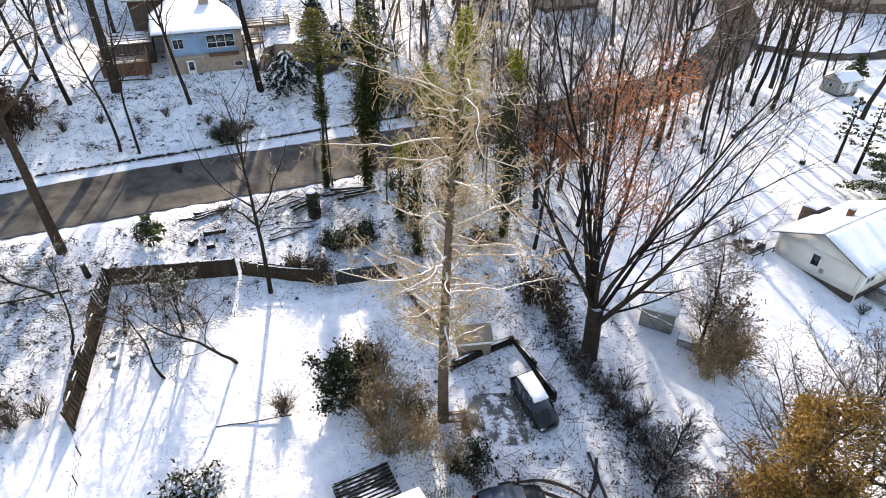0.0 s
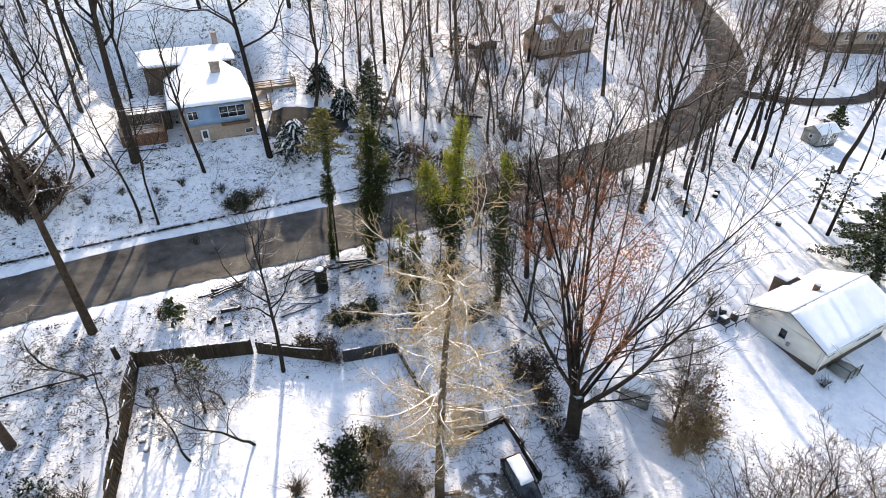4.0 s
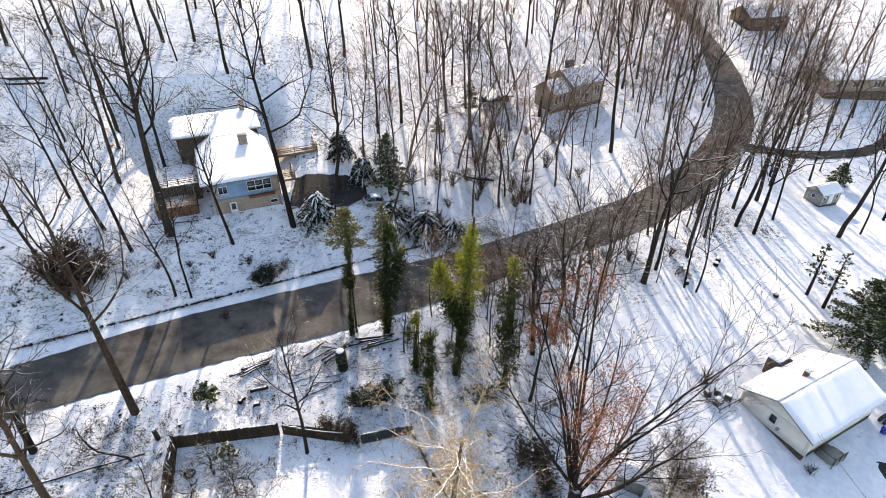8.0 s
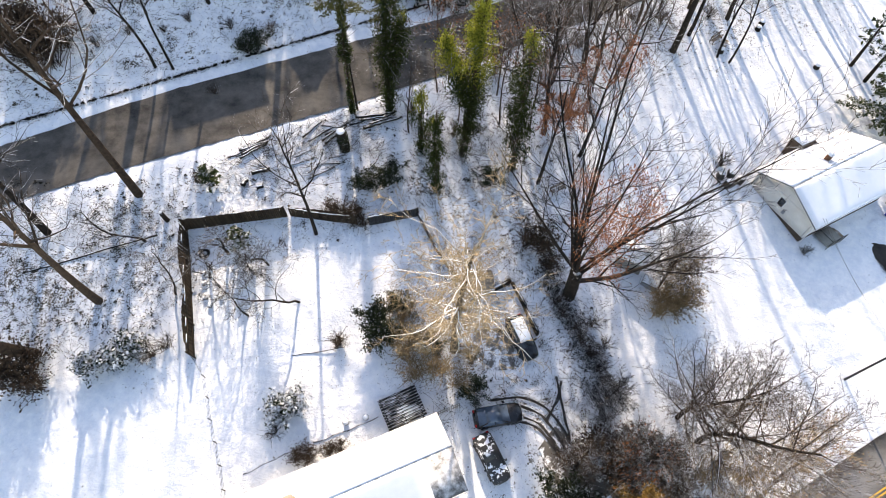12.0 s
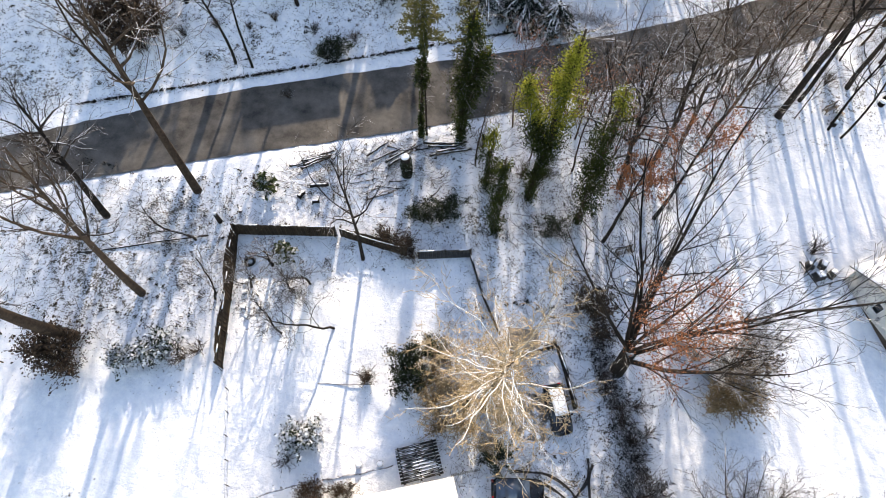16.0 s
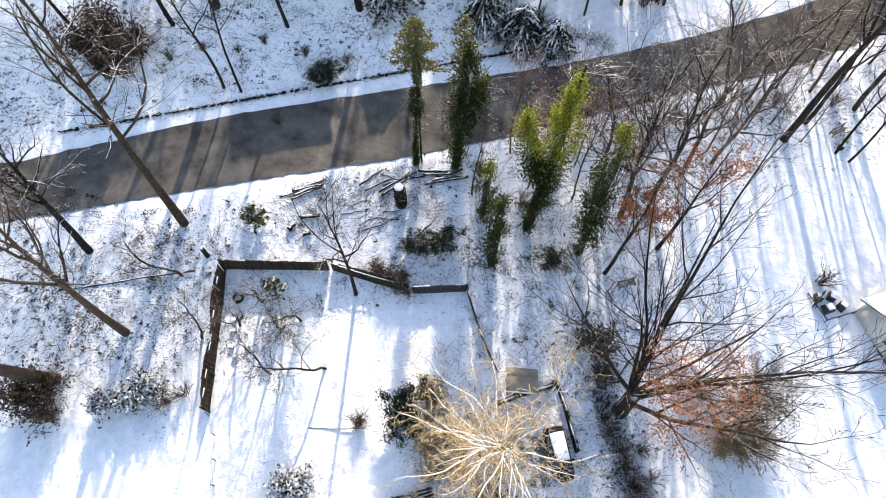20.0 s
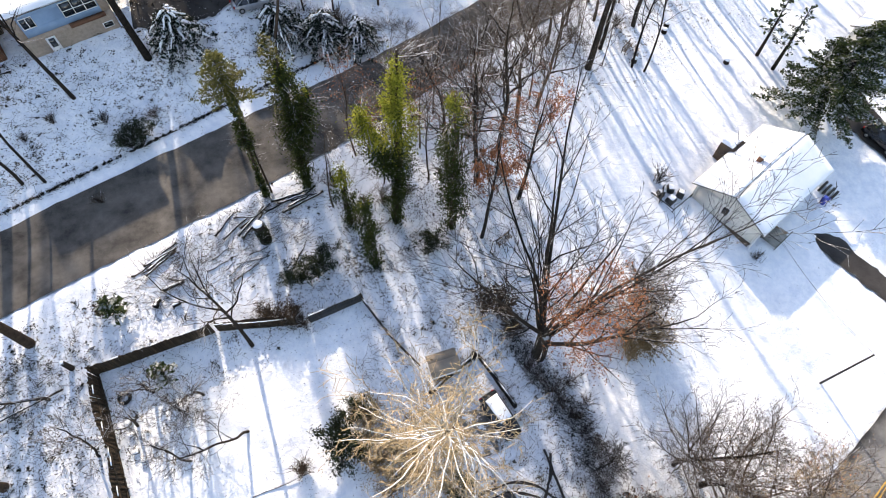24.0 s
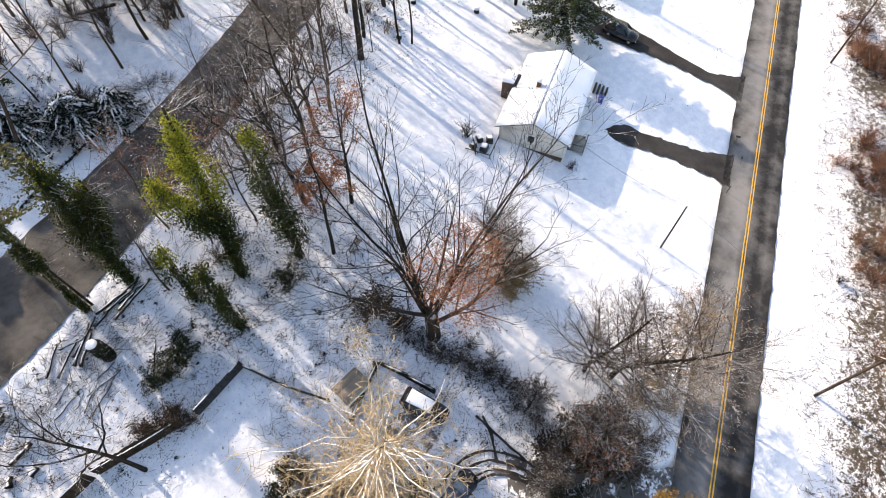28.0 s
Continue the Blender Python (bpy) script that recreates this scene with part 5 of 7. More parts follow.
ranch("neighbour_house", "pale house with snow-covered roof behind a pine", pose(66.6, 57.9, -0.9, 0, 0, GRID), 13, 8, 2.6, 1.7, "white_wall", 2.5, front=((2, 3.4, 0.9, 2.1, 2), (8, 9.6, 0.9, 2.1, 2)), gables=((3.4, 4.4, 1.0, 2.1, 1),))


def shed(name, label, m, L, W, high, rise, mat, door=True):
    s = ranch(name, label, m, L, W, high, rise, mat, 0.6, gables=((W / 2 - 0.3, W / 2 + 0.3, 1.0, 1.6, 1),) if W > 2.4 else (), over=0.15, base_mat="dark", front=((0.5, 1.1, 0.9, 1.5, 1), (L - 1.1, L - 0.5, 0.9, 1.5, 1)) if door else ())
    s["category"] = "shed"
    if door:
        part("door", Shape().box(L / 2 - 0.55, L / 2 + 0.55, -0.05, -0.002, 0.02, 1.85), "white_paint", s)
    return s


shed("garden_shed", "small grey garden shed with white doors and snowy roof", pose(63.6, 87.9, 1.0, 0, 0, 22), 4.6, 3.2, 2.1, 1.0, "grey_wall")
shed("tool_shed", "weathered grey shed with snow on its roof", pose(16.1, 34.6, -1.5, 0, 0, -24), 2.6, 2.0, 2.1, 0.7, "grey_wall", False)
hut = shed("playhouse", "small brown wooden shed behind the sycamore", pose(1.2, 30.2, -0.9, 0, 0, 8), 2.4, 1.8, 1.5, 0.7, "tan_wall", False)
for ob in [c for c in hut.children_recursive if c.name.startswith("snow_layer")]:
    bpy.data.objects.remove(ob)
for ob in hut.children:
    if ob.name.startswith("roof"):
        ob.data.materials[0] = M["tan_wall"]


# ---- evergreens, ivy, shrubs ----
def ivy_tree(x, y, h, r, seed, lean, wide, n, label, mat="ivy", bright=0.0, fork=None):
    """A trunk wrapped from foot to crown in ivy."""
    g = np.random.default_rng(seed)
    root = thing("ivy_tree", label, "tree", on(x, y), "ivy-clad trees")
    stems = [((0, 0, -0.4), (lean[0], lean[1], h))]
    if fork:
        stems.append(((lean[0] * 0.35, lean[1] * 0.35, h * 0.35), fork))
    for k, (a, b) in enumerate(stems):
        a, b = np.array(a, float), np.array(b, float)
        t = np.linspace(0, 1, 8)[:, None]
        pts = a + (b - a) * t + g.normal(0, 0.12, (8, 3)) * (t * (1 - t) * 4)
        part("trunk", Shape().tube(pts, np.linspace(r, r * 0.3, 8) * (1 if k == 0 else 0.7), 8), "bark_brown", root, smooth=True)
        m = int(n * 2.1) if k == 0 else int(n * 1.25)
        # hanging clumps of uneven size, with gaps between them
        nc = int(10 + h * 1.5)
        cu = np.sort(g.uniform(0.03, 1.0, nc))
        can = g.uniform(0, 6.283, nc)
        cr = wide * g.uniform(0.1, 0.85, nc) * np.minimum(1, (1.08 - cu) * 3) * np.minimum(1, 0.45 + cu * 2)
        cs = wide * g.uniform(0.22, 0.6, nc) * np.minimum(1, (1.15 - cu) * 3)
        cc = a + (b - a) * cu[:, None] + np.stack((np.cos(can) * cr, np.sin(can) * cr, np.zeros(nc)), -1)
        pick = g.choice(nc, m, p=(cs ** 1.5) / (cs ** 1.5).sum())
        c = cc[pick] + g.normal(0, 1, (m, 3)) * cs[pick][:, None] * (0.55, 0.55, 0.95)
        slim = g.random(m) < 0.22
        us = g.uniform(0.0, 0.95, m)
        an2 = g.uniform(0, 6.283, m)
        c[slim] = (a + (b - a) * us[:, None] + np.stack((np.cos(an2), np.sin(an2), np.zeros(m)), -1) * (r + 0.12))[slim]
        c[:, 2] = np.maximum(c[:, 2], 0.05)
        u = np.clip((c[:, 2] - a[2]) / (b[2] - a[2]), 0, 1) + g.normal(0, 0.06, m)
        # the topmost share of leaves takes the copy coloured as sunlit
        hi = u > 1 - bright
        for sel, mt in ((~hi, mat), (hi, "ivy_sunlit")):
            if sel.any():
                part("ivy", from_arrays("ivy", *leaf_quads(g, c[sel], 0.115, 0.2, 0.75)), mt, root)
        tw = Shape()
        for q in range(int(14 * h / 10)):
            f = g.uniform(0.3, 1)
            p = a + (b - a) * f
            an = g.uniform(0, 6.283)
            d = np.array((math.cos(an), math.sin(an), g.uniform(-0.1, 0.7)))
            ln = wide * g.uniform(1.0, 2.0)
            mid = p + d * ln * 0.5 + g.normal(0, 0.15, 3)
            tw.tube([p, mid, p + d * ln + g.normal(0, 0.3, 3)], (0.03, 0.02, 0.012), 3, False)
            for s_ in range(4):
                e = mid + g.normal(0, 0.2, 3)
                tw.tube([e, e + d * ln * 0.4 + g.normal(0, 0.35, 3)], (0.016, 0.010), 3, False)
        tagged(part("twig_spray", tw, "twig", root), kind="stuff")
    return root


ivy_tree(-12.0, 50.8, 15.0, 0.17, 1, (0.8, 0.3), 0.75, 2600, "slender ivy-wrapped trunk at the street's edge")
ivy_tree(-7.9, 51.6, 15.5, 0.25, 2, (0.9, 0.2), 1.7, 6000, "ivy-smothered tree with dark hanging vines", fork=(2.2, 0.6, 11.5))
ivy_tree(0.4, 46.6, 20.5, 0.30, 3, (1.6, 0.2), 1.55, 6800, "tall tree thick with ivy, its upper leaves coloured yellow-green as if sunlit", bright=0.45, fork=(-1.8, 0.5, 15))
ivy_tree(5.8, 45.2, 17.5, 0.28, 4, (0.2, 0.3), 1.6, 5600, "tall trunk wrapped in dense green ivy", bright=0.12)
ivy_tree(-2.4, 42.2, 11.0, 0.20, 5, (0.3, 0.1), 1.15, 2600, "ivy-covered leaning trunk in the thicket")
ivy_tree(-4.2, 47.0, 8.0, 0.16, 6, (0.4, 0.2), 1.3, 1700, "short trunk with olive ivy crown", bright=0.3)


def conifer(x, y, h, wide, seed, label, mat="needle", droop=-0.1, low=0.12, n=60, name="pine_tree", needles=26, leaf=0.26, girth=0.028):
    """A pine: trunk, whorled boughs and needle sprays."""
    g = np.random.default_rng(seed)
    root = thing(name, label, "tree", on(x, y), "evergreens")
    part("trunk", Shape().tube([(0, 0, -0.4), (0.05, 0, h * 0.5), (0, 0.05, h)], (girth * h, girth * 0.6 * h, 0.03), 8), "bark", root, smooth=True)
    boughs, cs = Shape(), []
    for k in range(n):
        f = low + (1 - low) * (k + g.uniform(0, 1)) / n
        an = k * 2.4 + g.normal(0, 0.3)
        ln = wide * (1 - f) ** 0.75 * g.uniform(0.65, 1.15) + 0.2
        p0 = np.array((0, 0, h * f))
        p1 = p0 + np.array((math.cos(an) * ln, math.sin(an) * ln, ln * (droop + g.normal(0, 0.08))))
        mid = (p0 + p1) / 2 + np.array((0, 0, 0.08 * ln))
        boughs.tube([p0, mid, p1], (0.05, 0.035, 0.012), 4, False)
        for q in range(int(needles * (0.3 + ln / wide))):
            u = g.uniform(0.25, 1.05)
            c = p0 + (p1 - p0) * u + np.array((0, 0, 0.08 * ln * (1 - abs(2 * u - 1))))
            cs.append(c + g.normal(0, 0.13 + 0.12 * ln * u * (1.1 - u), 3) * (1, 1, 0.45))
    part("boughwork", boughs, "bark", root)
    part("foliage", from_arrays("foliage", *leaf_quads(g, cs, leaf, 0.45, 0.9)), mat, root)
    return root


def weeping(x, y, h, wide, seed, label="drooping evergreen laden with snow"):
    """An evergreen mound: arching boughs, dark hanging needles and pads of snow on top."""
    g = np.random.default_rng(seed)
    root = thing("weeping_evergreen", label, "tree", on(x, y), "evergreens")
    part("trunk", Shape().tube([(0, 0, -0.3), (0.1, 0, h * 0.9)], (0.14, 0.06), 7), "bark", root, smooth=True)
    boughs, cs = Shape(), []
    for k in range(76):
        f = 0.25 + 0.75 * (k + g.uniform(0, 1)) / 76
        an = k * 2.4 + g.normal(0, 0.3)
        ln = wide * (1.12 - 0.75 * f) * g.uniform(0.7, 1.15)
        out = np.array((math.cos(an), math.sin(an), 0))
        z0 = h * f * 0.92
        pts = [np.array((0, 0, z0)) + out * ln * u + np.array((0, 0, ln * (0.30 * u - 0.75 * u * u))) for u in (0, 0.3, 0.55, 0.8, 1.0)]
        for q in pts:
            q[2] = max(q[2], 0.12)
        boughs.tube(pts, (0.05, 0.04, 0.03, 0.02, 0.01), 3, False)
        if g.random() < 0.8:
            w_ = g.uniform(0.07, 0.17)
            i0 = int(g.integers(0, 2))
            part("snow_pad", Shape().tube([q + np.array((0, 0, 0.07)) + g.normal(0, 0.05, 3) for q in pts[i0:i0 + 4]], (w_ * 0.5, w_, w_ * g.uniform(0.6, 1.1), w_ * 0.4), 5, True), "snow", root, smooth=True)
        for q in range(int(30 + 90 * ln / wide)):
            u = g.uniform(0.15, 1.05)
            c = np.array((0, 0, z0)) + out * ln * u + np.array((0, 0, ln * (0.30 * u - 0.75 * u * u)))
            c = c + g.normal(0, 0.16, 3) - np.array((0, 0, abs(g.normal(0, 0.2))))
            c[2] = max(c[2], 0.05)
            cs.append(c)
    part("boughwork", boughs, "bark", root)
    part("foliage", from_arrays("foliage", *leaf_quads(g, cs, 0.15, 0.1, 1.1)), "needle_dark", root)
    return root


conifer(51.6, 53.4, 13.5, 6.6, 11, "broad dark pine with snow caught in its boughs", n=170, needles=230, droop=0.05, leaf=0.17)
conifer(50.4, 61.4, 9.0, 2.8, 12, "thin open pine at the edge of the snowfield", low=0.35, n=30, needles=9)
conifer(49.3, 63.8, 8.5, 2.4, 13, "thin open pine at the edge of the snowfield", low=0.35, n=26, needles=9)
conifer(-9.9, 76.8, 9.5, 3.2, 14, "dense dark spruce above the driveway", n=80, needles=40, name="spruce_tree")
weeping(-18.0, 82.0, 5.0, 2.6, 15, "snowy evergreen behind the deck")
weeping(-14.0, 78.0, 4.2, 2.4, 16, "snowy evergreen behind the deck")
conifer(-11.4, 51.1, 17.0, 6.5, 17, "tall thin pine with a sparse olive crown", low=0.72, droop=0.08, n=60, needles=110, mat="olive", leaf=0.13, girth=0.007)
conifer(-7.6, 52.6, 17.0, 3.2, 18, "tall thin pine with a sparse olive crown", low=0.6, n=50, needles=50, mat="olive", leaf=0.13, girth=0.007)
conifer(72.1, 97.0, 4.5, 2.4, 19, "rounded evergreen beside the far driveway", n=46, needles=30, name="spruce_tree")
conifer(2.7, 107.0, 6.0, 2.4, 20, "dark evergreen in the wood", n=40, needles=24, name="spruce_tree")
conifer(-3.1, 95.5, 3.2, 1.2, 27, "small young spruce in the snow", n=26, needles=14, name="spruce_tree")
weeping(-19.2, 69.0, 5.0, 4.0, 21)
weeping(-8.8, 70.7, 4.8, 4.4, 22)
weeping(-4.2, 70.2, 4.6, 4.3, 23)
weeping(-0.2, 69.9, 3.8, 3.4, 24)
conifer(-25.2, 40.3, 3.0, 1.5, 25, "small thin pine behind the fence", low=0.3, n=26, needles=16)
conifer(-21.0, 34.0, 3.4, 1.4, 26, "small thin pine inside the fence", low=0.35, n=24, needles=14)


OAK = dict(FOREST, count=(26, 8, 5), ratio=(0.125, 0.44, 0.46))
OAK["from"] = (0.5, 0.2, 0.15)


def broad_tree(x, y, h, seed, label):
    m = tree_shapes(seed, h, 0.4, OAK, (0.4, 0.4), leaves=26000, leaf_size=0.06, leaf_zone=(0.55, 1.0))
    return raise_tree("oak_tree", m, on(x, y), BROWN, label, "tree", leaf_mat="gold")


broad_tree(10.2, 6.9, 21.4, 91, "oak full of golden-brown dry leaves dusted with snow")


def bush_shapes(seed, h, wide, stems, leaves, leaf=0.09, flat=0.2, least=0.012):
    g = np.random.default_rng(seed)
    s, tips = Shape(), []
    for k in range(stems):
        an, out = g.uniform(0, 6.283), g.uniform(0.2, 1.0)
        a = np.array((g.normal(0, 0.12 * wide), g.normal(0, 0.12 * wide), -0.1))
        b = np.array((math.cos(an) * wide * out, math.sin(an) * wide * out, h * g.uniform(0.55, 1.0) * (1.15 - 0.5 * out)))
        mid = a + (b - a) * 0.5 + np.array((0, 0, 0.18 * h)) + g.normal(0, 0.08 * h, 3)
        s.tube([a, mid, b], (0.028, 0.018, least), 3, False)
        for q in range(6):
            f = g.uniform(0.3, 1)
            p = a + (b - a) * f + np.array((0, 0, 0.6 * h * f * (1 - f)))
            e = p + (b - a) * 0.28 + g.normal(0, 0.16 * wide, 3)
            e[2] = max(e[2], 0.05)
            s.tube([p, e], (0.014, least * 0.8), 3, False)
            tips += [e, (p + e) / 2]
    me = dict(stems=s.mesh("stems"))
    if leaves:
        c = np.array(tips)[g.integers(0, len(tips), leaves)] + g.normal(0, 0.10 * wide, (leaves, 3))
        c[:, 2] = np.maximum(c[:, 2], 0.03)
        me["leaves"] = from_arrays("leaves", *leaf_quads(g, c, leaf, flat, 0.8))
    return me


BUSH = dict(
    bare=[bush_shapes(100 + k, 1.6, 1.2, 26, 0) for k in range(3)],
    brown=[bush_shapes(110 + k, 1.9, 1.4, 30, 700, 0.10) for k in range(2)],
    green=[bush_shapes(120 + k, 1.5, 1.2, 22, 3000, 0.075, 0.3) for k in range(2)],
    snowy=[bush_shapes(130 + k, 1.4, 1.2, 24, 1500, 0.13, 0.4) for k in range(2)],
    rust=[bush_shapes(150 + k, 1.5, 1.9, 40, 160, 0.09) for k in range(3)],
    thorn=[bush_shapes(140 + k, 2.2, 1.7, 36, 500, 0.08) for k in range(2)],
)
BUSH_LOOK = dict(rust=("rust", "leaf_brown", "rusty brown brush poking through snow"), bare=("twig", "twig", "leafless shrub of thin brown twigs in snow"), brown=("twig", "leaf_dark", "twiggy shrub with dry brown leaves"), green=("bark", "evergreen", "dark green broadleaf shrub"), snowy=("bark", "needle_snow", "evergreen shrub heaped with snow"), thorn=("twig_tan", "leaf_tan", "tangled tan thicket of twigs and dry leaves"))
bush_count = [0]


def bush(kind, x, y, s=1.0, label="", tall_=1.0):
    bush_count[0] += 1
    k = bush_count[0]
    me = BUSH[kind][k % len(BUSH[kind])]
    a, b, text = BUSH_LOOK[kind]
    root = thing("shrub", label or text, "shrub", on(x, y, k * 77.0) @ Matrix.Diagonal((s, s, s * tall_, 1)), "shrubs")
    part("branchwork", me["stems"], a, root)
    if "leaves" in me:
        part("foliage", me["leaves"], b, root)


bush("bare", -10.7, 24.9, 1.0, "round leafless shrub with dark base on the lawn")
bush("brown", -10.7, 24.9, 0.55)
bush("snowy", -14.6, 18.5, 1.35, "wide evergreen shrub heaped with snow on the lawn")
bush("snowy", -13.6, 19.1, 1.1)
bush("bare", -15.3, 16.9, 0.9)
bush("green", -7.0, 27.0, 1.5, "large dark evergreen shrub beside the thicket", 1.5)
bush("green", -6.6, 25.4, 1.4, "", 1.4)
bush("green", -5.8, 28.6, 1.1, "", 1.3)
for x, y, s in ((-4.9, 26.6, 1.3), (-4.4, 24.4, 1.4), (-3.4, 22.4, 1.2), (-4.6, 28.4, 1.2), (-2.6, 25.6, 1.1), (-1.4, 22.8, 1.2), (0.6, 21.6, 0.9), (1.6, 24.2, 0.8)):
    bush("thorn", x, y, s)
bush("green", 1.9, 21.2, 1.15, "olive evergreen shrub by the parking space", 1.2)
bush("green", -1.7, 24.9, 0.9)
bush("green", -9.9, 41.5, 1.2)
bush("green", -7.0, 42.9, 1.4, "low sprawling green ivy mound")
bush("green", -8.4, 42.0, 1.1)
bush("green", 3.3, 43.1, 1.3)
for x, y, q in ((-12.6, 38.3, 0.9), (-11.3, 38.0, 1.0), (-10.2, 38.4, 0.9), (-9.6, 37.2, 0.7)):
    bush("brown", x, y, q, "brown brush leaning over the fence")
bush("brown", 8.7, 35.4, 1.6, "dark brown bushy shrub in the thicket", 1.1)
bush("brown", 7.4, 36.3, 1.5)
bush("brown", 9.4, 33.8, 1.2)
for x, y, s in ((9.8, 30.2, 1.0), (10.5, 29.0, 1.1), (11.4, 27.8, 1.1), (12.2, 26.4, 1.2), (12.9, 25.1, 1.2), (13.4, 23.8, 1.1), (13.9, 22.5, 1.1), (13.2, 28.2, 1.1), (14.2, 26.0, 1.0), (13.5, 19.5, 1.2)):
    bush("bare", x, y, s * 0.9, "dark leafless brush along the driveway")
for x, y, s in ((-45.5, 54.5, 2.2), (-46.8, 55.8, 2.0), (-44.2, 53.4, 1.7), (-47.8, 53.6, 1.9), (-43.4, 55.6, 1.6), (-46.0, 52.4, 1.5)):
    bush("brown", x, y, s, "large dark brown thicket on the bank above the street", 1.1)
bush("green", -23.9, 58.9, 1.5, "dark evergreen shrub in snow above the street")
bush("green", -24.9, 58.4, 1.1)
for x, y, s in ((-27.4, 52.4, 0.7), (-31.5, 60.8, 0.7), (-27.0, 61.0, 0.8), (-22.5, 61.5, 0.8), (-34.0, 59.0, 0.6), (-40.5, 56.0, 0.8), (-37.5, 58.0, 0.7)):
    bush("bare", x, y, s)
for x, y, s in ((-27.1, 23.0, 1.2), (-28.6, 23.3, 1.3), (-30.2, 22.4, 1.2), (-32.0, 21.6, 1.2), (-26.0, 23.8, 1.0)):
    bush("snowy" if x < -28 else "bare", x, y, s)
for x, y, s in ((-37.0, 20.9, 1.8), (-38.3, 20.4, 1.6), (-36.0, 19.7, 1.4)):
    bush("brown", x, y, s, "tangled brown brush at the foot of a trunk")
bush("brown", -26.4, 40.8, 0.8, "dark shrub stump beside a small tree")
bush("brown", 22.6, 33.8, 1.6, "brown bush beside the snowfield", 1.2)
for x, y, s in ((20.6, 30.9, 1.5), (21.8, 30.0, 1.4), (19.9, 29.6, 1.2), (22.4, 31.4, 1.3)):
    bush("thorn", x, y, s, "brown twiggy bush beside the grey shed", 1.2)
bush("bare", 36.6, 37.2, 0.7, "small bare shrub at the corner of the house")
bush("bare", 29.4, 47.6, 1.2)
for x, y, s in ((14.8, 13.6, 2.0), (16.2, 12.6, 1.9), (13.6, 15.0, 1.7), (17.6, 13.8, 1.6), (12.6, 17.0, 1.4), (15.4, 16.0, 1.5)):
    bush("brown", x, y, s, "dense dark brush at the driveway mouth", 1.2)
bush("green", 9.2, 13.2, 1.6, "olive evergreen bush by the driveway")
bush("green", 11.0, 11.8, 1.4)
for x, y, s in ((23.2, 15.8, 1.2), (25.2, 14.6, 1.1), (24.0, 12.4, 1.0), (21.4, 14.8, 1.2)):
    bush("thorn", x, y, s, "rust-tinted roadside thicket of fine twigs", 1.2)
spread = [(rng.uniform(20, 98), rng.uniform(-25, -17.0)) for k in range(22)]
for k in range(150):
    u, v = spread[k % 22]
    u, v = u + rng.gauss(0, 2.2), min(v + rng.gauss(0, 1.7), -14.2)
    bush(rng.choice(("rust", "rust", "rust", "rust", "bare")), 0.876 * u - 0.482 * v, 0.482 * u + 0.876 * v, rng.uniform(0.5, 1.3), "rusty brown roadside brush poking through snow")
for k in range(20):
    u, v = rng.uniform(16, 62), rng.uniform(42, 52)
    x, y = 0.876 * u - 0.482 * v, 0.482 * u + 0.876 * v
    if clear(x, y, 0.5):
        bush("bare", x, y, rng.uniform(0.7, 1.3), "leafless understorey shrub among the trees")
for k in range(26):
    u, v = rng.uniform(26, 64), rng.uniform(64, 84)
    x, y = 0.876 * u - 0.482 * v, 0.482 * u + 0.876 * v
    if clear(x, y, 0.5):
        bush("bare", x, y, rng.uniform(0.8, 1.6), "leafless understorey shrub among the trees", 1.2)


def undergrowth(name, seed, count, spots, label, mat="twig", size=0.6):
    """Weeds, stalks and fallen twigs poking through the snow: one sheet of stuff."""
    g = np.random.default_rng(seed)
    s = Shape()
    for k in range(count):
        x, y = spots(g)
        z = zat(x, y)
        for q in range(int(g.integers(2, 6))):
            an = g.uniform(0, 6.283)
            ln = size * g.uniform(0.4, 1.6)
            p = np.array((x + g.normal(0, 0.25), y + g.normal(0, 0.25), z - 0.03))
            e = p + np.array((math.cos(an) * ln, math.sin(an) * ln, ln * g.uniform(0.05, 0.9)))
            s.tube([p, e], (0.018, 0.008), 3, False)
    tagged(part(name, s, mat), label, "undergrowth", kind="stuff")


def zone(u0, u1, v0, v1):
    def pick(g):
        u, v = g.uniform(u0, u1), g.uniform(v0, v1)
        return 0.876 * u - 0.482 * v, 0.482 * u + 0.876 * v
    return pick


for k, (x, y, h) in enumerate(((4.3, 81.8, 8.5), (8.1, 81.4, 9.5), (10.8, 80.7, 8.0), (4.5, 86.1, 9.0), (1.6, 83.6, 7.5), (8.9, 85.6, 9.0))):
    tall(x, y, h * 1.25, 0.16, 250 + k, (0.5 * math.sin(k * 2.1), 0.4 * math.cos(k)), spec=THICKET, mats=WARM, label="many-stemmed grey-brown small tree in a thicket", group="thicket trees", name="small_tree")
undergrowth("brush_pile", 31, 260, zone(-1, 15.5, 44.5, 50.6), "dark branches heaped among snowy logs", "bark", 1.3)
undergrowth("undergrowth", 1, 900, zone(-45, 20, 62.8, 76), "dead stalks and twigs poking through thin snow on the bank")
undergrowth("undergrowth", 2, 500, zone(-12, 22, 36, 51), "twigs and weeds in thin snow below the street")
undergrowth("undergrowth", 3, 560, lambda g: (g.uniform(-50, -27), g.uniform(22, 38)), "twigs and leaf litter in the lower wood", size=0.8)
undergrowth("undergrowth", 4, 900, lambda g: (g.uniform(-5, 15), g.uniform(18, 50)), "twigs and weeds of the central thicket", size=0.8)
undergrowth("undergrowth", 5, 2200, zone(18, 100, -26, -12.5), "dead weeds beyond the main road", "rust", 0.7)
undergrowth("undergrowth", 6, 700, zone(20, 80, 44, 56), "twigs and weeds under the street-side trees", size=0.8)
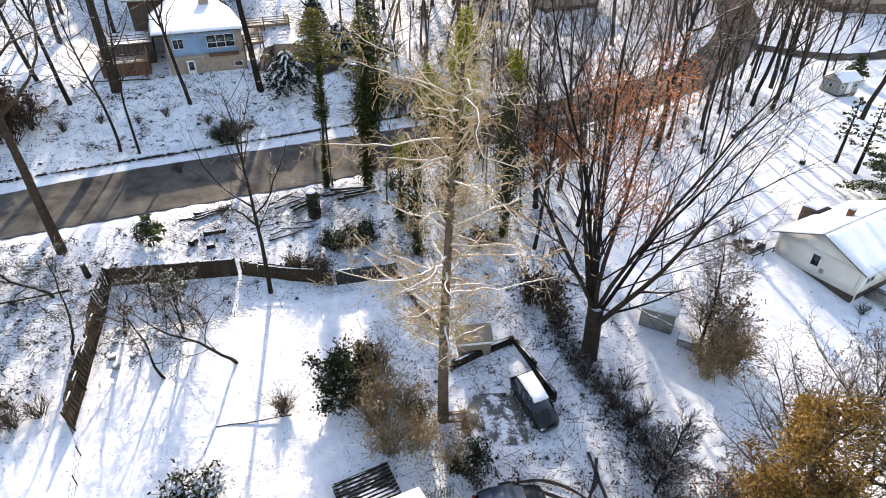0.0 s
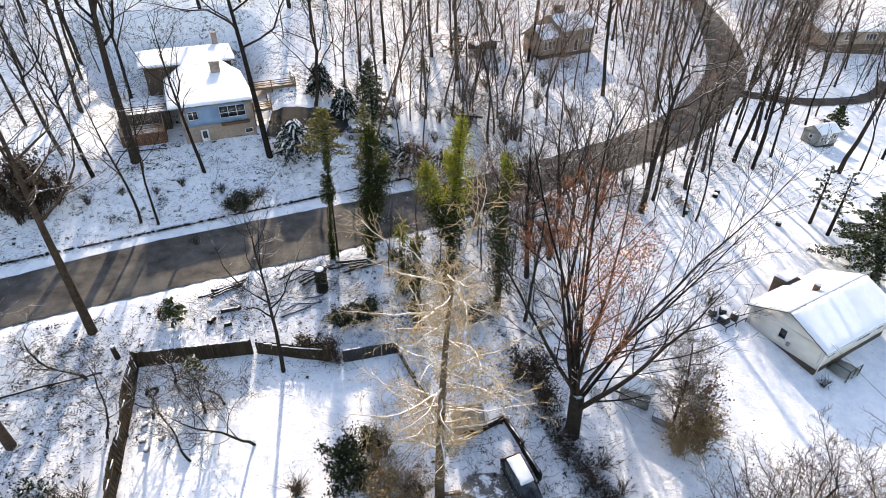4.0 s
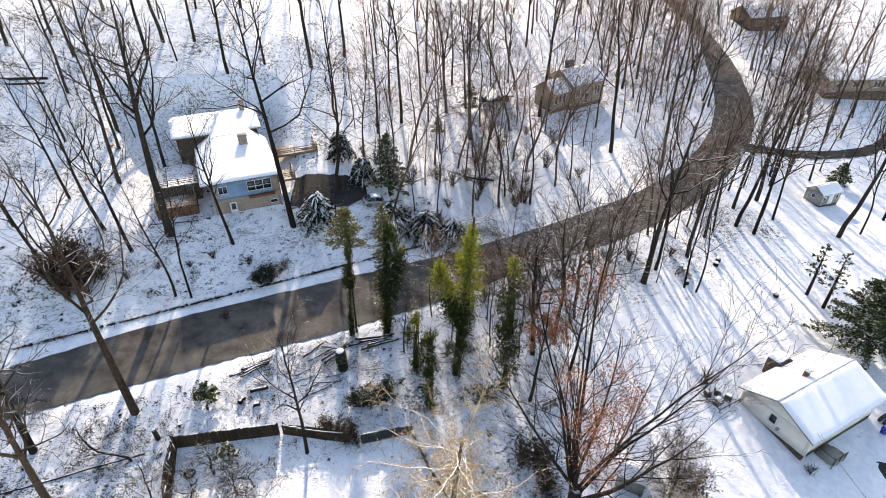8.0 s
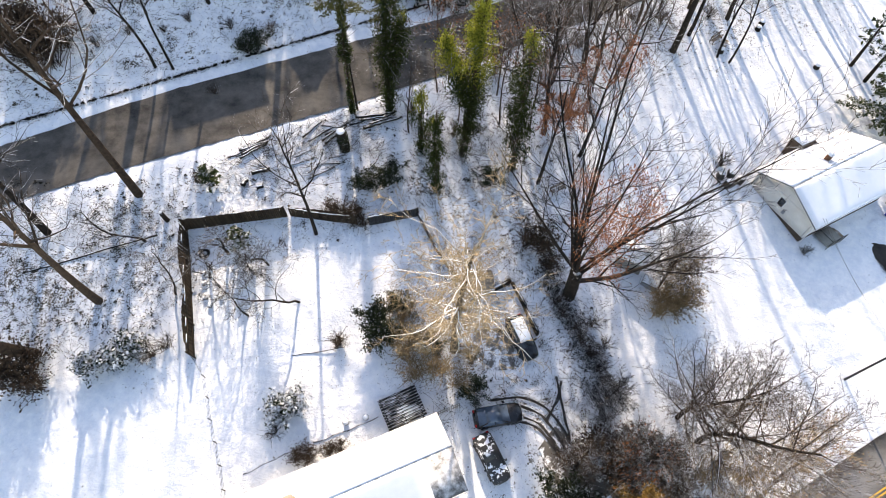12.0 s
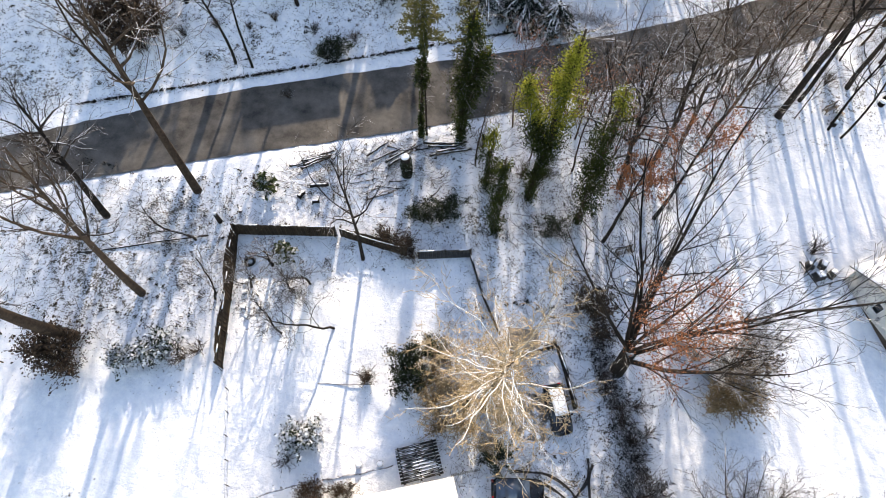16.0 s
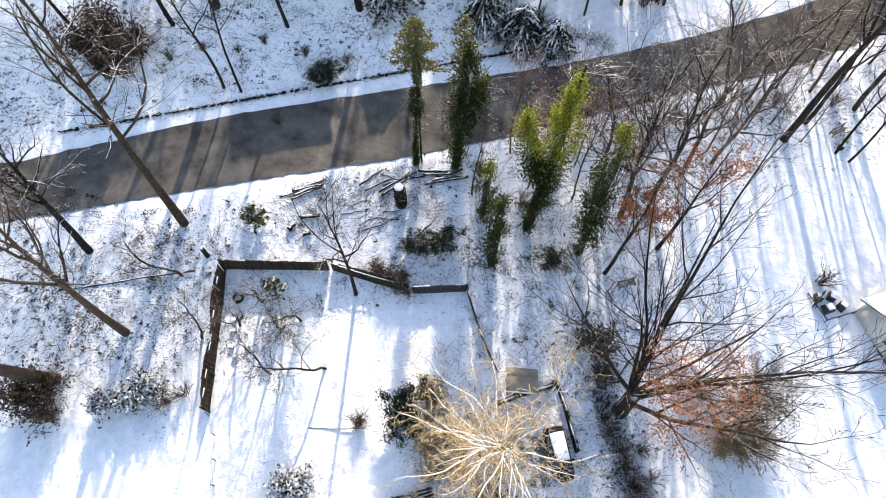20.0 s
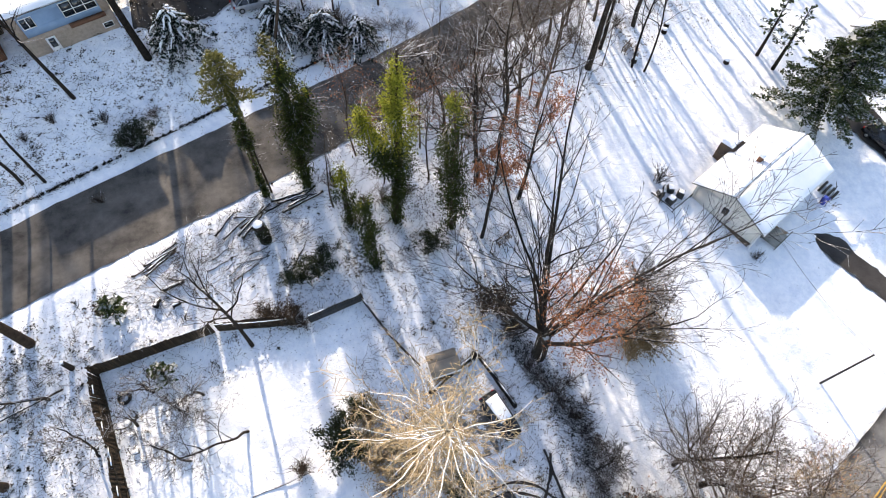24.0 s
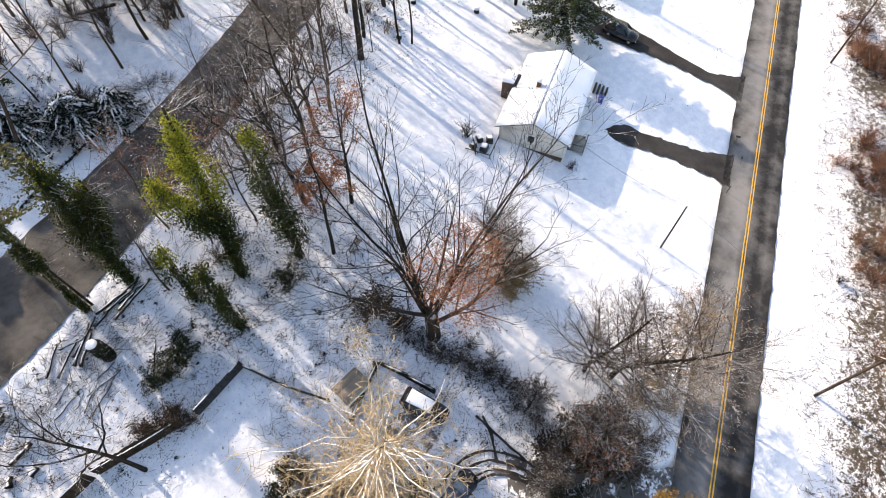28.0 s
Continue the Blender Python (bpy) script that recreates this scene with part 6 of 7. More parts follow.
undergrowth("undergrowth", 7, 200, lambda g: (lambda t: (-48.7 + 47 * t, 45.6 + 24.2 * t + g.normal(0, 0.12)))(g.uniform(0, 1)), "line of dark leaves and stalks along the street verge", "bark", 0.35)
undergrowth("undergrowth", 8, 1000, zone(-60, 110, 80, 120), "twigs and saplings on the hillside floor", size=0.9)


def dead_leaves(name, seed, count, spots, label, size=0.07):
    """Fallen leaves and bits of bark lying on the snow: one sheet of stuff."""
    g = np.random.default_rng(seed)
    c = []
    for k in range(count // 4):
        x, y = spots(g)
        for q_ in range(4):
            px, py = x + g.normal(0, 0.5), y + g.normal(0, 0.5)
            c.append((px, py, zat(px, py) + 0.07))
    tagged(part(name, from_arrays(name, *leaf_quads(g, np.array(c), size, 0.55, 0.9)), "bark"), label, "leaf litter", kind="stuff")


def tufts(name, seed, count, spots, label, size=0.25, mat="leaf_dark"):
    """Low dark clumps of weeds and leaves standing out of the snow: one sheet of stuff."""
    g = np.random.default_rng(seed)
    c = []
    for k in range(count):
        x, y = spots(g)
        z, r = zat(x, y), size * g.uniform(0.4, 1.5) ** 1.5
        for q_ in range(int(g.integers(8, 26))):
            c.append((x + g.normal(0, r), y + g.normal(0, r), z + 0.06 + abs(g.normal(0, r * 0.5))))
    tagged(part(name, from_arrays(name, *leaf_quads(g, np.array(c), 0.10, 0.2, 0.9)), mat), label, "undergrowth", kind="stuff")


tufts("weed_tufts", 51, 800, zone(-62, 34, 64.5, 77), "small dark clumps of weeds on the snowy bank", mat="tuft")
tufts("weed_tufts", 52, 190, zone(-14, 26, 36.5, 51), "small dark clumps of weeds below the street", mat="tuft")
tufts("weed_tufts", 53, 200, lambda g: (g.uniform(-52, -27), g.uniform(22.5, 40)), "small dark clumps of weeds in the lower wood", mat="tuft")
tufts("weed_tufts", 54, 190, lambda g: (g.uniform(-3, 15), g.uniform(19, 50)), "small dark clumps of weeds in the central thicket", mat="tuft")
tufts("weed_tufts", 55, 420, zone(-60, 110, 77, 120), "small dark clumps of weeds on the hillside floor", 0.3, "tuft")
tufts("weed_tufts", 56, 120, lambda g: (lambda t: (9.0 + 5.6 * t + g.normal(0, 0.7), 34.0 - 13.0 * t + g.normal(0, 0.7)))(g.uniform(0, 1)), "dark clods and stems heaped along the driveway", 0.25, "tuft")
tufts("verge_line", 57, 420, lambda g: (lambda t: (-48.7 + 47 * t, 45.6 + 24.2 * t + g.normal(0, 0.05)))(g.uniform(0, 1)), "thin dark line of leaves along the street verge", 0.08, "tuft")
dead_leaves("leaf_litter", 21, 3600, zone(-45, 24, 62.6, 76), "dark fallen leaves scattered over the snowy bank", 0.10)
dead_leaves("leaf_litter", 22, 2400, zone(-14, 22, 36, 51.2), "dark fallen leaves scattered below the street", 0.08)
dead_leaves("leaf_litter", 23, 3600, lambda g: (g.uniform(-50, -27), g.uniform(21, 38)), "dark fallen leaves in the lower wood", 0.08)
dead_leaves("leaf_litter", 24, 5200, lambda g: (g.uniform(-6, 16), g.uniform(17, 50)), "dark fallen leaves under the central trees", 0.08)
dead_leaves("leaf_litter", 25, 2400, zone(18, 80, 36, 58), "dark fallen leaves under the street-side trees", 0.10)
dead_leaves("leaf_litter", 26, 2600, zone(15, 110, -38, -12.5), "rusty fallen leaves beyond the road", 0.10)
dead_leaves("leaf_litter", 27, 1400, lambda g: (g.uniform(-26, -6), g.uniform(20, 37)), "scattered leaves on the fenced lawn", 0.06)
dead_leaves("leaf_litter", 28, 1300, lambda g: (lambda t: (8.6 + 5.4 * t + g.normal(0, 0.6), 34.0 - 12.0 * t + g.normal(0, 0.6)))(g.uniform(0, 1)), "dark leaves and clods heaped along the driveway edge", 0.14)
undergrowth("brush_pile", 42, 150, lambda g: (lambda t: (8.8 + 5.4 * t + g.normal(0, 0.6), 34.0 - 12.0 * t + g.normal(0, 0.6)))(g.uniform(0, 1)), "dark branches heaped along the driveway edge", "bark", 0.8)
dead_leaves("leaf_litter", 29, 500, lambda g: (g.uniform(3, 11), g.uniform(19, 26)), "dark fallen leaves scattered on the snowy driveway", 0.07)


# ---- fences and yard things ----
def board_fence(a, b, high, label, lean=0.0, sag=0.0, mat="fence"):
    """Vertical boards on rails between two places, following the land."""
    a, b = Vector(a), Vector(b)
    n = max(2, int((b - a).length / 0.19))
    d = (b - a).normalized()
    ang = math.atan2(d.y, d.x)
    f = thing("fence", label, "fence", pose(a.x, a.y, 0), "yard fence")
    w = (b - a).length / n
    base = Shape().box(-0.01, w + 0.02, -0.012, 0.012, -0.15, 1.0).mesh("board")
    for k in range(n):
        t = k / n
        p = (b - a) * t
        z = zat(a.x + p.x, a.y + p.y)
        h = high * (1 - sag * math.sin(math.pi * t)) * rng.uniform(0.97, 1.03)
        ob = part("board", base, mat, f)
        ob.matrix_basis = pose(p.x, p.y, z, 0, 0, math.degrees(ang)) @ pose(0, 0.028 * (k % 2), 0, lean * math.sin(math.pi * t) + rng.uniform(-1.5, 1.5), rng.uniform(-1, 1), 0) @ Matrix.Diagonal((1, 1, h, 1))
    m = max(2, int((b - a).length / 2.4) + 1)
    for k in range(m):
        p = (b - a) * k / (m - 1)
        z = zat(a.x + p.x, a.y + p.y)
        part("post", Shape().box(-0.055, 0.055, 0.02, 0.13, -0.3, high * 1.02), "fence", f).matrix_basis = pose(p.x, p.y, z, lean * 0.5, 0, math.degrees(ang))
    for k in range(m - 1):
        p, q = (b - a) * k / (m - 1), (b - a) * (k + 1) / (m - 1)
        z0, z1 = zat(a.x + p.x, a.y + p.y), zat(a.x + q.x, a.y + q.y)
        nrm = Vector((-d.y, d.x)) * 0.035
        for hh in (0.3, high * 0.85):
            part("rail", Shape().tube([(p.x + nrm.x, p.y + nrm.y, z0 + hh), (q.x + nrm.x, q.y + nrm.y, z1 + hh)], 0.035, 4), "fence", f)
    for k in range(0, n - 4, 4):
        if noise.noise((k * 0.13, a.x, a.y)) > 0.05:
            t = (k + 2) / n
            p = (b - a) * t
            part("snow_cap", Shape().box(-w * 2, w * 2, -0.03, 0.05, 0, 0.045), "snow", f).matrix_basis = pose(p.x, p.y, zat(a.x + p.x, a.y + p.y) + high * (1 - sag * math.sin(math.pi * t)) + 0.01, 0, 0, math.degrees(ang))
    return f


FC = (-26.7, 35.4)
board_fence(FC, (-17.3, 37.6), 1.7, "weathered brown board fence with snow along its top")
board_fence((-16.9, 37.7), (-10.2, 37.3), 1.5, "sagging brown board fence partly leaning over", -16, 0.15)
board_fence((-8.9, 37.3), (-4.0, 38.7), 1.45, "dark board fence panel with snow on top", mat="cable")
board_fence(FC, (-25.0, 29.0), 1.85, "weathered brown board fence running down the yard", 13)
board_fence((-25.0, 28.95), (-23.4, 22.9), 1.75, "weathered brown board fence running down the yard", 13)


def wire_fence(pts, high, label):
    line = even(curve_through(pts, 1.0), max(3, int(sum((Vector(q) - Vector(p)).length for p, q in zip(pts, pts[1:])) / 1.6)))
    f = thing("wire_fence", label, "fence")
    z = [zat(x, y) for x, y in line]
    for (x, y), zz in zip(line, z):
        part("post", Shape().tube([(x, y, zz - 0.2), (x + rng.uniform(-0.06, 0.06), y, zz + high)], 0.035, 5), "bark", f)
    for hh in (0.25, 0.6, high - 0.06):
        part("wire", Shape().tube([(x, y, zz + hh) for (x, y), zz in zip(line, z)], 0.008, 4, False), "cable", f)
    return f


wire_fence([(-23.3, 22.7), (-22.2, 21.5), (-20.6, 17.2), (-19.0, 13.4), (-17.6, 8.5)], 1.0, "sagging wire fence on dark posts between lawns")
board_fence((-4.0, 38.55), (-2.3, 35.3), 0.85, "low dark board fence overgrown with weeds", mat="cable")
board_fence((-2.2, 35.1), (0.1, 31.7), 0.8, "low dark board fence overgrown with weeds")


def timber_wall(pts, high, thick, label, mat="log"):
    """A low wall of stacked timbers along a line."""
    f = thing("retaining_wall", label, "wall")
    for a, b in zip(pts, pts[1:]):
        a, b = Vector(a), Vector(b)
        ang = math.degrees(math.atan2(b.y - a.y, b.x - a.x))
        ln = (b - a).length
        z = min(zat(*a), zat(*b))
        top = high + max(zat(*a), zat(*b)) - z
        n = max(2, int(top / 0.18))
        for k in range(n):
            part("timber", Shape().box(-0.05, ln + 0.05, -thick / 2 + rng.uniform(-0.02, 0.02), thick / 2, top * k / n, top * (k + 1) / n - 0.012), mat, f).matrix_basis = pose(a.x, a.y, z - 0.1, 0, 0, ang)
    return f


timber_wall([(0.7, 29.2), (2.6, 30.4), (5.4, 31.9)], 0.75, 0.28, "dark timber retaining wall round the parking space")
timber_wall([(5.6, 31.8), (6.8, 29.4), (7.9, 26.8)], 0.55, 0.25, "dark timber retaining wall beside the parked car")
undergrowth("undergrowth", 41, 420, lambda g: (lambda t: (-12 + 18.5 * t, 74.9 - 2.6 * t + g.normal(0, 0.5)))(g.uniform(0, 1)), "dark leafy stalks above the snowy evergreens", "bark", 0.7)


def log(x, y, ang, ln, r, tilt=0.0, label="snow-topped cut log lying on the ground", up=0.0, group="logs"):
    g = thing("log", label, "log", pose(x, y, zat(x, y) + r * 0.75 + up, 0, tilt, ang), group)
    pts = [(-ln / 2 + ln * k / 5, 0.05 * math.sin(k * 1.7 + x), 0.03 * math.sin(k * 2.3)) for k in range(6)]
    part("trunk", Shape().tube(pts, [r * (1 - 0.05 * k) for k in range(6)], 8), "log", g, smooth=True)
    return g


for k in range(7):
    log(-22.6 + 0.35 * k % 1.2 + rng.uniform(-0.6, 0.6), 44.4 + 0.45 * (k % 4), GRID + rng.uniform(-14, 14), rng.uniform(2.0, 4.2), rng.uniform(0.09, 0.18), 0, up=0.2 * (k // 4))
for k in range(9):
    log(-9.4 + rng.uniform(-1.6, 1.6), 49.4 + 0.4 * (k % 4) + rng.uniform(-0.2, 0.2), GRID + rng.uniform(-30, 12), rng.uniform(2.0, 4.6), rng.uniform(0.10, 0.2), 0, up=0.22 * (k // 4))
for k in range(6):
    log(-14.6 + rng.uniform(-1.6, 1.6), 47.6 + 0.5 * (k % 3), GRID + rng.uniform(-40, 30), rng.uniform(1.6, 4.4), rng.uniform(0.08, 0.16), 0)
for k in range(8):
    log(-15.5 + rng.uniform(-3, 3.5), 44.0 + rng.uniform(-1.2, 1.2), GRID + rng.uniform(-30, 20), rng.uniform(1.0, 3.2), rng.uniform(0.05, 0.10), 0, "thin fallen branch under snow")
log(-20.6, 42.4, GRID - 10, 1.9, 0.24)
log(-22.0, 40.9, 70, 0.8, 0.28, label="short round log end in snow")
log(-20.4, 40.6, 20, 0.7, 0.26, label="short round log end in snow")
log(-35.0, 32.2, math.degrees(math.atan2(4.7, 11.4)), 12.2, 0.12, label="long thin fallen trunk across the snow")
log(-9.6, 43.6, 62, 3.6, 0.14, label="fallen branch leaning on a green mound")
log(-12.4, 24.1, 12, 4.8, 0.06, label="thin dark timber edging across the lawn")
log(-68.0, 86.0, 4, 9.0, 0.3, label="large fallen trunk on the hillside")
log(-67.6, 85.0, 7, 8.0, 0.22, label="large fallen trunk on the hillside")
log(-37.6, 64.9, 12, 6.0, 0.1, label="fallen branch in the snow before the deck")
log(3.0, 84.0, 165, 7.0, 0.2, label="fallen trunk across the snowy wood")

stump = thing("tree_stump", "thick ivy-dark stump with snow on its cut top", "stump", on(-12.3, 46.0))
part("trunk", Shape().tube([(0, 0, -0.2), (0.0, 0.0, 0.4), (-0.08, 0.1, 2.6)], (0.62, 0.52, 0.46), 12), "bark", stump, smooth=True)
part("snow_cap", Shape().tube([(-0.08, 0.1, 2.6), (-0.08, 0.1, 2.68), (-0.08, 0.1, 2.74)], (0.47, 0.44, 0.25), 12), "snow", stump, smooth=True)
gi_ = np.random.default_rng(77)
an_ = gi_.uniform(0, 6.283, 900)
part("ivy", from_arrays("ivy", *leaf_quads(gi_, np.stack((np.cos(an_) * 0.58, np.sin(an_) * 0.58, gi_.uniform(0, 2.4, 900)), -1), 0.09)), "evergreen", stump)
st2 = thing("tree_stump", "short dark stump capped with snow beside the fence", "stump", on(-28.8, 36.2))
part("trunk", Shape().tube([(0, 0, -0.2), (-0.2, 0.1, 1.3)], (0.26, 0.2), 9), "bark", st2, smooth=True)
part("snow_cap", Shape().tube([(-0.2, 0.1, 1.3), (-0.2, 0.1, 1.4)], (0.2, 0.12), 9), "snow", st2, smooth=True)

# planter ring and wheel-shaped pots in the yard
for x, y, r, lb in ((-24.6, 33.0, 0.42, "round tyre planter holding snow"), (11.9, 39.4, 0.75, "ring of stones round a fire pit")):
    tp = thing("planter" if r < 0.5 else "fire_pit", lb, "planter" if r < 0.5 else "fire pit", on(x, y))
    n = 9 if r > 0.5 else 12
    for k in range(n):
        a0, a1 = 6.283 * k / n, 6.283 * (k + 0.86) / n
        pts = [(math.cos(a) * r, math.sin(a) * r, 0.16) for a in (a0, (a0 + a1) / 2, a1)]
        part("stone" if r > 0.5 else "segment", Shape().tube(pts, 0.17 if r > 0.5 else 0.14, 6), "stone" if r > 0.5 else "rubber", tp)
for x, y in ((-24.0, 30.0), (-23.6, 28.6), (-23.0, 27.9), (-24.2, 31.0), (-22.2, 28.9)):
    pt = thing("stone_block", "small grey block capped with snow", "block", on(x, y, rng.uniform(0, 90)), "yard blocks")
    part("block", Shape().box(-0.22, 0.22, -0.16, 0.16, -0.1, 0.32), "stone", pt)
    part("snow_cap", soft_slab([(-0.22, -0.16, 0.4), (0.22, -0.16, 0.4), (0.22, 0.16, 0.4), (-0.22, 0.16, 0.4)], 0.08, 6, 0.02, x), "snow", pt)
for x, y in ((-9.3, 18.0), (-7.6, 18.5)):
    pt = thing("flower_pot", "dark flower pot heaped with snow", "pot", on(x, y), "pots by the house")
    part("pot", Shape().tube([(0, 0, 0), (0, 0, 0.4)], (0.2, 0.28), 10), "dark", pt)
    part("snow_heap", Shape().tube([(0, 0, 0.4), (0, 0, 0.5), (0, 0, 0.55)], (0.27, 0.2, 0.06), 10), "snow", pt)

# hedge and edging behind the near house
for x, y, q in ((-13.0, 14.9, 0.8), (-12.0, 15.2, 0.9), (-10.3, 15.8, 0.7), (-9.6, 16.0, 0.65)):
    bush("brown", x, y, q, "low brown hedge shrub along the house", 0.8)
for a, b in (((-17.4, 13.5), (-14.8, 14.9)), ((-14.7, 15.0), (-12.1, 16.1)), ((-12.0, 16.2), (-9.2, 17.4)), ((-9.1, 17.4), (-6.6, 18.6))):
    log((a[0] + b[0]) / 2, (a[1] + b[1]) / 2, math.degrees(math.atan2(b[1] - a[1], b[0] - a[0])), 2.9, 0.05, label="thin dark edging timber half under snow", group="edging timbers")

# pergola by the near house and the garden steps
pg = thing("pergola", "dark slatted pergola roof dusted with snow", "pergola", on(-5.4, 17.3, GRID - 2) @ Matrix.Diagonal((0.85, 0.95, 1, 1)))
for k in range(11):
    part("slat", Shape().box(0, 4.2, 0.28 * k, 0.28 * k + 0.17, 0.9, 1.02), "slats", pg)
for x in (0.3, 2.0, 3.8):
    part("beam", Shape().box(x - 0.06, x + 0.06, -0.1, 3.1, 0.74, 0.895), "dark", pg)
for x, y in ((0.3, 0.1), (3.8, 0.1), (0.3, 2.8), (3.8, 2.8)):
    part("post", Shape().box(x - 0.06, x + 0.06, y - 0.06, y + 0.06, -0.5, 0.74), "dark", pg)
st = thing("garden_steps", "wooden garden steps with snow on each tread", "steps", pose(0.9, 25.6, zat(0.9, 25.6), 0, 0, 8))
for k in range(8):
    part("tread", Shape().box(-0.7, 0.7, -0.55 * k - 0.3, -0.55 * k, -0.12 - 0.1 * k, 0.06 - 0.1 * k), "wood", st)
bf = thing("baluster_fence", "short grey picket rail beside the house", "fence", pose(-1.6, 18.9, zat(-1.6, 18.9), 0, 0, 24))
for k in range(13):
    part("picket", Shape().box(0.2 * k, 0.2 * k + 0.07, 0, 0.03, -0.1, 1.0), "grey_wall", bf)
for z in (0.2, 0.85):
    part("rail", Shape().box(0, 2.5, 0.032, 0.07, z, z + 0.07), "grey_wall", bf)


# ---- vehicles ----
def vehicle(name, label, m, L=4.5, W=1.8, H=1.5, paint="black_paint", snow="roof", glassy="pane", suv=False):
    c = thing(name, label, "car", m)
    # cross-sections: x along the length, front at +x
    xs = np.array((-0.5, -0.485, -0.44, -0.30, -0.1, 0.1, 0.22, 0.36, 0.46, 0.49, 0.5)) * L
    belt = np.array((0.62, 0.78, 0.92, 0.95, 0.95, 0.94, 0.93, 0.88, 0.80, 0.70, 0.55)) * (H / 1.45)
    half = np.array((0.27, 0.38, 0.46, 0.5, 0.5, 0.5, 0.5, 0.485, 0.43, 0.36, 0.26)) * W
    body = Shape()
    ring = []
    for x, b, w in zip(xs, belt, half):
        ring.append([(x, -w * 0.92, 0.25), (x, -w, 0.45), (x, -w, b - 0.12), (x, -w * 0.88, b), (x, 0, b + 0.03), (x, w * 0.88, b), (x, w, b - 0.12), (x, w, 0.45), (x, w * 0.92, 0.25)])
    k = 9
    v = [p for r in ring for p in r]
    q = [(i * k + j, i * k + j + 1, (i + 1) * k + j + 1, (i + 1) * k + j) for i in range(len(ring) - 1) for j in range(k - 1)]
    q += [(i * k + k - 1, i * k, (i + 1) * k, (i + 1) * k + k - 1) for i in range(len(ring) - 1)]
    t = [(0, j + 1, j) for j in range(1, k - 1)] + [((len(ring) - 1) * k, (len(ring) - 1) * k + j, (len(ring) - 1) * k + j + 1) for j in range(1, k - 1)]
    body.add(v, q, t)
    part("body", body, paint, c, smooth=True)
    zb, zt = 0.93 * H / 1.45, H
    rear0, rear1, fr1, fr0 = (-0.47, -0.40, 0.06, 0.24) if suv else (-0.42, -0.26, 0.03, 0.22)
    wb, wt = 0.455 * W, 0.385 * W
    cab = [(rear0 * L, -wb, zb), (fr0 * L, -wb, zb), (fr0 * L, wb, zb), (rear0 * L, wb, zb), (rear1 * L, -wt, zt), (fr1 * L, -wt, zt), (fr1 * L, wt, zt), (rear1 * L, wt, zt)]
    part("greenhouse", Shape().hull(cab, [(0, 1, 5, 4), (1, 2, 6, 5), (2, 3, 7, 6), (3, 0, 4, 7), (4, 5, 6, 7)]), glassy, c, "dark tinted windows")
    part("roof_panel", slab([(rear1 * L - 0.03, -wt - 0.02, zt + 0.035), (fr1 * L + 0.03, -wt - 0.02, zt + 0.035), (fr1 * L + 0.03, wt + 0.02, zt + 0.035), (rear1 * L - 0.03, wt + 0.02, zt + 0.035)], 0.03), paint if glassy in ("pane", "mottled") else glassy, c)
    for x0, z0, x1, z1 in ((fr0, zb, fr1, zt), (rear0, zb, rear1, zt), ((fr0 + rear0) / 2, zb, (fr1 + rear1) / 2, zt)):
        for s in (-1, 1):
            part("pillar", Shape().tube([(x0 * L, s * (wb + 0.005), z0), (x1 * L, s * (wt + 0.005), z1)], 0.045, 5), paint, c)
    for x in (-0.31 * L, 0.30 * L):
        for s in (-1, 1):
            wh = new("wheel")
            wh.parent = c
            part("tyre", Shape().tube([(x, s * (W / 2 - 0.2), 0.32), (x, s * (W / 2 + 0.01), 0.32)], 0.33, 16), "rubber", wh)
            part("rim", Shape().tube([(x, s * (W / 2 + 0.0), 0.32), (x, s * (W / 2 + 0.025), 0.32)], 0.2, 12), "metal", wh)
    for s in (-1, 1):
        part("headlight", Shape().box(0.462 * L, 0.492 * L, s * 0.33 * W - 0.16, s * 0.33 * W + 0.16, 0.58, 0.74), "lamp", c)
        part("tail_light", Shape().box(-0.497 * L, -0.465 * L, s * 0.36 * W - 0.12, s * 0.36 * W + 0.12, 0.66, 0.86), "tail", c)
        part("mirror", Shape().box(0.13 * L, 0.17 * L, s * (W / 2 + 0.09) - 0.09, s * (W / 2 + 0.09) + 0.09, 0.95, 1.08), paint, c)
    if snow in ("roof", "all"):
        part("snow_layer", soft_slab([(rear1 * L + 0.05, -wt * 0.82, zt + 0.13), (fr1 * L + 0.3, -wt * 0.72, zt + 0.10), (fr1 * L + 0.3, wt * 0.9, zt + 0.10), (rear1 * L + 0.05, wt * 0.95, zt + 0.13)], 0.1, 12, 0.09, L), "snow", c, "snow slab left on the roof", smooth=True)
    if snow == "all":
        part("snow_layer", soft_slab([(0.2 * L, -0.42 * W, 1.04), (0.46 * L, -0.4 * W, 0.92), (0.46 * L, 0.4 * W, 0.92), (0.2 * L, 0.42 * W, 1.04)], 0.1, 10, 0.05, L + 3), "snow", c, smooth=True)
    return c


def park(x, y, ang):
    d = Vector((math.cos(radians(ang)), math.sin(radians(ang))))
    z0, z1 = zat(x - d.x * 1.4, y - d.y * 1.4), zat(x + d.x * 1.4, y + d.y * 1.4)
    return pose(x, y, (z0 + z1) / 2 + 0.06, 0, -math.degrees(math.atan2(z1 - z0, 2.8)), ang)


vehicle("parked_car", "black hatchback with a slab of snow on its roof", park(6.3, 26.3, -66), 4.4, 1.82, 1.5, suv=True)
vehicle("parked_car", "black sedan in the driveway, blue sky reflection coloured into its glass roof", park(4.0, 19.1, 12), 4.4, 1.8, 1.42, snow="", glassy="sky_pane")
vehicle("parked_car", "dark car mottled all over with patchy snow", park(3.4, 15.6, -62), 4.3, 1.8, 1.45, "mottled", snow="", glassy="mottled")
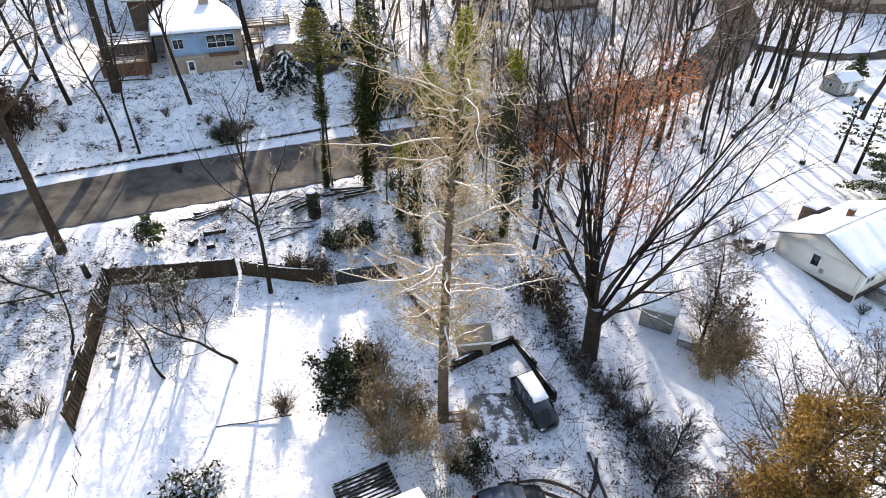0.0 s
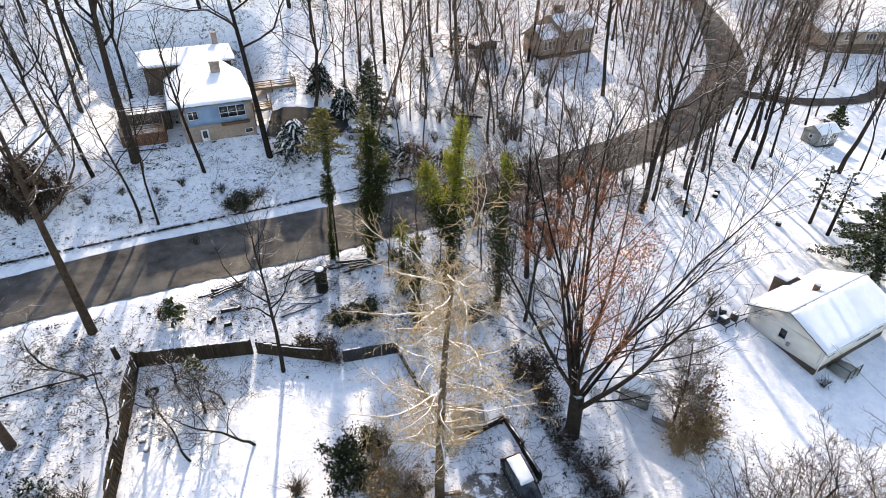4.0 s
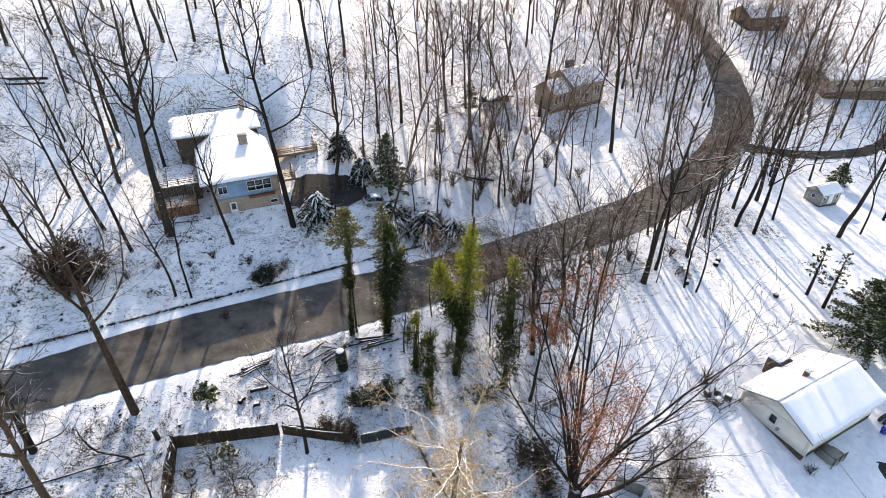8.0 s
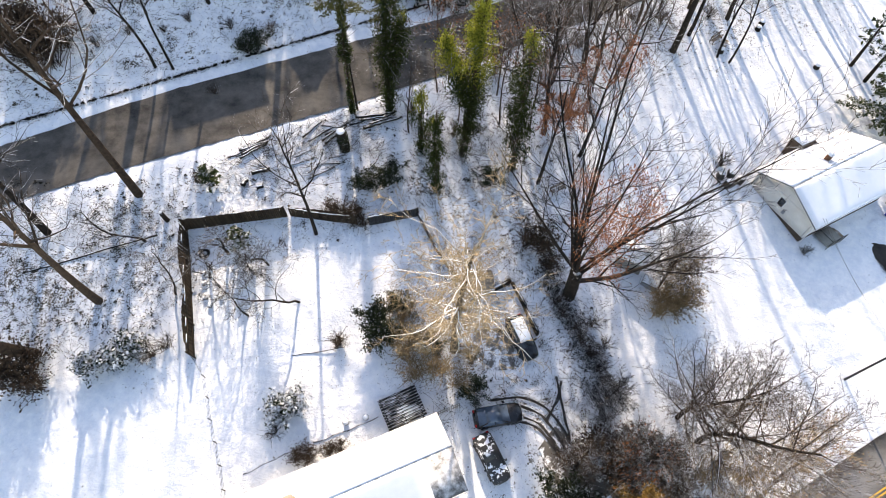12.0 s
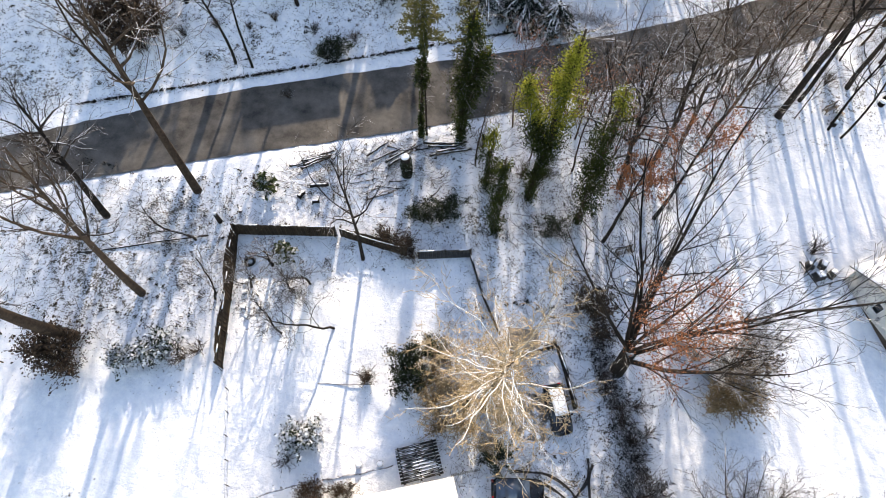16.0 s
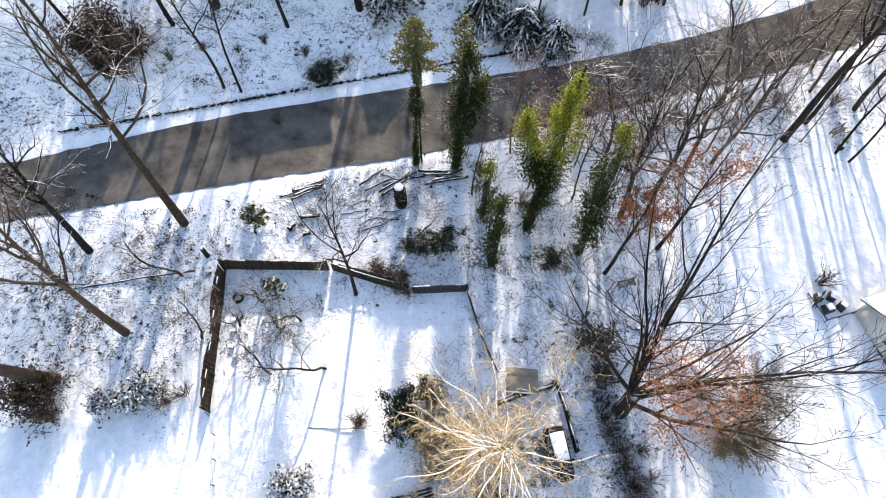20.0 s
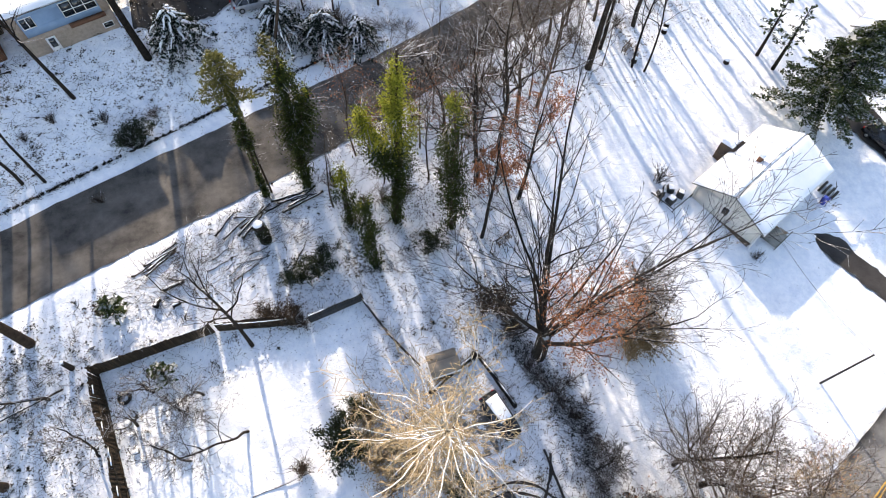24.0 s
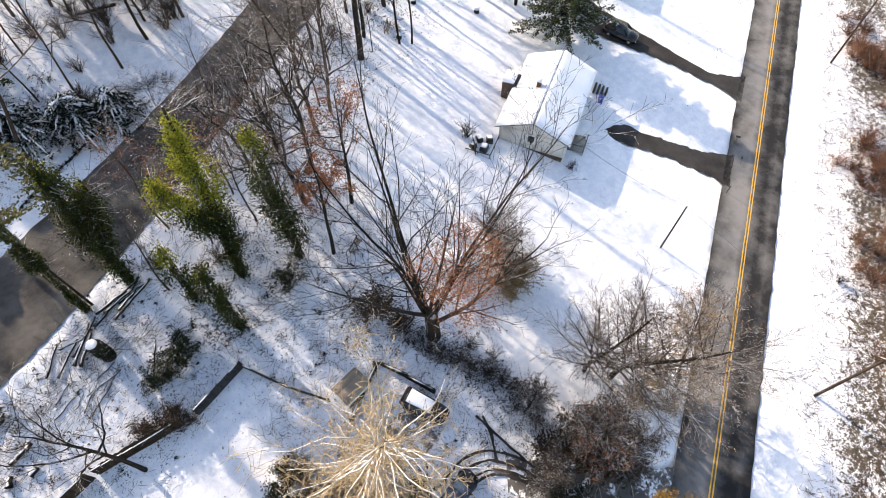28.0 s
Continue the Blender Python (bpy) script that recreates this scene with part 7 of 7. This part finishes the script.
vehicle("parked_suv", "dark SUV in a cleared driveway under a pine", park(58.9, 49.3, -66), 4.9, 1.95, 1.75, suv=True, snow="")
vehicle("parked_car", "pale car behind the spruce on the house drive", park(-11.6, 74.2, 20), 4.4, 1.8, 1.45, "silver_paint", snow="all")

# wheel tracks in the drive
for pts in ([(3.4, 20.5), (6.2, 20.9), (8.4, 20.1), (10.3, 17.6), (11.0, 15.2)], [(6.0, 20.2), (8.0, 19.4), (9.7, 17.2), (10.4, 14.9)], [(3.6, 18.5), (6.6, 18.7), (8.2, 17.8), (9.5, 15.8)], [(5.8, 19.3), (7.6, 18.8), (9.0, 17.2), (9.9, 15.0)], [(9.5, 23.0), (9.9, 20.6), (10.4, 17.6)], [(8.4, 19.0), (9.6, 21.0), (10.0, 22.6)]):
    w = 0.11
    ln = curve_through(pts, 0.5)
    lf, rt = [], []
    for i, p in enumerate(ln):
        d = (ln[min(i + 1, len(ln) - 1)] - ln[max(i - 1, 0)]).normalized()
        lf.append((p.x - d.y * w, p.y + d.x * w))
        rt.append((p.x + d.y * w, p.y - d.x * w))
    s, _ = strip(lf, rt, 70, 2, 0.13, 0.09)
    tagged(part("tyre_track", s, "drive", smooth=True), "dark curved tyre track pressed through the snow", "tyre track", "tyre tracks", "structure")

# ---- things round the cream house ----
hm = pose(wx, wy, wz, 0, 0, GRID)
lt = thing("outdoor_steps", "dark wooden steps with snow stripes beside the house", "steps", hm @ pose(12.7, -0.6, -0.95))
for k in range(4):
    part("tread", Shape().box(0.0, 1.5, -0.5 * k - 0.26, -0.5 * k, 0.0, 0.55 - 0.1 * k), "dark", lt)
bb = thing("recycling_bin", "bright blue plastic bin lying in snow", "bin", hm @ pose(11.6, -1.9, -0.98))
part("bin_body", Shape().hull([(-0.3, -0.25, 0), (0.3, -0.25, 0), (0.3, 0.25, 0), (-0.3, 0.25, 0), (-0.36, -0.3, 0.75), (0.36, -0.3, 0.75), (0.36, 0.3, 0.75), (-0.36, 0.3, 0.75)], [(3, 2, 1, 0), (0, 1, 5, 4), (1, 2, 6, 5), (2, 3, 7, 6), (3, 0, 4, 7), (4, 5, 6, 7)]), "blue_plastic", bb)
part("lid", Shape().box(-0.38, 0.38, -0.34, 0.34, 0.752, 0.82), "blue_plastic", bb)
for k, (dx, dy, sx, sy, h_) in enumerate(((0, 0, 1.1, 0.9, 0.75), (1.3, 0.5, 0.9, 0.8, 0.9), (0.4, 1.3, 1.0, 0.7, 0.7), (-0.9, 0.9, 0.7, 0.7, 0.8))):
    x, y = 30.0 + dx, 45.0 + dy
    pf = thing("patio_chair", "grey covered patio chair with snow on the cushions", "chair", on(x, y, 30 + 20 * k), "patio set")
    part("cover", Shape().hull([(-sx / 2, -sy / 2, 0), (sx / 2, -sy / 2, 0), (sx / 2, sy / 2, 0), (-sx / 2, sy / 2, 0), (-sx * 0.42, -sy * 0.4, h_), (sx * 0.42, -sy * 0.4, h_ * 0.8), (sx * 0.42, sy * 0.4, h_ * 0.8), (-sx * 0.42, sy * 0.4, h_)], [(3, 2, 1, 0), (0, 1, 5, 4), (1, 2, 6, 5), (2, 3, 7, 6), (3, 0, 4, 7), (4, 5, 6, 7)]), "dark", pf)
    part("snow_layer", soft_slab([(-sx * 0.4, -sy * 0.38, h_ + 0.07), (sx * 0.4, -sy * 0.38, h_ * 0.8 + 0.07), (sx * 0.4, sy * 0.38, h_ * 0.8 + 0.07), (-sx * 0.4, sy * 0.38, h_ + 0.07)], 0.08, 8, 0.03, k), "snow", pf)
sc = thing("screen_panel", "dark upright panel beside the patio set", "panel", on(29.0, 45.6, 60))
part("panel", Shape().box(-0.9, 0.9, -0.03, 0.03, 0, 1.1), "dark", sc)
pk = thing("patio_rail", "low dark rail round the corner of the patio", "rail", on(30.2, 43.9, GRID))
part("rail", Shape().box(-0.6, 2.6, -0.04, 0.04, 0.55, 0.63), "dark", pk)
part("rail", Shape().box(-0.68, -0.6, -0.04, 3.0, 0.55, 0.63), "dark", pk)
for x, y in ((-0.64, 0.0), (1.0, 0.0), (2.55, 0.0), (-0.64, 1.5), (-0.64, 2.9)):
    part("post", Shape().box(x - 0.04, x + 0.04, y - 0.04, y + 0.04, -0.1, 0.56), "dark", pk)


def bench(x, y, ang, label):
    b = thing("garden_bench", label, "bench", on(x, y, ang), "benches")
    for k in range(4):
        part("slat", Shape().box(-0.9, 0.9, 0.12 * k, 0.12 * k + 0.09, 0.42, 0.46), "wood", b)
    for k in range(3):
        part("back_slat", Shape().box(-0.9, 0.9, 0.5, 0.53, 0.55 + 0.15 * k, 0.65 + 0.15 * k), "wood", b)
    for x_ in (-0.85, 0.85):
        part("leg", Shape().box(x_ - 0.04, x_ + 0.04, 0.0, 0.08, 0, 0.42), "dark", b)
        part("leg", Shape().box(x_ - 0.04, x_ + 0.04, 0.45, 0.53, 0, 1.0), "dark", b)


bench(10.9, 42.6, 30, "wooden garden bench with snow on its slats")
bench(32.4, 66.0, 40, "low wooden bench in the snowfield")
bench(33.4, 65.2, 60, "low wooden bench in the snowfield")
for x, y in ((32.6, 64.4), (38.2, 68.6), (38.9, 69.6), (44.6, 63.0)):
    sb = thing("stump_seat", "round cut stump capped with snow in the field", "stump", on(x, y), "field stumps")
    part("trunk", Shape().tube([(0, 0, -0.1), (0, 0, 0.55)], (0.38, 0.34), 10), "bark", sb)
    part("snow_cap", Shape().tube([(0, 0, 0.55), (0, 0, 0.68), (0, 0, 0.74)], (0.35, 0.3, 0.1), 10), "snow", sb, smooth=True)
sw = thing("swing_frame", "thin dark swing frame in the thicket", "swing", on(9.9, 42.0, 20))
for a, b in (((-0.9, 0, 0), (-0.7, 0, 2.2)), ((0.9, 0, 0), (0.7, 0, 2.2)), ((-0.7, 0, 2.2), (0.7, 0, 2.2))):
    part("tube", Shape().tube([a, b], 0.04, 6), "dark", sw)
bx = thing("storage_box", "grey storage box with snow on its lid", "box", on(19.5, 32.6, -30))
part("box_body", Shape().box(-0.8, 0.8, -0.45, 0.45, 0, 0.75), "metal", bx)
part("lid", Shape().box(-0.84, 0.84, -0.49, 0.49, 0.752, 0.82), "dark", bx)
part("snow_layer", soft_slab([(-0.8, -0.45, 0.92), (0.8, -0.45, 0.92), (0.8, 0.45, 0.92), (-0.8, 0.45, 0.92)], 0.1, 8, 0.03), "snow", bx)


# ---- poles and lines ----
def pole(x, y, h, r, label, arms=True):
    p = thing("utility_pole", label, "utility pole", on(x, y, GRID), "utility poles")
    part("shaft", Shape().tube([(0, 0, -0.5), (0, 0, h)], (r * 0.85, r * 0.6), 8), "bark_brown" if arms else "dark", p)
    if arms:
        part("crossarm", Shape().box(-0.06, 0.06, -1.1, 1.1, h - 0.6, h - 0.46), "bark_brown", p)
        for y_ in (-1.0, 0.0, 1.0):
            part("insulator", Shape().tube([(0, y_, h - 0.46), (0, y_, h - 0.3)], 0.05, 6), "metal", p)
    return Vector((x, y, zat(x, y) + h))


def span(a, b, sag, r=0.014):
    a, b = Vector(a), Vector(b)
    pts = [a + (b - a) * (k / 14) - Vector((0, 0, sag * 4 * (k / 14) * (1 - k / 14))) for k in range(15)]
    tagged(part("power_line", Shape().tube([tuple(p) for p in pts], r, 4, False), "cable"), "thin black overhead line sagging between supports", "power line", "overhead lines")


p_yard = pole(37.1, 24.0, 7.6, 0.13, "dark wooden pole in the snowy yard", False)
p_road = pole(36.1, 4.3, 10.5, 0.17, "brown wooden utility pole beyond the road")
p_far = pole(36.1 + 43.8, 4.3 + 24.1, 10.5, 0.17, "brown wooden utility pole beyond the road")
p_near = pole(36.1 - 43.8, 4.3 - 24.1, 10.5, 0.17, "brown wooden utility pole beyond the road")
for dy in (-1.0, 0.0, 1.0):
    off = Vector((-0.482 * dy, 0.876 * dy, -0.3))
    span(p_road + off, p_far + off, 0.7)
    span(p_near + off, p_road + off, 0.7)
span(p_yard, p_road + Vector((0, 0, -1.0)), 0.4)
span(p_yard, (37.0, 39.6, 1.4), 0.6)
span(p_yard + Vector((0.1, 0, -0.3)), (37.4, 39.5, 1.3), 0.7)
for k in range(3):
    u0, v0 = -20.0, -21.0 - 1.6 * k
    span((0.876 * u0 - 0.482 * v0, 0.482 * u0 + 0.876 * v0, 8.5), (0.876 * 130 - 0.482 * v0, 0.482 * 130 + 0.876 * v0, 8.5), 0.8, 0.02)
sp = thing("road_sign", "small marker post at the driveway mouth", "sign", on(49.2, 24.0))
part("shaft", Shape().tube([(0, 0, -0.2), (0, 0, 1.3)], 0.05, 6), "dark", sp)
mb = thing("mailbox", "dark mailbox on a post beside the road", "mailbox", on(56.4, 28.0, GRID))
part("post", Shape().box(-0.05, 0.05, -0.05, 0.05, -0.2, 1.05), "wood", mb)
part("box_body", Shape().tube([(0, -0.25, 1.15), (0, 0.25, 1.15)], 0.13, 8), "dark", mb)
